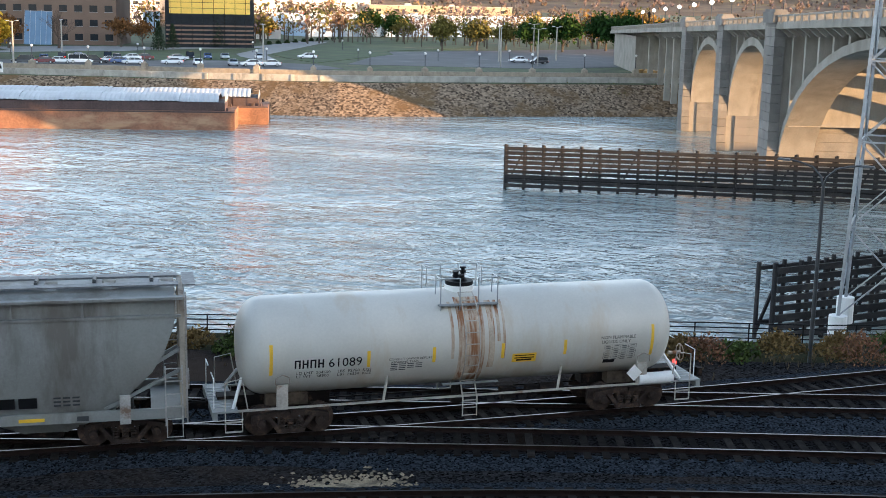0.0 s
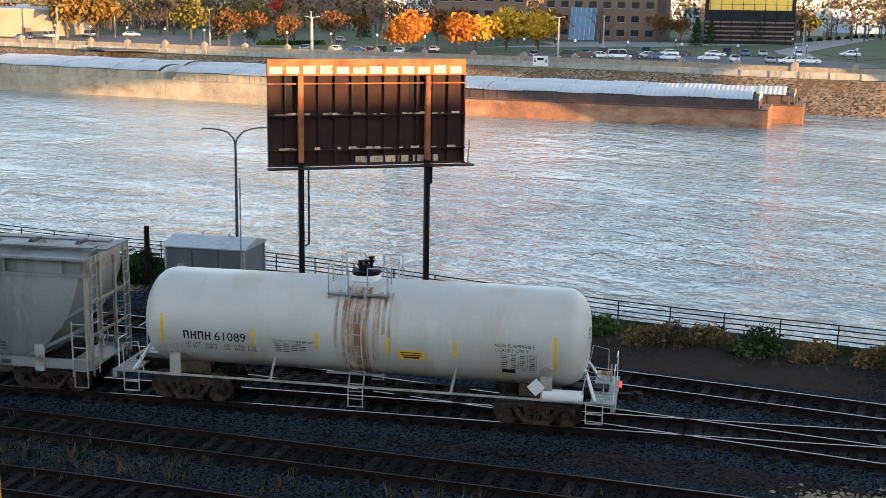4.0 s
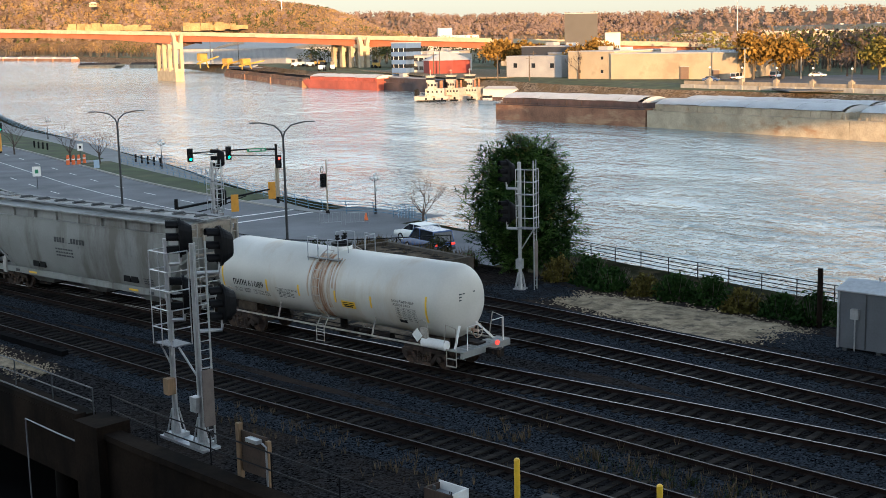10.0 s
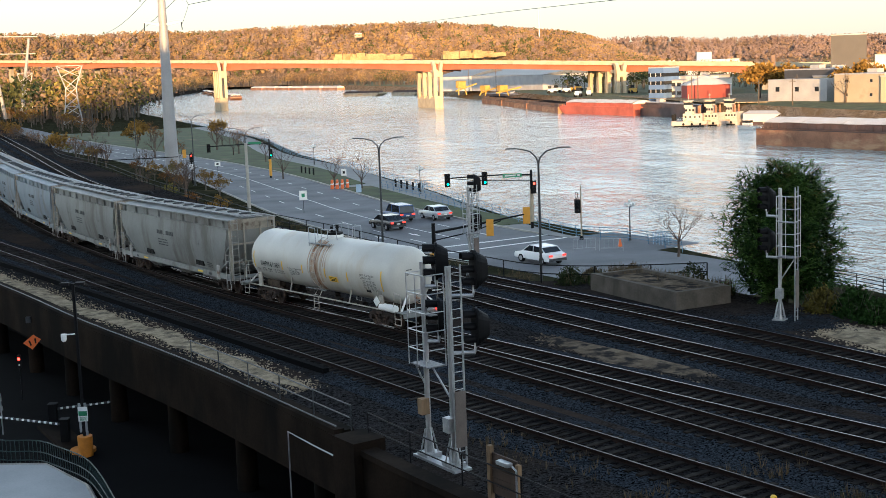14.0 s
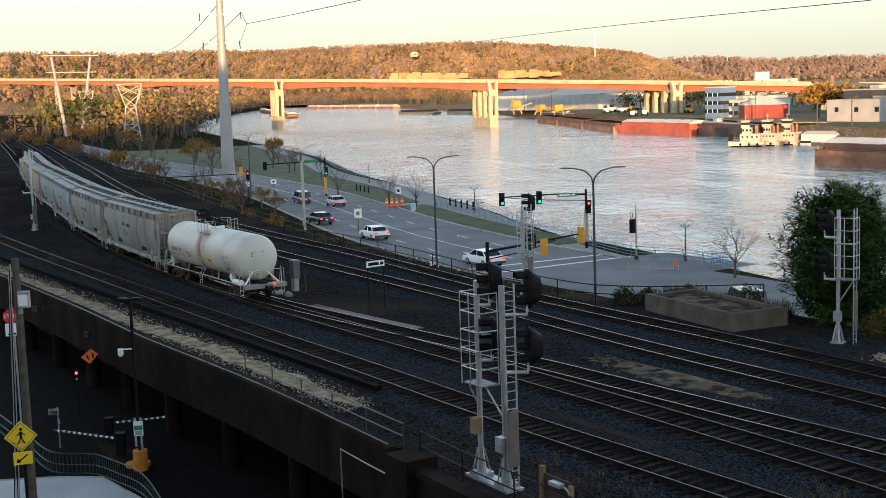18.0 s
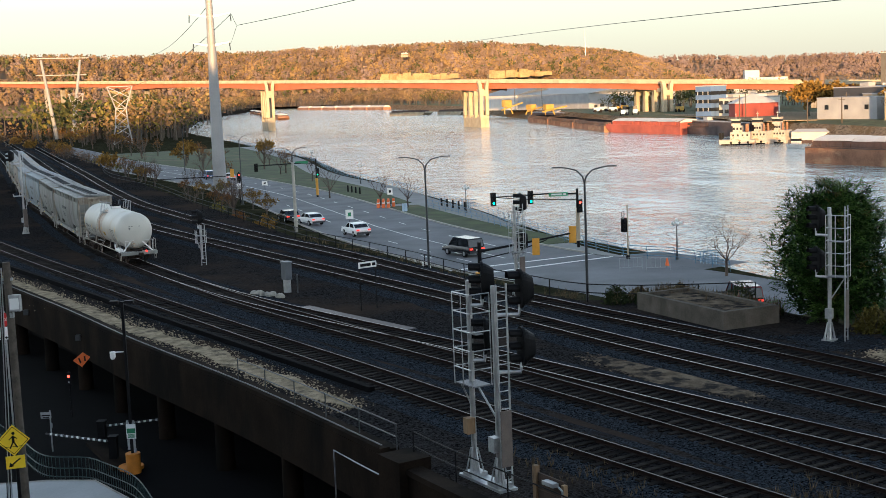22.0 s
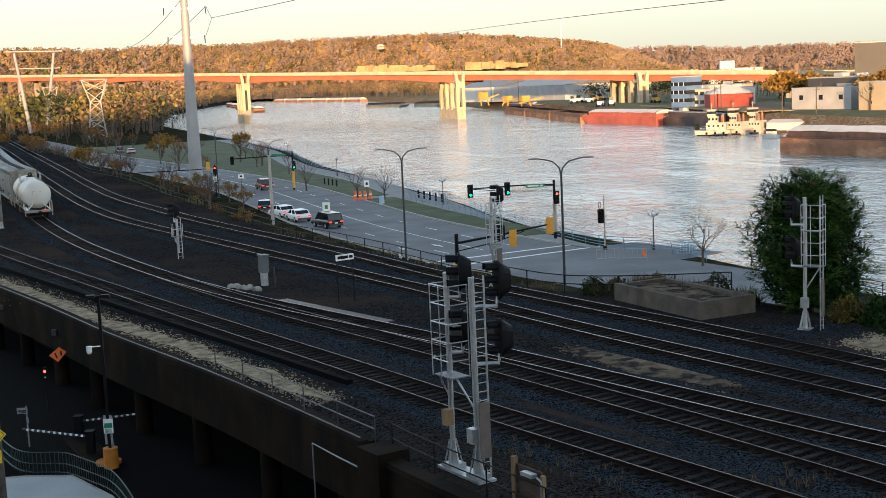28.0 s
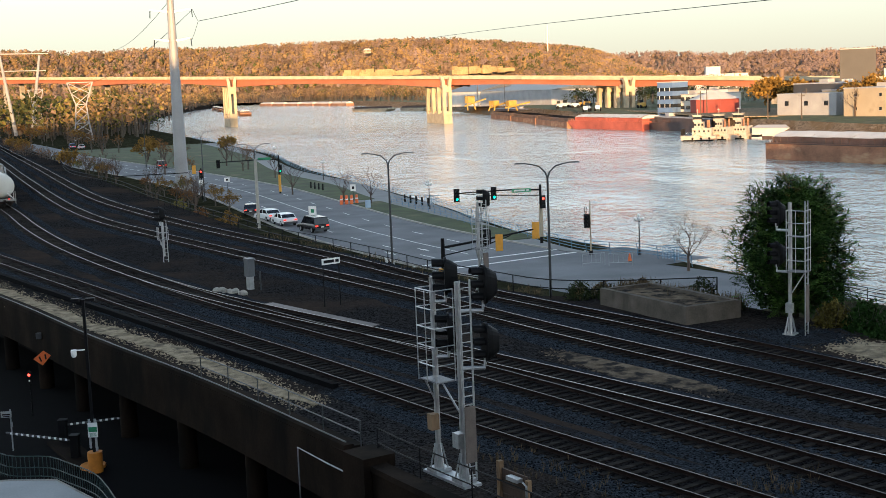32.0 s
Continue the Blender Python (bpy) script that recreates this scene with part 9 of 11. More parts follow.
# dock office and red pavilion
do = block("dock_office", "blue and white dock office with a lookout storey", "building", (112, 508), (120, 494), 24, 5.5, M["white_wall"], rows=2, cols=5, wsize=(2.2, 1.4))
tower_block("lookout_tower", "blue lookout tower with bands of windows", "tower", 113, 505, 8, 9, 10.6, M["blue_deep"], -55)
for k in range(3):
    wnd = thing("window_band", "band of dark windows round a lookout tower", "window", at=pose(113, 505, 0.8 + k * 3.2, 0, 0, -55))
    part("glass", Geo().box(0, 0, 0, 8.2, 9.2, 1.4), M["glass_dark"], wnd)
    for e in (-2.7, 0, 2.7):
        part("mullion", Geo().box(e, 0, 0, 0.3, 9.3, 1.4), M["white_wall"], wnd)
rp = thing("pavilion", "red hexagonal pavilion with a pale pyramid roof", "building", at=pose(124, 482, FAR))
part("wall", Geo().cyl((0, 0, -1), (0, 0, 5.0), 9.5, n=6), M["red_wall"], rp)
part("roof", Geo().cyl((0, 0, 5.0), (0, 0, 8.2), 10.2, 1.6, 6), M["white_wall"], rp)
block("dock_building", "low white dock hall behind the pavilion", "building", (150, 560), (162, 585), 20, 6, M["white_wall"], rows=1, cols=6)
wh = block("warehouse", "pale grey metal warehouses with gable roofs at the dock", "building", (58, 900), (99, 778), 60, 8, M["grey_wall"], rows=0, roof="shed", flat=False, rise=4)
block("warehouse", "white gabled metal warehouse at the dock", "building", (40, 930), (62, 885), 40, 8, M["white_wall"], rows=0, roof="shed", flat=False, rise=5)
block("warehouse", "pale metal warehouse hall behind the dock", "building", (90, 1010), (120, 860), 50, 8, M["white_wall"], rows=0, roof="shed", flat=False, rise=3)
# white factory group seen above the girder bridge
for x, y, w, d, zt in ((325, 1270, 14, 20, 21.0), (316, 1266, 20, 20, 12.5), (340, 1258, 34, 20, 13.5), (288, 1275, 16, 20, 14), (372, 1252, 20, 20, 9)):
    tower_block("mill_building", "white flour mill building lit by low sun in the distance", "building", x, y, w, d, zt, M["white_wall"], -10, "distant mill")
for x, y, h in ((900, 1750, 62), (300, 2390, 118)):
    mt = thing("radio_mast", "thin lattice radio mast on the ridge", "mast", at=pose(x, y, 60 if y > 2000 else 0))
    part("mast", Geo().cyl((0, 0, 0), (0, 0, h - (60 if y > 2000 else 0)), 1.2, 0.3, 5), M["galv"], mt)
hs = thing("house", "cream house among trees on the bluff", "house", at=pose(-39, 2400, 82, 0, 0, 5) @ Matrix.Scale(0.32, 4))
part("wall", Geo().box(0, 0, -8, 42, 18, 20), M["cream"], hs)
part("roof", Geo().box(0, 0, 12, 46, 22, 8, taper=0.4), M["white_wall"], hs)
for k in range(5):
    part("window", Geo().box(-16 + k * 8, -9.1, 3, 3.5, 0.3, 5), M["glass_dark"], hs)
M["cliff"] = material("yellow_limestone", (0.33, 0.24, 0.115), 0.9, vary=0.3, scale=0.05, bump=0.6, fine=0.5, stain=(0.20, 0.13, 0.05), stain_at=0.54, stain_scale=0.06, stain_stretch=(1, 1, 0.4))
rc = random.Random(9)
for x0, x1, y, z0, z1 in ((-76, -8, 2226, 34, 50), (0, 42, 2228, 36, 47), (109, 168, 2222, 34, 48), (172, 200, 2224, 35, 46), (-560, -500, 2150, 30, 38)):
    cl = thing("cliff", "sunlit yellow limestone cliff band in the bluff", "cliff", "limestone cliffs")
    tagged(cl, kind="structure")
    x = x0
    while x < x1:
        w = rc.uniform(9, 17)
        # broken ledges, one set back over the other
        mid = z0 + (z1 - z0) * rc.uniform(0.4, 0.5)
        yy = y + rc.uniform(-4, 4)
        part("rock_face", Geo().box(x + w / 2, yy, z0 + rc.uniform(-3, -1), w * 1.25, 34, mid - z0 + 2, rc.uniform(-10, 10), taper=0.95), M["cliff"], cl)
        if rc.random() < 0.85:
            part("rock_face", Geo().box(x + w / 2 + rc.uniform(-1, 1), yy + rc.uniform(1, 4), mid - 1, w * rc.uniform(0.9, 1.3), 32, z1 - mid + rc.uniform(-3.5, -1), rc.uniform(-10, 10), taper=0.88), M["cliff"], cl)
        x += w

# square sign on the flood wall
sg_ = thing("wall_sign", "square white sign with dark marks on the flood wall", "sign", at=pose(*LEVEE.at(LEVEE.near(194, 170), 0.5), -1.6, 0, 0, LEVEE.angle(LEVEE.near(194, 170))))
part("plate", Geo().box(0, 0, 0, 3.2, 0.08, 2.0), M["white"], sg_)
for a in (-1.2, 1.2):
    part("mark", Geo().box(a, 0.05, 0.7, 0.4, 0.04, 0.9, taper=0.2), M["black"], sg_)
part("lettering_bar", Geo().box(0, 0.05, 1.1, 1.4, 0.04, 0.5), M["black"], sg_)

# globe lamps on the pillars of the flood wall
pl_ = thing("globe_lamp", "white globe lamp on a stone pillar of the flood wall", "street lamp", "flood wall lamps")
part("pole", Geo().cyl((0, 0, 0), (0, 0, 2.3), 0.09, 0.07, 8), M["dark_metal"], pl_)
part("globe", Geo().ball((0, 0, 2.6), 0.27, 12), M["white"], pl_, smooth=True)
first = True
s_ = 62.0
while s_ < LEVEE.length:
    x, y = LEVEE.at(s_, -1.15)
    if first:
        pl_.matrix_basis = pose(x, y, 1.0)
        first = False
    else:
        copy_thing(pl_, pose(x, y, 1.0))
    s_ += 11.0
for x, y in ((262, 150), (276, 133), (290, 118), (303, 104), (338, 168), (300, 176), (262, 186), (240, 206), (226, 214)):
    copy_thing(pl_, pose(x, y, FAR + 0.6))

# tall parking lot lamps
tl_ = thing("parking_lamp", "tall pale concrete parking lamp with two heads", "street lamp", "parking lamps", at=pose(214, 183, FAR))
part("pole", Geo().cyl((0, 0, 0), (0, 0, 9.0), 0.20, 0.13, 8), M["concrete"], tl_)
for sd in (-1, 1):
    part("arm", Geo().beam((0, 0, 8.8), (sd * 1.2, 0, 9.1), 0.08, 0.08), M["galv"], tl_)
    part("lamp_head", Geo().box(sd * 1.5, 0, 9.0, 0.8, 0.35, 0.16), M["galv"], tl_)
for x, y in ((236, 188), (250, 144), (155, 195), (184, 273), (188, 237), (186, 323), (167, 320), (285, 100), (295, 94), (312, 110), (330, 100), (205, 300), (372, 120)):
    copy_thing(tl_, pose(x, y, FAR, 0, 0, (x * 7) % 90))

# parked cars
PARKED = []
for i, (mt, lb, kd) in enumerate((("car_white", "white parked sedan", "sedan"), ("car_black", "black parked sport utility vehicle", "suv"), ("car_silver", "silver parked sedan", "sedan"), ("car_blue", "dark blue parked sedan", "sedan"), ("car_red", "dark red parked sedan", "sedan"), ("car_white", "white parked van", "van"))):
    PARKED.append(car(M[mt], lb + " in the lot beside the levee", kd))
spots = [(243, 189), (246, 183), (248, 178), (262, 171), (265, 168), (268, 165), (274, 159), (286, 152), (218, 184), (231, 189), (236, 188), (227, 176), (229, 174), (234, 173), (233, 170), (232, 166), (250, 176), (238, 160), (254, 169), (239, 154), (242, 147), (243, 143), (246, 140), (159, 324), (170, 330), (185, 335), (196, 331), (210, 306), (187, 238), (190, 230), (192, 226), (192, 220), (194, 219), (210, 218), (227, 273), (310, 104), (305, 97), (221, 181), (224, 179), (240, 176), (214, 190), (200, 214), (197, 216)]
kinds = [3, 1, 0, 1, 3, 2, 0, 2, 1, 3, 1, 5, 1, 2, 3, 2, 4, 2, 2, 0, 2, 0, 0, 3, 5, 5, 0, 1, 3, 0, 3, 4, 1, 0, 2, 0, 1, 4, 2, 1, 3, 1, 0]
used = set()
for (x, y), k in zip(spots, kinds):
    ps = pose(x, y, FAR + 0.08, 0, 0, (35, 215, 130, -50)[(x + y) % 4] + (x % 5))
    if k in used:
        copy_thing(PARKED[k], ps)
    else:
        PARKED[k].matrix_basis = ps
        used.add(k)

# park trees
def grow(label, h, mt, seed, leaves, size, places, group, depth=3, z=FAR, **kw):
    t = tree(label, h, M[mt] if mt else None, seed, leaves=leaves, size=size, depth=depth, group=group, **kw)
    t.matrix_basis = pose(*places[0], z)
    for i, (x, y) in enumerate(places[1:]):
        m = pose(x, y, z, 0, 0, i * 73 + seed)
        copy_thing(t, m @ Matrix.Scale(0.85 + 0.3 * ((i * 37) % 10) / 10, 4))
    return t


grow("bright yellow autumn tree in the park", 9.5, "leaf_yellow", 51, 26, 0.55, [(239, 211), (226, 220), (233, 216), (380, 228), (336, 262)], "yellow park trees", spread=0.9)
grow("orange autumn tree in the park", 9.0, "leaf_orange", 52, 26, 0.55, [(216, 216), (203, 221), (208, 224), (401, 232), (222, 222)], "orange park trees", spread=0.9)
grow("russet autumn tree with thinning leaves", 9.0, "leaf_rust", 53, 9, 0.5, [(258, 240), (270, 246), (279, 240), (313, 228), (318, 224), (232, 240), (215, 262), (240, 280), (262, 262), (483, 242), (496, 236), (200, 262), (182, 262), (205, 283)], "russet park trees", spread=0.8)
grow("olive-green tree still in leaf", 9.5, "leaf_olive", 54, 20, 0.55, [(385, 222), (437, 192), (372, 150), (384, 143), (398, 138), (410, 132), (240, 330), (250, 360), (196, 300), (150, 440), (157, 446), (163, 440), (150, 428)], "olive park trees", spread=0.9)
grow("bare grey-brown park tree", 10.0, None, 55, 0, 0.5, [(262, 232), (250, 250), (238, 262), (224, 290), (205, 330), (216, 340), (230, 350), (190, 352), (200, 365), (175, 340), (140, 378), (150, 372), (290, 232), (300, 240)], "bare park trees", depth=4)
grow("bright red maple behind the park", 9.0, "leaf_red", 56, 24, 0.6, [(510, 272), (262, 420), (285, 380)], "red park trees", spread=0.9)
grow("dark green rounded tree by the bridge", 11.0, "leaf_deep", 57, 26, 0.6, [(396, 118), (388, 126), (420, 110), (405, 100), (350, 78), (372, 92), (492, 232), (445, 198)], "dark park trees", spread=1.0)
grow("golden-leaved tree at the works", 12.0, "leaf_ochre", 58, 16, 0.55, [(152, 392), (147, 398), (136, 452), (143, 446), (150, 452), (175, 330), (182, 326), (190, 340), (430, 105), (415, 95), (440, 120)], "ochre park trees", spread=0.9)
cf = conifer("blue-green spruce in the park", 10.0, 61)
cf.matrix_basis = pose(334, 208, FAR)
for i, (x, y) in enumerate(((313, 210), (300, 206), (250, 290), (228, 300), (482, 228), (490, 224), (216, 300), (200, 292))):
    copy_thing(cf, pose(x, y, FAR, 0, 0, i * 50) @ Matrix.Scale(0.75 + 0.1 * (i % 5), 4))
rb = random.Random(14)
hb = bush("dark clipped hedge bush in the park", 206, 276, FAR, 2.4, 2.0, 1.3, M["leaf_deep"], 71, n=160, size=0.2)
for k in range(26):
    u = k / 25
    x, y = (196 + 26 * u, 268 - 10 * u) if k < 16 else (372 + (k - 16) * 9, 212 + (k - 16) * 1.6)
    copy_thing(hb, pose(x, y, FAR, 0, 0, k * 37))


def copse(name, label, pts, n, size, seed, mats, z=FAR):
    """Trees too far off to count, in a strip along pts."""
    rnd = random.Random(seed)
    g = Geo()
    ln = Line(pts, 20.0, 2)
    for _ in range(n):
        s = rnd.uniform(0, ln.length)
        x, y = ln.at(s, rnd.gauss(0, 14))
        h = size * rnd.uniform(0.55, 1.3)
        mi = rnd.choices(range(len(mats)), weights=[m[1] for m in mats])[0]
        g.tube([(x, y, z - 0.5), (x + 0.2, y, z + h * 0.6)], [h * 0.03, h * 0.012], 4, mi=len(mats))
        for k in range(50):
            a, r = rnd.uniform(0, 6.28), h * 0.38 * math.sqrt(rnd.uniform(0, 1))
            q = Vector((x + r * math.cos(a), y + r * math.sin(a), z + h * (0.28 + 0.72 * rnd.betavariate(2, 1.8))))
            w = h * rnd.uniform(0.028, 0.075)
            ax = Vector((rnd.uniform(-1, 1), rnd.uniform(-1, 1), rnd.uniform(-1, 1))).normalized()
            bx = ax.cross(Vector((rnd.uniform(-1, 1), rnd.uniform(-1, 1), rnd.uniform(-1, 1)))).normalized()
            g.add([tuple(q - ax * w), tuple(q - bx * w * 0.7), tuple(q + ax * w), tuple(q + bx * w * 0.7)], [(0, 1, 2, 3)], mi)
    ob = part(name, g, [M[m[0]] for m in mats] + [M["bark"]], label=label)
    tagged(ob, kind="stuff", category="woods")


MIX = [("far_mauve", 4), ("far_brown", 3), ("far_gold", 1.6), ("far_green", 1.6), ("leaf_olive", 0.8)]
copse("park_woods", "mixed autumn trees beside the offices", [(440, 215), (400, 236), (372, 246), (352, 260)], 46, 11, 90, MIX)
copse("park_woods", "mixed trees along the far lot", [(470, 130), (440, 150), (400, 160), (520, 220)], 60, 9, 89, MIX)
copse("park_woods", "mixed autumn trees behind the park", [(420, 330), (330, 330), (270, 400), (240, 460)], 230, 11, 91, MIX)
copse("park_woods", "mixed bare and autumn trees beyond the offices", [(620, 200), (470, 340), (360, 440), (300, 560), (260, 700)], 380, 12, 92, MIX)
copse("park_woods", "hazy bare trees beyond the town", [(900, 200), (760, 420), (600, 640), (450, 860), (300, 1050), (160, 1200)], 520, 13, 93, MIX)
copse("park_woods", "dark hedge of trees behind the dock", [(110, 760), (150, 690), (190, 620)], 120, 9, 94, [("far_green", 5), ("leaf_dark", 3), ("far_brown", 1)])
copse("park_woods", "trees behind the works and lot", [(190, 380), (240, 400), (300, 420)], 120, 11, 95, MIX)
copse("park_woods", "bare shrubs beyond the bridge", [(430, 60), (460, 110), (540, 160)], 110, 11, 96, MIX)
copse("bank_woods", "autumn trees along the wooded river bank", [(-150, 740), (-185, 960), (-235, 1270), (-280, 1800), (-310, 2350)], 420, 15, 97, [("far_gold", 4), ("far_brown", 3), ("far_green", 1.5)])
copse("bank_woods", "autumn trees on the far shore beyond the bridge", [(40, 1330), (-20, 1650), (-70, 1900), (-150, 2250), (-200, 2420)], 420, 15, 103, [("far_gold", 3), ("far_brown", 5), ("far_green", 1)])
copse("bank_woods", "autumn trees at the foot of the bluff", [(-420, 2150), (-240, 2130), (-90, 2080), (50, 1990)], 260, 17, 106, [("far_gold", 3), ("far_brown", 5), ("far_green", 1)])
copse("bank_woods", "autumn trees under the bridge", [(-118, 520), (-134, 590), (-164, 690), (-200, 760)], 110, 15, 98, [("far_gold", 5), ("far_brown", 2), ("leaf_olive", 2)], ROAD)
copse("bank_woods", "dark green trees under the bridge", [(-130, 560), (-165, 640), (-210, 700)], 110, 16, 99, [("far_green", 5), ("leaf_dark", 3), ("far_brown", 1)], ROAD)
copse("bank_woods", "dark trees on the near bank beyond the yard", [(-230, 560), (-270, 640), (-330, 760)], 130, 16, 100, [("far_green", 4), ("leaf_dark", 2), ("far_gold", 2)], ROAD)
copse("bank_woods", "bare and russet trees along the river road", [(-150, 450), (-175, 500), (-200, 560)], 45, 7, 101, [("leaf_rust", 4), ("far_brown", 3), ("far_green", 1)], ROAD)
copse("levee_scrub", "low scrub along the stone bank", [(300, 0), (262, 46), (236, 78)], 90, 1.4, 102, [("leaf_rust", 3), ("leaf_olive", 2)], -3.2)

# ---- boats and docks ----
for u in range(6):
    fb = thing("barge", "rust-brown barge with pale covers moored under the bluff", "barge", "moored barges", at=along((-185, 2080), (-28, 1640), (u + 0.5) / 6, -24))
    part("hull", Geo().loft([[(x, -5.3, zl), (x, 5.3, zl), (x, 5.3, 3.2), (x, -5.3, 3.2)] for x, zl in ((-36, 1.6), (-32, -0.5), (35.9, -0.5), (36, -0.4))]), M["hull"], fb)
    part("cover", Geo().loft([[(x, -4.4, 3.2), (x, 4.4, 3.2), (x, 4.4, 4.6), (x, 0, 5.8), (x, -4.4, 4.6)] for x in (-32, 34.5)]), M["white_wall"], fb, "pale rolling covers")
for p, q, zt, mt, lb in (((98, 488), (76, 547), 2.6, "red", "red open barge with a rust-red hull at the dock"),):
    M["barge_red"] = material("red_barge_paint", (0.36, 0.085, 0.055), 0.7, vary=0.25, scale=0.2, bump=0.1, fine=3)
    barge(60, 10.7, 3.4, -0.5, M["barge_red"], M["barge_red"], True, along(q, p, 0.5, -5.35 + 10.7), lb)
barge(50, 10.7, 3.0, -0.5, M["hull_dark"], M["hull_dark"], False, along((88, 515), (108, 450), 0.62, 10), "dark open barge at the dock", cargo=M["dirt"])
for u in (1 / 6, 0.5, 5 / 6):
    barge(70, 10.7, 2.8, -0.5, M["hull"], M["hull_dark"], False, along((60, 764), (76, 545), u, 5.35), "rust-brown open barge moored at the dock", rake=False, cargo=M["dirt"])
dk = block("dock_wall", "dark steel sheet-pile dock wall", "dock", (67, 822), (95, 684), 12, -3.0, M["hull_dark"], z0=WATER - 0.5)
block("dock_wall", "dark steel dock wall by the works", "dock", (101, 504), (112, 440), 8, -2.5, M["hull_dark"], z0=WATER - 0.5)
for p, q in (((13, 1121), (34, 1078)), ((-40, 1180), (10, 1130))):
    barge(46, 10.7, 3.0, -0.5, M["hull_tan"], M["hull_dark"], False, along(q, p, 0.5, 0), "grey open barge beyond the bridge pier", cargo=M["dirt"])
for k in range(5):
    barge(58, 10.7, 3.0, -0.5, M["hull"], M["hull_dark"], True, along((-150 - k * 24, 1150 + k * 130), (-174 - k * 24, 1280 + k * 130), 0.5, -22), "white-covered barge moored at the wooded bank")


M["boat_white"] = material("worn_boat_white", (0.38, 0.36, 0.33), 0.7, vary=0.2, scale=0.5, bump=0.05, fine=4, stain=(0.22, 0.12, 0.06), stain_at=0.55, stain_scale=0.5)


def towboat(x, y, ang, L=20.0, seed=0, label="white towboat with a stacked pilothouse"):
    t = thing("towboat", label, "towboat", "towboats", at=pose(x, y, WATER, 0, 0, ang))
    part("hull", Geo().loft([[(-L / 2, -3.6, -0.4), (-L / 2, 3.6, -0.4), (-L / 2, 3.6, 1.6), (-L / 2, -3.6, 1.6)], [(L / 2 - 2, -3.6, -0.4), (L / 2 - 2, 3.6, -0.4), (L / 2 - 2, 3.6, 1.6), (L / 2 - 2, -3.6, 1.6)], [(L / 2, -3.2, 0.4), (L / 2, 3.2, 0.4), (L / 2, 3.2, 1.8), (L / 2, -3.2, 1.8)]]), M["boat_white"], t)
    part("hull_band", Geo().box(0, 0, -0.3, L - 1.5, 7.4, 0.7), M["black"], t)
    for k in range(int((L - 3) / 2.6)):
        for sd in (-1, 1):
            part("tyre_fender", Geo().cyl((-L / 2 + 2 + k * 2.6, sd * 3.65, 0.8), (-L / 2 + 2 + k * 2.6, sd * 3.9, 0.8), 0.38, n=10), M["black"], t)
    dh = part("deck_house", Geo().box(-1, 0, 1.6, L * 0.55, 5.4, 2.4), M["boat_white"], t)
    for k in range(4):
        for sd in (-1, 1):
            part("window", Geo().box(-1 + (k - 1.5) * L * 0.13, sd * 2.71, 2.7, 0.5, 0.06, 0.6), M["glass_dark"], dh)
    up = part("upper_house", Geo().box(0, 0, 4.0, L * 0.26, 3.2, 1.9), M["boat_white"], t)
    for k in range(3):
        for sd in (-1, 1):
            part("window", Geo().box((k - 1) * L * 0.1, sd * 1.61, 4.7, 0.6, 0.06, 0.7), M["glass_dark"], up)
    ph = part("pilothouse", Geo().box(0.6, 0, 5.9, 2.6, 2.6, 2.0, taper=0.94), M["boat_white"], t)
    part("window_band", Geo().box(0.6, 0, 6.7, 2.62, 2.62, 0.8), M["glass_dark"], ph)
    part("roof", Geo().box(0.6, 0, 7.9, 3.0, 3.0, 0.18), M["boat_white"], ph)
    part("radar_mast", Geo().cyl((0.6, 0, 8.0), (0.6, 0, 10.0), 0.1, 0.06, 6), M["boat_white"], t)
    part("radar_bar", Geo().box(0.6, 0, 9.4, 0.2, 1.6, 0.2), M["boat_white"], t)
    for sd in (-1, 1):
        part("funnel", Geo().cyl((-L * 0.25, sd * 1.6, 4.0), (-L * 0.25, sd * 1.6, 6.4), 0.35, 0.3, 10), M["hull"], t)
        part("push_knee", Geo().box(L / 2 - 0.3, sd * 1.8, 1.6, 0.8, 0.9, 2.2), M["black"], t)
    for z in (2.1, 2.6):
        part("handrail", Geo().beam((-L / 2 + 0.4, -3.4, z), (L / 2 - 0.8, -3.4, z), 0.05, 0.05), M["white"], t)
    return t


towboat(97.0, 396, 158, 11)
towboat(104.0, 397, 140, 8.5, label="white towboat with tan upper works")
towboat(110.5, 398, 140, 7.5, label="small white towboat with dark hull")
sb = thing("motor_boat", "small white cabin boat on the river", "boat", at=pose(106.5, 366, WATER, 0, 0, 125))
part("hull", Geo().loft([[(-3, -1.2, -0.2), (-3, 1.2, -0.2), (-3, 1.3, 0.8), (-3, -1.3, 0.8)], [(2, -1.2, -0.2), (2, 1.2, -0.2), (2, 1.3, 0.9), (2, -1.3, 0.9)], [(3.6, -0.1, 0.3), (3.6, 0.1, 0.3), (3.6, 0.15, 1.1), (3.6, -0.15, 1.1)]]), M["white_wall"], sb)
part("cabin", Geo().box(0, 0, 0.8, 2.2, 2.0, 2.2), M["white_wall"], sb)
part("window", Geo().box(0, 0, 1.9, 2.24, 2.04, 0.7), M["glass_dark"], sb)
ws = thing("shed_barge", "long white roofed floating shed at the dock", "barge", at=along((113, 393), (133, 371), 0.5, 4))
part("hull", Geo().box(0, 0, -0.3, 31, 9, 1.2), M["hull_dark"], ws)
part("wall", Geo().box(0, 0, 0.9, 30, 8, 2.4), M["white_wall"], ws)
part("roof", Geo().loft([[(-15.3, -4.3, 3.3), (-15.3, 4.3, 3.3), (-15.3, 0, 4.2)], [(15.3, -4.3, 3.3), (15.3, 4.3, 3.3), (15.3, 0, 4.2)]]), M["white_wall"], ws)
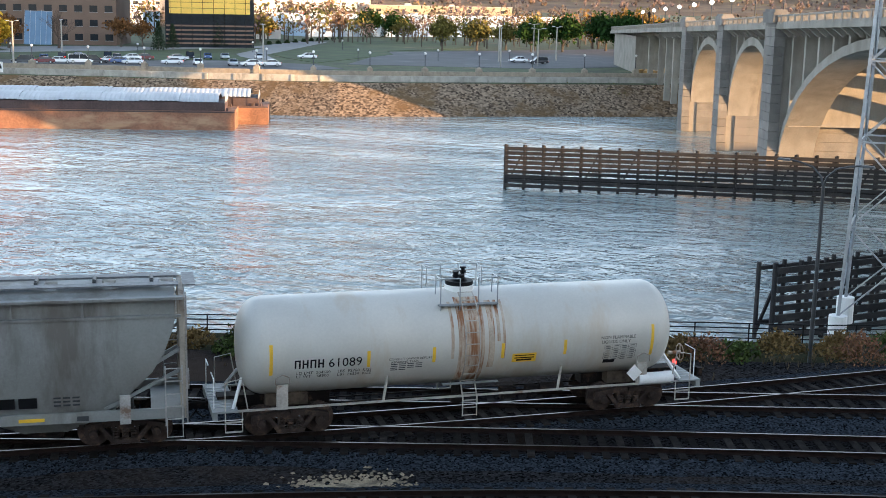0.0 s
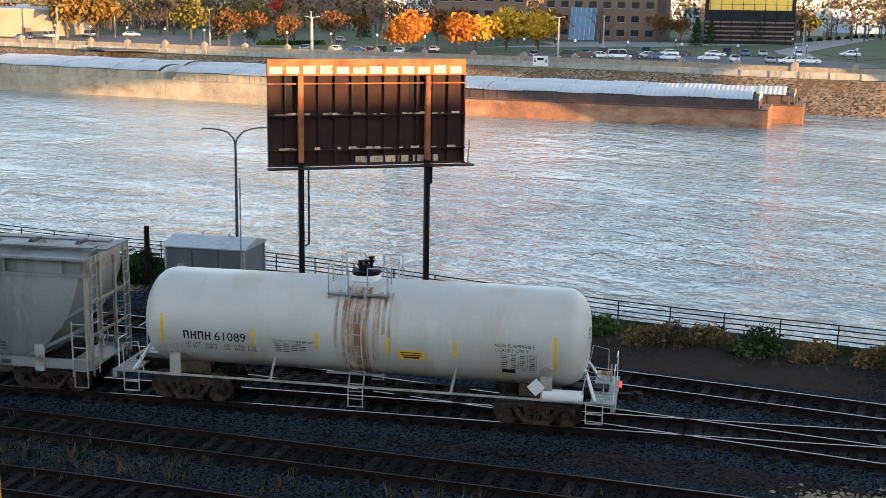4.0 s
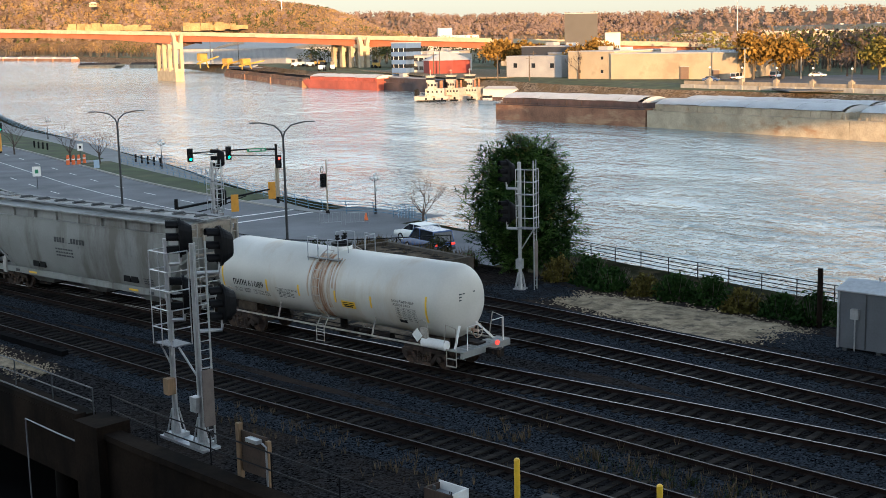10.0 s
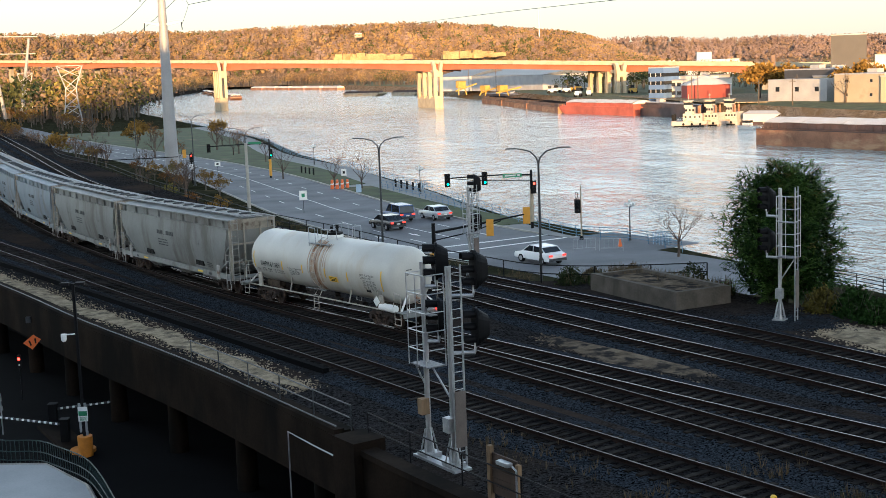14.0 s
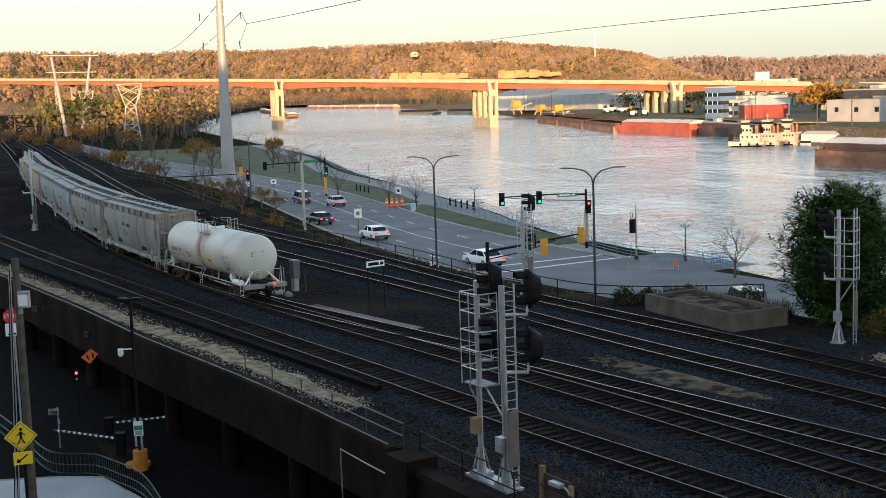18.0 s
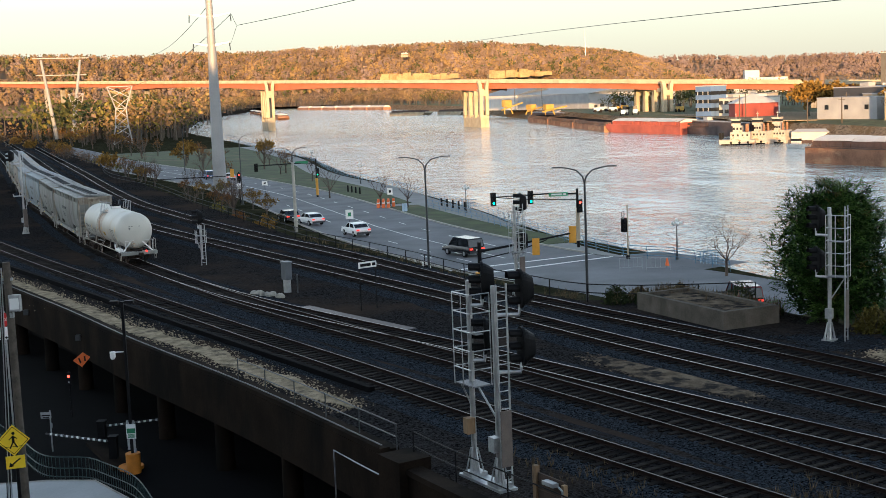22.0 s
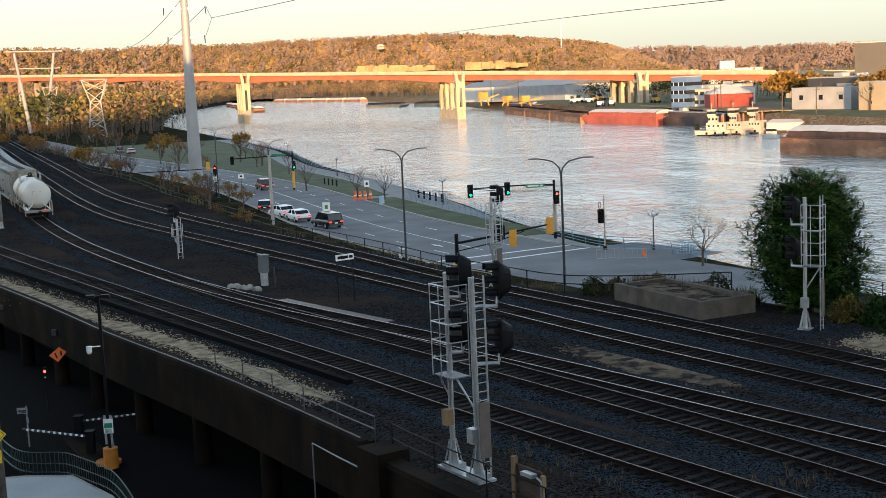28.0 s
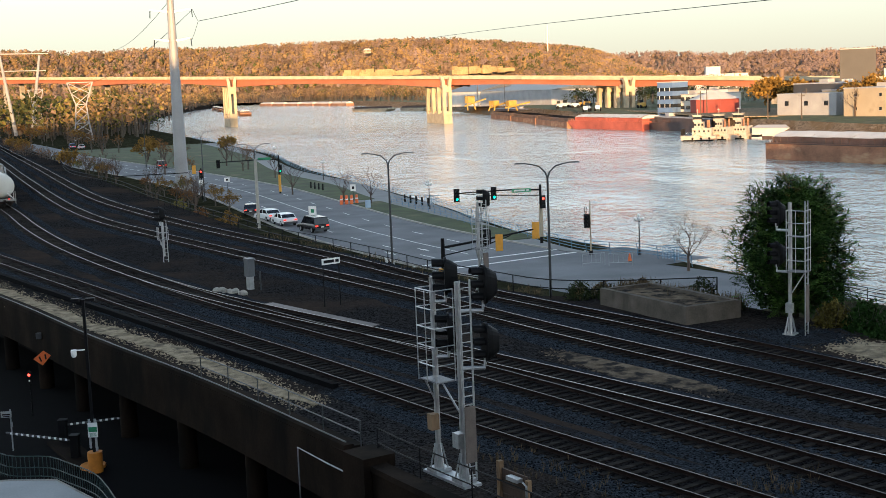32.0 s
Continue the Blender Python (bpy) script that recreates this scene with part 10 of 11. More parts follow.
# cranes and conveyors at the dock
for x, y, z1, a in ((50, 800, 9, 30), (62, 760, 6, -60), (70, 735, 6, 20)):
    cn = thing("dock_crane", "yellow conveyor crane at the dock", "crane", "dock cranes", at=pose(x, y, -3, 0, 0, a))
    for sx in (-3, 3):
        part("leg", Geo().beam((sx, -2, 0), (sx * 0.6, 0, z1 * 0.8), 0.6, 0.6), M["crane_yellow"], cn)
    part("tower", Geo().box(0, 0, z1 * 0.5, 5, 4, z1 * 0.5), M["crane_yellow"], cn)
    part("boom", Geo().beam((-4, 0, z1 * 0.3), (12, 0, z1 * 0.75), 0.7, 0.8), M["crane_yellow"], cn)
for k in range(9):
    x, y = 100 + rb.uniform(-16, 22), 600 + rb.uniform(-70, 110)
    eq = thing("dock_machine", "yellow and grey loading machine on the dock", "machine", "dock machines", at=pose(x, y, FAR, 0, 0, k * 41))
    part("body", Geo().box(0, 0, 0.8, 4.5, 2.4, 1.8, taper=0.85), M["crane_yellow"] if k % 2 else M["blue_wall"], eq)
    part("cab", Geo().box(-1.0, 0, 2.6, 1.6, 1.8, 1.4), M["glass_dark"], eq)
    for a in (-1.5, 1.5):
        for b in (-1.2, 1.2):
            part("wheel", Geo().cyl((a, b - 0.3, 0.8), (a, b + 0.3, 0.8), 0.8, n=10), M["black"], eq)
for x, y, h in ((118, 470, 10), (112, 455, 9), (135, 408, 9), (120, 400, 8), (126, 385, 8), (240, 400, 11), (210, 390, 11), (260, 430, 11), (170, 440, 10), (60, 870, 24), (75, 830, 20)):
    up_ = thing("utility_pole", "wooden utility pole with a cross-arm at the dock", "pole", "dock poles", at=pose(x, y, FAR - 0.5))
    part("pole", Geo().cyl((0, 0, 0), (0, 0, h), 0.22, 0.15, 7), M["bark"], up_)
    part("cross_arm", Geo().beam((-1.1, 0, h - 0.8), (1.1, 0.3, h - 0.8), 0.14, 0.14), M["bark"], up_)

# ---- power line ----
py = thing("pylon", "tall tapered grey steel power pylon beside the river road", "pylon", at=pose(-36.6, 219.9, ROAD))
part("shaft", Geo().cyl((0, 0, 0), (0, 0, 44), 1.22, 0.36, 12), M["pylon"], py, smooth=True)
part("base_flange", Geo().cyl((0, 0, 0), (0, 0, 0.25), 1.7, n=16), M["concrete"], py)
for z, r in ((30.2, 3.5), (25.3, 3.1), (36.5, 3.6)):
    for sd in (-1, 1):
        arm = part("cross_arm", Geo().loft([[(0, -0.2, z - 0.35), (0, 0.2, z - 0.35), (0, 0.2, z + 0.1), (0, -0.2, z + 0.1)], [(sd * r, -0.06, z + 0.32), (sd * r, 0.06, z + 0.32), (sd * r, 0.06, z + 0.48), (sd * r, -0.06, z + 0.48)]]), M["galv"], py)
        part("insulator", Geo().cyl((sd * r, 0, z + 0.3), (sd * (r + 0.1), 0, z - 1.0), 0.09, n=6), M["glass_dark"], arm)
hf = thing("pylon", "white twin-leg steel power pylon beyond the yard", "pylon", at=pose(0, 0, 0))
f_ = 600 / 262
P_ = [Vector((x * f_, y * f_, 12.9 + (z - 12.9) * f_)) for x, y, z in ((-75.3, 250.9, 22.2), (-74.2, 251.3, 12.7), (-68.2, 253.0, 22.0), (-70.1, 252.5, 10.1))]
for a, b in ((P_[0], P_[1]), (P_[2], P_[3])):
    d_ = (b - a).normalized()
    e_ = b + d_ * ((b.z + 1.5) / -d_.z)
    part("leg", Geo().cyl(tuple(a), tuple(e_), 0.55, 0.9, 8), M["pylon"], hf)
part("cross_beam", Geo().beam((-76.8 * f_, 250.5 * f_, 34.9), (-66.6 * f_, 253.4 * f_, 34.5), 0.4, 0.4), M["pylon"], hf)
part("cross_beam", Geo().beam((-76.5 * f_, 250.6 * f_, 27.3), (-67.2 * f_, 253.2 * f_, 27.0), 0.35, 0.35), M["pylon"], hf)


def lattice_tower(x, y, z0, h, w0, w1, w2, label, mat):
    """Four legs that narrow to a waist and spread again to the arms."""
    t = thing("lattice_tower", label, "pylon", "lattice towers", at=pose(x, y, z0, 0, 0, 15))
    lv = [(0, w0), (h * 0.3, w0 * 0.72), (h * 0.62, w1), (h, w2)]
    for sx, sy in ((-1, -1), (1, -1), (1, 1), (-1, 1)):
        for (z0_, a), (z1_, b) in zip(lv[:-1], lv[1:]):
            part("leg", Geo().beam((sx * a / 2, sy * min(a, w0) / 2, z0_), (sx * b / 2, sy * min(b, w1 * 1.4) / 2, z1_), h * 0.014, h * 0.014), mat, t)
    for i, ((z0_, a), (z1_, b)) in enumerate(zip(lv[:-1], lv[1:])):
        for sy in (-1, 1):
            ya, yb = sy * min(a, w0) / 2, sy * min(b, w1 * 1.4) / 2
            for u0, u1 in ((0, 0.5), (0.5, 1)):
                za, zb = z0_ + (z1_ - z0_) * u0, z0_ + (z1_ - z0_) * u1
                aa, bb = a + (b - a) * u0, a + (b - a) * u1
                part("brace", Geo().beam((-aa / 2, ya, za), (bb / 2, yb, zb), h * 0.009, h * 0.009), mat, t)
                part("brace", Geo().beam((aa / 2, ya, za), (-bb / 2, yb, zb), h * 0.009, h * 0.009), mat, t)
            part("strut", Geo().beam((-b / 2, yb, z1_), (b / 2, yb, z1_), h * 0.009, h * 0.009), mat, t)
    return t


lattice_tower(-112.3, 467, -1.5, 21.0, 6.6, 3.6, 9.0, "grey lattice steel power tower beyond the river road", M["pylon"])
lattice_tower(-158, 575, -1.5, 20.0, 5.5, 3.0, 6.5, "grey lattice steel power tower far along the river", M["pylon"])


def wire(p, q, sag, r):
    w = thing("power_line", "thin dark overhead power line", "cable", "power lines")
    P, Q = Vector(p), Vector(q)
    part("cable", Geo().tube([tuple(P.lerp(Q, k / 24) - Vector((0, 0, sag * 4 * (k / 24) * (1 - k / 24)))) for k in range(25)], r, 5), M["black"], w)


wire((-33.0, 220.2, 27.6), (-32.2, 220.7, 25.6), 0.1, 0.04)
wire((-32.2, 220.7, 25.6), (45, 28, 24.5), 0.6, 0.045)
wire((-33.4, 220.2, 22.4), (-32.2, 220.7, 25.6), 0.1, 0.03)
wire((-33.0, 219.8, 33.5), (-120, 560, 34), 3.0, 0.06)
wire((-33.2, 219.8, 27.3), (-112, 467, 19), 3.0, 0.05)
wire((-21.7, 699.7, 33.0), (48.3, 142.0, 21.3), -1.5, 0.05)
wire((48.3, 142.0, 21.3), (70, -30, 26), 0.5, 0.05)

# ---- concrete arch bridge at the upstream end ----
ARCH = pose(219, 42.6, 0, 0, 0, -158.9)


def arch_bridge():
    br = thing("bridge_arch", "pale concrete arch bridge with tall block piers and a balustrade", "bridge", at=ARCH)
    tagged(br, kind="structure")
    W = 18.0

    def deck(x):
        return 9.9 + 0.0245 * x
    piers = [0.0, 30.55, 61.1, 143.0]
    rnd = random.Random(3)
    for i, x in enumerate(piers):
        pw = 4.6 if i >= 2 else 3.6
        pr = part("pier", Geo().box(x, W / 2, WATER - 2.0, pw, W, deck(x) - 1.0 - WATER + 2.0), M["concrete_pier"], br, "pale concrete block pier, stained by damp")
        z = WATER - 1.0
        k = 0
        while z < deck(x) + 0.2:
            h = 1.15
            part("stone_course", Geo().box(x, -0.45, z, pw + 0.5 + (0.5 if k < 2 else 0), 1.3, h - 0.05), M["stone_block"], pr)
            for sd in (-1, 1):
                part("stone_course", Geo().box(x + sd * (pw / 2 + 0.05), W / 2 + 0.5, z, 0.3, W - 2.0, h - 0.05), M["stone_block"], pr)
            z += h
            k += 1
        part("pier_cap", Geo().box(x, -0.5, deck(x) + 0.2, pw + 0.9, 1.9, 1.35).box(x, -0.5, deck(x) + 1.55, pw + 0.5, 1.5, 0.3), M["stone_block"], pr)
    for i in range(len(piers) - 1):
        x0, x1 = piers[i] + 2.0, piers[i + 1] - 2.0
        xm, a = (x0 + x1) / 2, (x1 - x0) / 2
        zs = (-2.5, -2.2, -7.2)[i]
        rise = deck(xm) - 2.6 - zs
        for y0, y1 in ((0.3, 4.6), (W - 4.6, W - 0.3)):
            rings, sp = [], []
            for k in range(25):
                t = math.pi * k / 24
                c, s = math.cos(t), math.sin(t)
                xi, zi = xm - a * c, zs + rise * s
                xo, zo = xm - (a + 0.9) * c, zs + (rise + 1.1) * s
                rings.append([(xi, y0, zi), (xi, y1, zi), (xo, y1, zo), (xo, y0, zo)])
            part("arch_rib", Geo().loft(rings), M["concrete_pier"], br, smooth=True)
        for k in range(6 if i < 2 else 14):
            x = x0 + (x1 - x0) * (k + 0.5) / (6 if i < 2 else 14)
            zo = zs + (rise + 0.6) * math.sqrt(max(0.0, 1 - ((x - xm) / a) ** 2))
            if deck(x) - 1.2 - zo > 0.8:
                part("spandrel_pier", Geo().box(x, W / 2, zo, 0.7, W - 1.2, deck(x) - 0.9 - zo), M["concrete_pier"], br)
    rings = []
    for x in np.linspace(-110, 170, 29):
        z = deck(x)
        rings.append([(x, -1.0, z - 0.55), (x, W + 1.0, z - 0.55), (x, W + 1.0, z), (x, -1.0, z)])
    part("deck", Geo().loft(rings), M["concrete_pier"], br)
    rings = []
    for x in np.linspace(-110, 170, 29):
        z = deck(x)
        rings.append([(x, 1.5, z - 1.2), (x, W - 1.5, z - 1.2), (x, W - 1.5, z - 0.5), (x, 1.5, z - 0.5)])
    part("deck_beam", Geo().loft(rings), M["concrete_pier"], br)
    # corbels and balustrade
    cb = Geo().loft([[(-0.25, -1.1, -0.55), (0.25, -1.1, -0.55), (0.25, 0.35, -0.55), (-0.25, 0.35, -0.55)], [(-0.25, -0.5, -1.0), (0.25, -0.5, -1.0), (0.25, 0.35, -1.0), (-0.25, 0.35, -1.0)], [(-0.25, 0.1, -1.5), (0.25, 0.1, -1.5), (0.25, 0.35, -1.5), (-0.25, 0.35, -1.5)]]).mesh("corbel", M["concrete_pier"])
    post = Geo().box(0, 0, 0, 0.42, 0.42, 1.15).mesh("baluster_post", M["concrete_pier"])
    bal = Geo()
    x = -108.0
    while x < 168:
        z = deck(x)
        if x > -30:
            part("corbel", cb, None, br, at=pose(x, 0, z))
        part("balustrade_post", post, None, br, at=pose(x, -0.8, z))
        for k in range(1, 8):
            if x > -20:
                bal.box(x + k * 0.38, -0.8, z + 0.28 + 0.0245 * k * 0.38, 0.16, 0.2, 0.62)
        x += 3.05
    part("baluster", bal, M["concrete_pier"], br, kind="stuff")
    for dz, h in ((0.0, 0.28), (0.9, 0.2)):
        part("balustrade_rail", Geo().loft([[(x, -0.98, deck(x) + dz), (x, -0.62, deck(x) + dz), (x, -0.62, deck(x) + dz + h), (x, -0.98, deck(x) + dz + h)] for x in np.linspace(-108, 168, 20)]), M["concrete_pier"], br)
    part("parapet", Geo().loft([[(x, W + 0.6, deck(x)), (x, W + 0.9, deck(x)), (x, W + 0.9, deck(x) + 1.1), (x, W + 0.6, deck(x) + 1.1)] for x in np.linspace(-108, 168, 20)]), M["concrete_pier"], br)
    # shore trestle and abutment
    for x in (-12, -20.5, -29, -38, -52):
        for y in (1.2, 6.3, 11.6, W - 1.2):
            part("trestle_column", Geo().box(x, y, -4.5, 1.1, 1.1, deck(x) + 3.6), M["concrete_pier"], br)
        part("cap_beam", Geo().box(x, W / 2, deck(x) - 1.7, 1.3, W - 0.6, 0.8), M["concrete_pier"], br)
    part("abutment", Geo().box(-88, W / 2, -3, 40, W, deck(-88) + 2.2), M["concrete_pier"], br)
    return deck


ARCH_DECK = arch_bridge()


def on_arch(x, y):
    v = ARCH @ Vector((x, y, 0))
    return v.x, v.y, ARCH_DECK(x)


bl_ = thing("bridge_lamp", "dark bridge lamp with a lit white globe", "street lamp", "bridge lamps")
part("pole", Geo().cyl((0, 0, 0), (0, 0, 3.6), 0.10, 0.07, 8), M["dark_metal"], bl_)
M["lamp_lit"] = glow("lit_globe", (1.0, 0.86, 0.62), 2.0)
part("globe", Geo().ball((0, 0, 3.95), 0.36, 12), M["lamp_lit"], bl_, smooth=True)
for i, x in enumerate((-62, -46, -31, -15, 0, 15.3, 30.5, 45.8, 61)):
    p_ = on_arch(x, 0.4)
    if i == 0:
        bl_.matrix_basis = pose(*p_)
    else:
        copy_thing(bl_, pose(*p_))
ts_ = thing("traffic_signal", "traffic signal with a lit green light on the bridge", "traffic light", at=pose(*on_arch(-70, 3)))
part("pole", Geo().cyl((0, 0, 0), (0, 0, 4.2), 0.1, 0.08, 8), M["black"], ts_)
light_head(ts_, 0, 0, 3.0, 60, 0)
for i, (x, y) in enumerate(((-58, 5), (-66, 5), (-74, 5.2), (-50, 9))):
    copy_thing(PARKED[(4, 0, 2, 3)[i]], pose(*on_arch(x, y), 0, 0, 21))
lum = thing("lumber_stack", "stack of fresh orange timbers by the abutment", "lumber", at=pose(277, 62, FAR - 0.6, 0, 0, 12))
rl = random.Random(4)
M["fresh_wood"] = material("fresh_timber", (0.48, 0.28, 0.10), 0.8, vary=0.25, scale=1.0, bump=0.2, fine=12, island=0.25)
for k in range(16):
    z = 0.1 + (k // 5) * 0.55
    part("timber", Geo().box(rl.uniform(-1.5, 1.5), -3 + (k % 5) * 1.4, z, 9 + rl.uniform(-1.5, 1.5), 0.7, 0.4, rl.uniform(-9, 9)), M["fresh_wood"], lum)

# ---- timber fenders in the river ----
def fender(name, pts, top0, top1, rows, spacing, label):
    f = thing(name, label, "fender wall")
    tagged(f, kind="structure")
    tot = sum(math.dist(a, b) for a, b in zip(pts[:-1], pts[1:]))
    done = 0.0
    for a, b in zip(pts[:-1], pts[1:]):
        L = math.dist(a, b)
        ux, uy = (b[0] - a[0]) / L, (b[1] - a[1]) / L
        nx, ny = -uy, ux
        n = max(2, int(L / spacing))

        def top(s):
            return top0 + (top1 - top0) * (done + s) / tot
        for k in range(n + 1):
            s = L * k / n
            x, y = a[0] + ux * s, a[1] + uy * s
            part("post", Geo().cyl((x, y, WATER - 1), (x, y, top(s) + 0.12), 0.17, 0.16, 8), M["timber"], f)
            x2, y2 = x + nx * 1.5, y + ny * 1.5
            part("rear_post", Geo().cyl((x2, y2, WATER - 1), (x2, y2, top(s) - 0.1), 0.15, n=7), M["timber"], f)
            if k % 2 == 0 and k < n:
                s2 = L * (k + 1) / n
                part("brace", Geo().beam((x2, y2, WATER + 0.3), (a[0] + ux * s2 + nx * 1.5, a[1] + uy * s2 + ny * 1.5, top(s2) - 0.3), 0.12, 0.2), M["timber"], f)
        zz = WATER + 0.25
        hh = (min(top0, top1) - WATER - 0.1) / rows
        seg = max(1, int(L / 7.5))
        for r in range(rows):
            for q in range(seg):
                s0, s1 = L * q / seg, L * (q + 1) / seg - 0.04
                z0 = WATER + 0.2 + (top(s0) - WATER - 0.25) * (r + 0.5) / rows
                z1 = WATER + 0.2 + (top(s1) - WATER - 0.25) * (r + 0.5) / rows
                jog = ((q * 3 + r) % 3 - 1) * 0.02
                part("plank", Geo().beam((a[0] + ux * s0 - nx * (0.26 + jog), a[1] + uy * s0 - ny * (0.26 + jog), z0), (a[0] + ux * s1 - nx * (0.26 + jog), a[1] + uy * s1 - ny * (0.26 + jog), z1), 0.16, 0.38), M["timber"], f)
        for z_ in (WATER + 1.0, min(top0, top1) - 0.5):
            part("rear_rail", Geo().beam((a[0] + nx * 1.5, a[1] + ny * 1.5, z_), (b[0] + nx * 1.5, b[1] + ny * 1.5, z_), 0.2, 0.25), M["timber"], f)
        done += L
    return f


fender("fender_timber", [(134.6, 46.3), (141.6, 13.0), (144.5, -1.5)], -2.45, -2.3, 9, 2.1, "long black slatted timber fender wall standing in the river")
fender("fender_pier", [(78.6, 9.2), (88, 1.0), (98, -9)], -2.4, -2.2, 8, 2.0, "black timber fender wall near the bank")

# ---- lattice steel tower on the near bank ----
lt = thing("lattice_tower", "tall galvanised lattice steel tower on white round footings", "tower", at=pose(0, 0, 0))
c0 = Vector((66.2, 2.0))
feet = [Vector((63.9, 4.3)), Vector((68.5, 4.3)), Vector((68.5, -0.3)), Vector((63.9, -0.3))]
H0, H1 = -1.8, 26.0
top_ = [f + (c0 - f) * 0.45 for f in feet]
for f, t_ in zip(feet, top_):
    part("footing", Geo().cyl((f.x, f.y, ROAD - 0.3), (f.x, f.y, H0), 0.45, n=14), M["white"], lt)
    part("leg", Geo().beam((f.x, f.y, H0), (t_.x, t_.y, H1), 0.16, 0.16), M["galv"], lt)
lv = [0.0, 0.16, 0.31, 0.45, 0.58, 0.70, 0.81, 0.91, 1.0]
for i in range(4):
    j = (i + 1) % 4
    for a, b in zip(lv[:-1], lv[1:]):
        za, zb = H0 + (H1 - H0) * a, H0 + (H1 - H0) * b
        pa, pb = feet[i].lerp(top_[i], a), feet[j].lerp(top_[j], a)
        qa, qb = feet[i].lerp(top_[i], b), feet[j].lerp(top_[j], b)
        part("brace", Geo().beam((pa.x, pa.y, za), (qb.x, qb.y, zb), 0.07, 0.07), M["galv"], lt)
        part("brace", Geo().beam((pb.x, pb.y, za), (qa.x, qa.y, zb), 0.07, 0.07), M["galv"], lt)
        part("strut", Geo().beam((qa.x, qa.y, zb), (qb.x, qb.y, zb), 0.08, 0.08), M["galv"], lt)

# ---- the street below the viaduct ----
green = M["teal"] = material("dark_teal_paint", (0.012, 0.035, 0.035), 0.5, vary=0.15, scale=3, bump=0.03)
M["sign_yellow"] = material("yellow_sign_sheet", (0.90, 0.62, 0.02), 0.45, vary=0.04, scale=3, bump=0.0)
M["sign_yellow"].node_tree.nodes["Principled BSDF"].inputs["Emission Color"].default_value = (0.9, 0.62, 0.02, 1)
M["sign_white"] = material("white_sign_sheet", (0.86, 0.86, 0.84), 0.45, vary=0.03, scale=3, bump=0.0)
M["sign_red"] = material("red_sign_sheet", (0.65, 0.02, 0.02), 0.45, vary=0.04, scale=3, bump=0.0)
M["orange_drum"] = material("orange_drum", (0.55, 0.20, 0.02), 0.6, vary=0.15, scale=3, bump=0.05)
strip_line = Line([(-36, 96), (-24.8, 69), (-20, 59), (-14.5, 48), (-8, 36)], 1.0, 4)
part("pavement", Geo().add([(-24.0, 58.5, STREET + 0.14), (-18.9, 58.9, STREET + 0.14), (-16.6, 58.6, STREET + 0.14), (-14.0, 55.2, STREET + 0.14), (-10, 45, STREET + 0.14), (-26, 45, STREET + 0.14)], [(5, 4, 3, 2, 1, 0)]), M["paving"], kind="structure", label="pale concrete sidewalk corner")
part("kerb", Geo().tube([(-24.0, 58.6, STREET + 0.07), (-18.9, 59.0, STREET + 0.07), (-16.6, 58.7, STREET + 0.07), (-13.9, 55.2, STREET + 0.07), (-9.9, 45, STREET + 0.07)], 0.12, 4), M["concrete"], kind="structure", label="concrete kerb at the sidewalk")
gr = thing("street_railing", "dark teal steel railing with close bars along the sidewalk", "railing")
gl = Line([(-25.2, 68.6), (-21.4, 62.9), (-19.0, 59.4), (-17.0, 59.2), (-16.3, 58.4), (-13.8, 55.4), (-9.7, 45)], 0.5, 2)
for h in (0.12, 0.55, 1.1):
    part("rail", Geo().tube([(*gl.at(s), STREET + 0.1 + h) for s in np.arange(0, gl.length, 0.6)], 0.03, 5), green, gr)
for s in np.arange(0, gl.length, 0.22):
    x, y = gl.at(s)
    part("baluster", Geo().beam((x, y, STREET + 0.1), (x, y, STREET + 1.2), 0.025, 0.025), green, gr)
lp = thing("car_park_lamp", "slim black lamp post with two floodlights and a white camera", "street lamp", at=pose(-15.1, 60.2, STREET))
part("footing", Geo().cyl((0, 0, 0), (0, 0, 1.0), 0.36, n=16), M["orange_drum"], lp, "orange concrete footing", smooth=True)
part("pole", Geo().box(0, 0, 0.95, 0.13, 0.13, 7.55), M["black"], lp)
part("cross_bar", Geo().beam((-0.35, 0, 8.45), (0.35, 0, 8.45), 0.06, 0.06), M["black"], lp)
for sd in (-1, 1):
    part("floodlight", Geo().box(sd * 0.36, -0.05, 8.42, 0.42, 0.32, 0.14), M["black"], lp)
part("camera_arm", Geo().beam((0, 0, 6.05), (-0.55, -0.1, 6.05), 0.05, 0.05), M["white"], lp)
part("dome_camera", Geo().cyl((-0.6, -0.1, 5.82), (-0.6, -0.1, 6.08), 0.14, n=12).ball((-0.6, -0.1, 5.82), 0.13, 10), M["white"], lp)
for sd in (-1, 1):
    part("guard_strip", Geo().box(sd * 0.14, -0.09, 1.2, 0.11, 0.03, 1.45), M["galv"], lp)
part("notice_board", Geo().box(0.02, -0.12, 1.75, 0.46, 0.03, 0.72), M["sign_white"], lp)
part("notice_band", Geo().box(0.02, -0.14, 2.02, 0.40, 0.01, 0.24), M["sign_green"], lp)
for k in range(4):
    part("lettering_bar", Geo().box(0.02, -0.14, 1.80 + k * 0.05, 0.32, 0.008, 0.028), M["sign_green"], lp)
part("small_light", Geo().box(0.16, -0.1, 1.05, 0.1, 0.1, 0.2), M["galv"], lp)
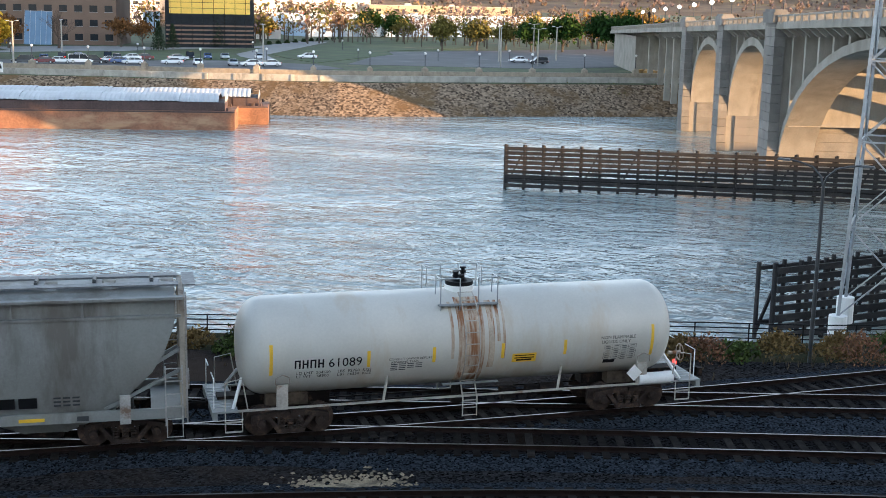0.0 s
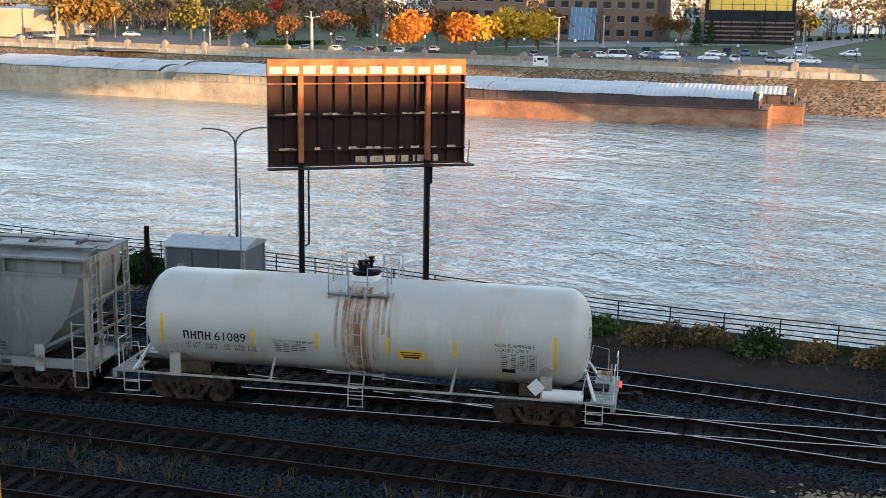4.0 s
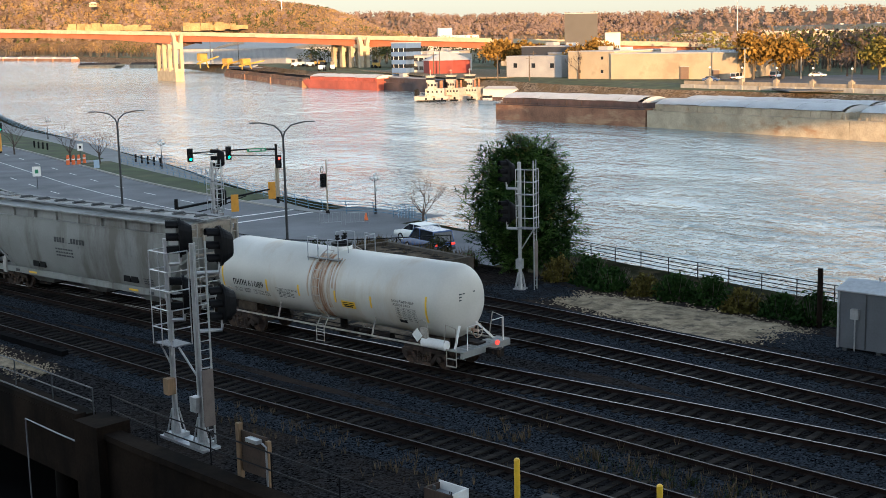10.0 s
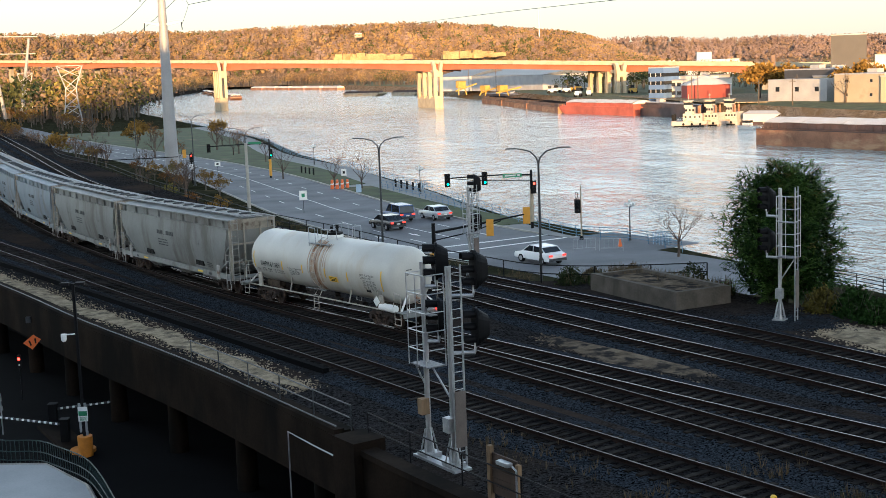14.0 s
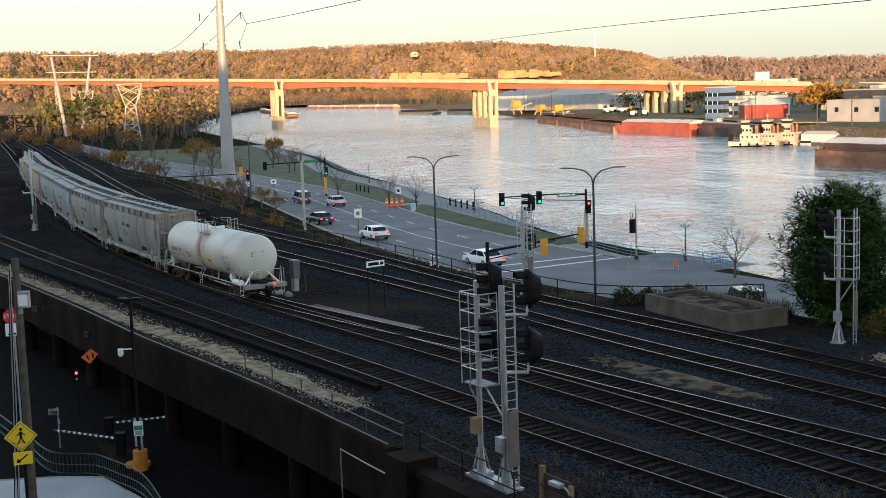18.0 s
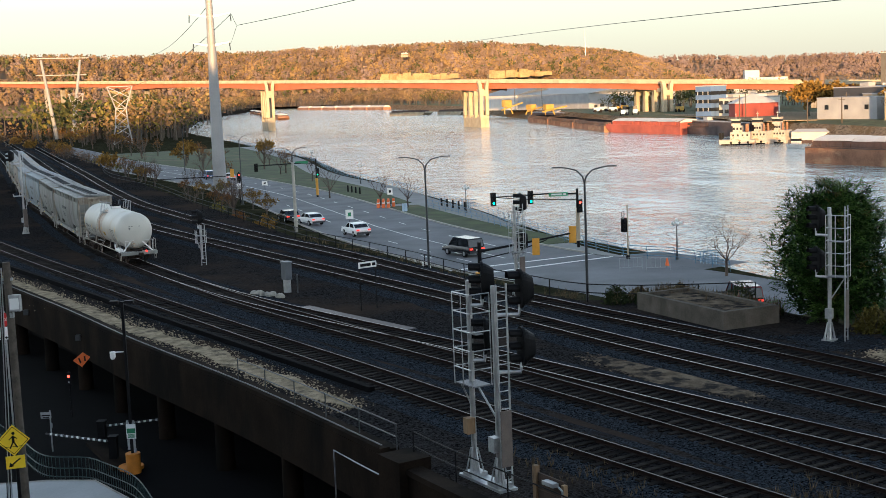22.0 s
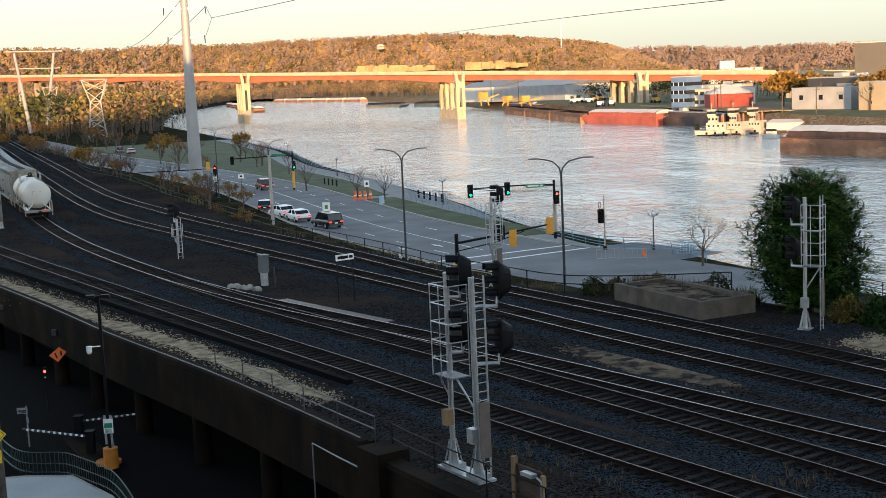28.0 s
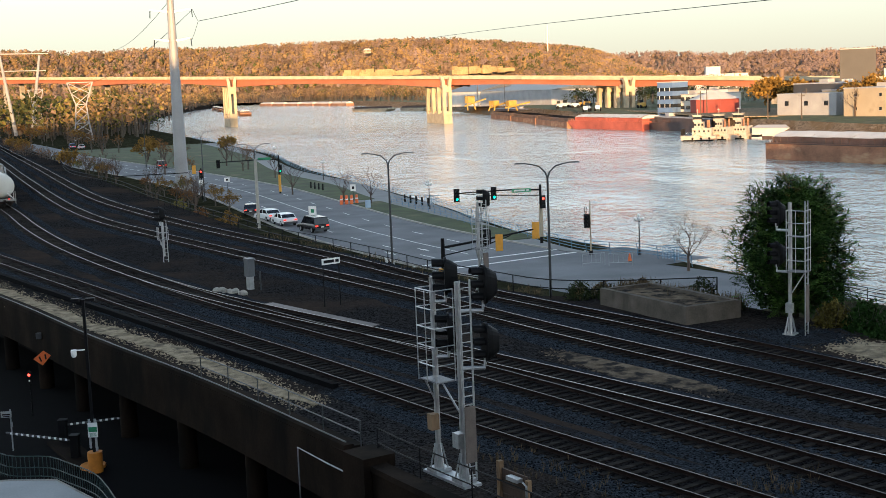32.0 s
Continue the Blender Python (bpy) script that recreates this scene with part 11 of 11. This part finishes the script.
for i, (x, y, bx_, by_) in enumerate(((-18.0, 65.6, -14.4, 66.6), (-16.6, 62.4, -20.6, 64.4))):
    gt = thing("barrier_gate", "black parking barrier gate with a striped arm", "barrier gate", "parking gates", at=pose(x, y, STREET))
    part("cabinet", Geo().box(0, 0, 0.1, 0.4, 0.42, 1.15).box(0, 0, 1.25, 0.46, 0.48, 0.07), M["black"], gt)
    d = Vector((bx_ - x, by_ - y, 0))
    part("arm", Geo().beam((0, 0, 1.0), (d.x, d.y, 1.05), 0.05, 0.09), M["dark_metal"], gt)
    for k in range(11):
        a, b = d * (0.1 + k * 0.08), d * (0.135 + k * 0.08)
        part("stripe", Geo().beam((a.x, a.y, 1.005 + 0.004 * k), (b.x, b.y, 1.008 + 0.004 * k), 0.055, 0.095), M["sign_white"], gt)
part("kerb_island", Geo().box(-17.0, 63.4, STREET, 5.6, 1.3, 0.16, -62), M["concrete_old_shaded"], kind="structure", label="narrow concrete island with the gates")
part("kerb_end", Geo().cyl((-15.4, 60.9, STREET), (-15.4, 60.9, STREET + 0.17), 0.62, n=14), M["orange_drum"], kind="structure", label="orange painted end of the island")
tk = thing("street_sign_post", "thin post with a dark street name plate and small plates", "sign", at=pose(-20.4, 64.7, STREET))
part("post", Geo().cyl((0, 0, 0), (0, 0, 2.2), 0.04, n=8), M["galv"], tk)
part("name_plate", Geo().box(-0.2, -0.05, 1.8, 0.55, 0.03, 0.32), M["galv"], tk)
part("lettering_bar", Geo().box(-0.2, -0.07, 1.92, 0.42, 0.01, 0.07).box(-0.2, -0.07, 1.83, 0.34, 0.01, 0.05), M["black"], tk)
part("small_plate", Geo().box(0.05, -0.05, 1.3, 0.1, 0.02, 0.25), M["galv"], tk)
# crossing signs on their own pole
xs = thing("crossing_sign", "yellow diamond pedestrian crossing sign over an arrow plate", "sign", at=pose(-14.42, 41.6, STREET, 0, 0, 18))
part("pole", Geo().cyl((0.06, 0.06, 0), (0.06, 0.06, 7.3), 0.06, n=8), M["black"], xs)
part("diamond", Geo().add([(0, 0, 6.29), (0.54, 0, 6.83), (0, 0, 7.37), (-0.54, 0, 6.83), (0, 0.02, 6.29), (0.54, 0.02, 6.83), (0, 0.02, 7.37), (-0.54, 0.02, 6.83)], [(0, 1, 2, 3), (7, 6, 5, 4), (0, 4, 5, 1), (1, 5, 6, 2), (2, 6, 7, 3), (3, 7, 4, 0)]), M["sign_yellow"], xs)
bd = Geo()
for p, q in (((0, 6.36), (0.47, 6.83)), ((0.47, 6.83), (0, 7.30)), ((0, 7.30), (-0.47, 6.83)), ((-0.47, 6.83), (0, 6.36))):
    bd.beam((p[0], -0.004, p[1]), (q[0], -0.004, q[1]), 0.004, 0.018)
part("border", bd, M["black"], xs)
sy = Geo()
sy.ball((0.01, -0.006, 7.08), 0.055, 8)
for p, q, w in (((0.0, 7.0), (0.0, 6.78), 0.085), ((0.0, 6.98), (-0.14, 6.86), 0.035), ((0.0, 6.98), (0.13, 6.88), 0.035), ((0, 6.80), (0.12, 6.58), 0.045), ((0, 6.80), (-0.12, 6.56), 0.045), ((-0.28, 6.62), (0.28, 6.62), 0.015)):
    sy.beam((p[0], -0.006, p[1]), (q[0], -0.006, q[1]), 0.006, w)
part("symbol", sy, M["black"], xs, "plain black walking symbol")
part("arrow_plate", Geo().box(0.02, 0, 5.86, 0.62, 0.02, 0.44), M["sign_yellow"], xs)
part("arrow", Geo().beam((0.18, -0.01, 6.2), (-0.12, -0.01, 5.98), 0.006, 0.05).add([(-0.2, -0.012, 5.92), (-0.03, -0.012, 5.95), (-0.16, -0.012, 6.09)], [(0, 1, 2)]), M["black"], xs)
up_ = thing("utility_pole", "dark wooden utility pole with a floodlight and hanging cables", "pole", at=pose(-16.1, 47.3, STREET))
part("pole", Geo().cyl((0, 0, -0.2), (0, 0, 12.2), 0.17, 0.14, 12), M["bark"], up_)
part("floodlight", Geo().box(0.27, -0.15, 10.35, 0.42, 0.24, 0.62), M["galv"], up_)
part("flood_glass", Geo().box(0.27, -0.28, 10.43, 0.34, 0.02, 0.42), M["sign_white"], up_)
part("bracket", Geo().box(0.1, -0.1, 10.1, 0.14, 0.14, 0.2).box(0.0, 0.0, 11.5, 0.4, 0.1, 0.1), M["galv"], up_)
for k in range(4):
    part("cable", Geo().tube([(-0.15 - 0.04 * k, -0.15, 12.0 - k * 0.2), (-0.3 - 0.05 * k, -0.18, 7), (-0.55 - 0.07 * k, -0.2, 0.5)], 0.022, 5), M["black"] if k % 2 else M["galv"], up_)
st_ = thing("stop_sign", "red octagonal stop sign above a one-way plate", "sign", at=pose(-22.3, 64.2, STREET, 0, 0, 18))
part("post", Geo().cyl((0.12, 0.05, 0), (0.12, 0.05, 7.6), 0.05, n=8), M["galv"], st_)
oc = [(0.40 * math.cos(k * math.pi / 4 + math.pi / 8), 0.40 * math.sin(k * math.pi / 4 + math.pi / 8)) for k in range(8)]
part("octagon", Geo().loft([[(a, y, 7.18 + b) for a, b in oc] for y in (0.02, 0.0)]), M["sign_red"], st_)
part("word", text_mesh("STOP", 0.29, M["sign_white"]), None, st_, at=pose(0, -0.008, 7.18, 90, 0, 0))
part("plate", Geo().box(0, 0, 6.15, 0.62, 0.02, 0.66), M["sign_white"], st_)
part("word", text_mesh("ONE\nWAY", 0.22, M["black"]), None, st_, at=pose(0, -0.008, 6.60, 90, 0, 0))
part("arrow", Geo().beam((-0.2, -0.01, 6.25), (0.14, -0.01, 6.25), 0.006, 0.05).add([(0.12, -0.012, 6.33), (0.12, -0.012, 6.17), (0.24, -0.012, 6.25)], [(0, 1, 2)]), M["black"], st_)
og = thing("clearance_sign", "tilted orange diamond sign hung on the viaduct beam", "sign", at=pose(-20.6, 71.9, -1.62, 0, 0, 18))
part("plate", Geo().add([(0, 0, -0.44), (0.5, 0, 0.1), (0.1, 0, 0.42), (-0.48, 0, -0.02), (0, 0.02, -0.44), (0.5, 0.02, 0.1), (0.1, 0.02, 0.42), (-0.48, 0.02, -0.02)], [(0, 1, 2, 3), (7, 6, 5, 4), (0, 4, 5, 1), (1, 5, 6, 2), (2, 6, 7, 3), (3, 7, 4, 0)]), M["sign_orange"], og)
part("arrow", Geo().beam((-0.15, -0.01, 0.1), (-0.05, -0.01, -0.2), 0.006, 0.09).beam((0.18, -0.01, 0.2), (0.2, -0.01, -0.1), 0.006, 0.09), M["black"], og)
rs = thing("garage_signal", "small lit red signal in the underpass", "signal", at=pose(-21.4, 71.9, STREET))
part("post", Geo().cyl((0, 0.05, 0), (0, 0.05, 2.7), 0.04, n=8), M["black"], rs)
part("housing", Geo().box(0, 0, 1.9, 0.2, 0.15, 0.75), M["black"], rs)
part("lens", Geo().cyl((0, -0.09, 2.44), (0, -0.1, 2.44), 0.08, n=12), M["lens_red"], rs)
part("lens", Geo().cyl((0, -0.09, 2.1), (0, -0.1, 2.1), 0.045, n=12), M["sign_white"], rs)
wn = part("wall_notice", Geo().box(-10.3, 62.2, -3.6, 0.5, 0.04, 0.85, 20), M["galv"], kind="structure", label="small grey notice board on the inner wall")
# back wall coloured near-black to stand for the underpass shade
part("floor_wall", Geo().beam((-44, 118, STREET + 2.4), (-3, 55, STREET + 2.4), 0.3, 5.2), M["asphalt_shaded"], kind="structure", label="back wall of the underpass, near-black for shade")
part("loose_cable", Geo().tube([(*EDGE.at(s, -0.42), -1.2 - 0.35 * math.sin((s - 40) * 0.3)) for s in np.arange(40, 60, 1.5)], 0.03, 5), M["black"], shelf)
part("wall_lamp", Geo().box(*EDGE.at(72, -0.5), -1.25, 0.35, 0.3, 0.35), M["dark_metal"], shelf)
part("wall_lamp", Geo().box(*EDGE.at(84, -0.5), -1.3, 0.3, 0.3, 0.35), M["dark_metal"], shelf)
part("drain_pipe", Geo().tube([(*EDGE.at(EDGE.length - 4.4, -0.45), -4.8), (*EDGE.at(EDGE.length - 4.4, -0.45), -0.75), (*EDGE.at(EDGE.length - 2.0, -0.45), -0.8), (*EDGE.at(EDGE.length - 0.3, -0.45), -0.8)], 0.03, 6), M["galv"], shelf)


# ---- movement ----
TRAIN_S = [(0, 537.38), (2, 528.03), (4, 518.51), (6, 508.98), (8, 499.48), (10, 489.91), (12, 480.14), (14, 469.98), (16, 459.27), (18, 447.86), (20, 435.71), (22, 422.86), (24, 409.46), (26, 395.84), (28, 382.48), (30, 370.06), (32, 359.48)]


def car_pose(line, s, half):
    a, b = line.at(s - half), line.at(s + half)
    return pose((a[0] + b[0]) / 2, (a[1] + b[1]) / 2, 0.0, 0, 0, math.degrees(math.atan2(b[1] - a[1], b[0] - a[0])))


# cars wait unseen below the ground sheet, then rise and follow the river road
def from_below(slot, t, way):
    x, y = 6 + slot * 0.2 - slot * 3.2, 62 - slot * 4.9
    return [(0, x, y, -6.2), (t - 3.5, x, y, -6.2), (t - 1.6, 15.0, 75.0, -6.0), (t, 22.0, 85.0, -4.95)] + [(a, b, c, ROAD + 0.03) for a, b, c in way]


CAR_WAYS = [
    (car_w1, from_below(3, 14.6, [(15.4, 18.5, 91), (17, 9.1, 105), (19, -0.7, 122.2), (21, -6.5, 138), (23, -10.5, 145), (28, -13.4, 151.6), (32, -13.4, 151.6)])),
    (car_w2, from_below(2, 12.4, [(13.2, 18, 92), (15, 6, 113), (17, -3.6, 129.9), (19, -10.4, 145.3), (21, -14.4, 155.9), (23, -15.4, 157), (28, -15.9, 157.9), (32, -15.9, 157.9)])),
    (car_d1, from_below(1.4, 10.6, [(11.6, 16, 97), (14, 0, 128), (17, -12.6, 150.4), (19, -16.6, 159.7), (23, -18.6, 162.5), (28, -18.9, 166.5), (32, -18.9, 166.5)])),
    (car_suv, from_below(4, 17.4, [(18.4, 20.5, 92), (19.5, 15.9, 101.1), (20.5, 10.4, 109.2), (21.5, 5.2, 117.8), (23, -1.3, 127.5), (24, -5, 135.2), (28, -9.4, 143.2), (32, -9.4, 143.2)])),
    (car_r1, from_below(5, 21.4, [(22.3, 22.0, 92), (23, 18.3, 100.4), (24, 10.9, 119.1), (25, 2.2, 140.2), (25.5, -1.9, 151), (27.5, -18.9, 192.7), (28, -23.1, 203), (30, -38, 244), (32, -52, 286)])),
    (car_s1, from_below(0, 7.8, [(9, 24.0, 90.5), (10, 22, 95), (11, 18.5, 103), (12, 14.5, 112), (14, 5.2, 134.8), (16.5, -6.4, 159), (19, -21.2, 197.8), (23, -46, 268), (28, -76, 352), (32, -102, 420)])),
    (car_s2, from_below(0.7, 9.2, [(10, 21.5, 90.5), (11, 16.5, 101), (12, 12, 113), (14, 1.2, 135.2), (16.5, -12, 165.5), (19, -26.7, 204.6), (23, -51, 275), (28, -81, 360), (32, -107, 428)]))]


def car_rows(way):
    rows = []
    a = math.degrees(math.atan2(way[1][2] - way[0][2], way[1][1] - way[0][1]))
    for i, (t, x, y, z) in enumerate(way):
        p, q = way[max(i - 1, 0)], way[min(i + 1, len(way) - 1)]
        if math.hypot(q[1] - p[1], q[2] - p[2]) > 0.5:
            a = math.degrees(math.atan2(q[2] - p[2], q[1] - p[1]))
        rows.append((t, pose(x, y, z, 0, 0, a)))
    return rows


def motions():
    for c, way in CAR_WAYS:
        walk(c, car_rows(way))
    ln = TRACK["C"]
    walk(tank, [(t, car_pose(ln, s, 5.55)) for t, s in TRAIN_S])
    # the tank car's wheels roll with it
    ts = [k / 10 for k in range(321)]
    ss = np.interp(ts, [r[0] for r in TRAIN_S], [r[1] for r in TRAIN_S])
    for w in tank_wheels:
        x = w.matrix_basis.translation.x
        walk(w, [(t, pose(x, 0, 0.457, 0, math.degrees((s - ss[0]) / 0.457), 0)) for t, s in zip(ts, ss)])
    for i, c in enumerate(train):
        off = 17.2 + i * 18.25
        walk(c, [(t, car_pose(ln, s - off, 6.85)) for t, s in TRAIN_S])


motions()
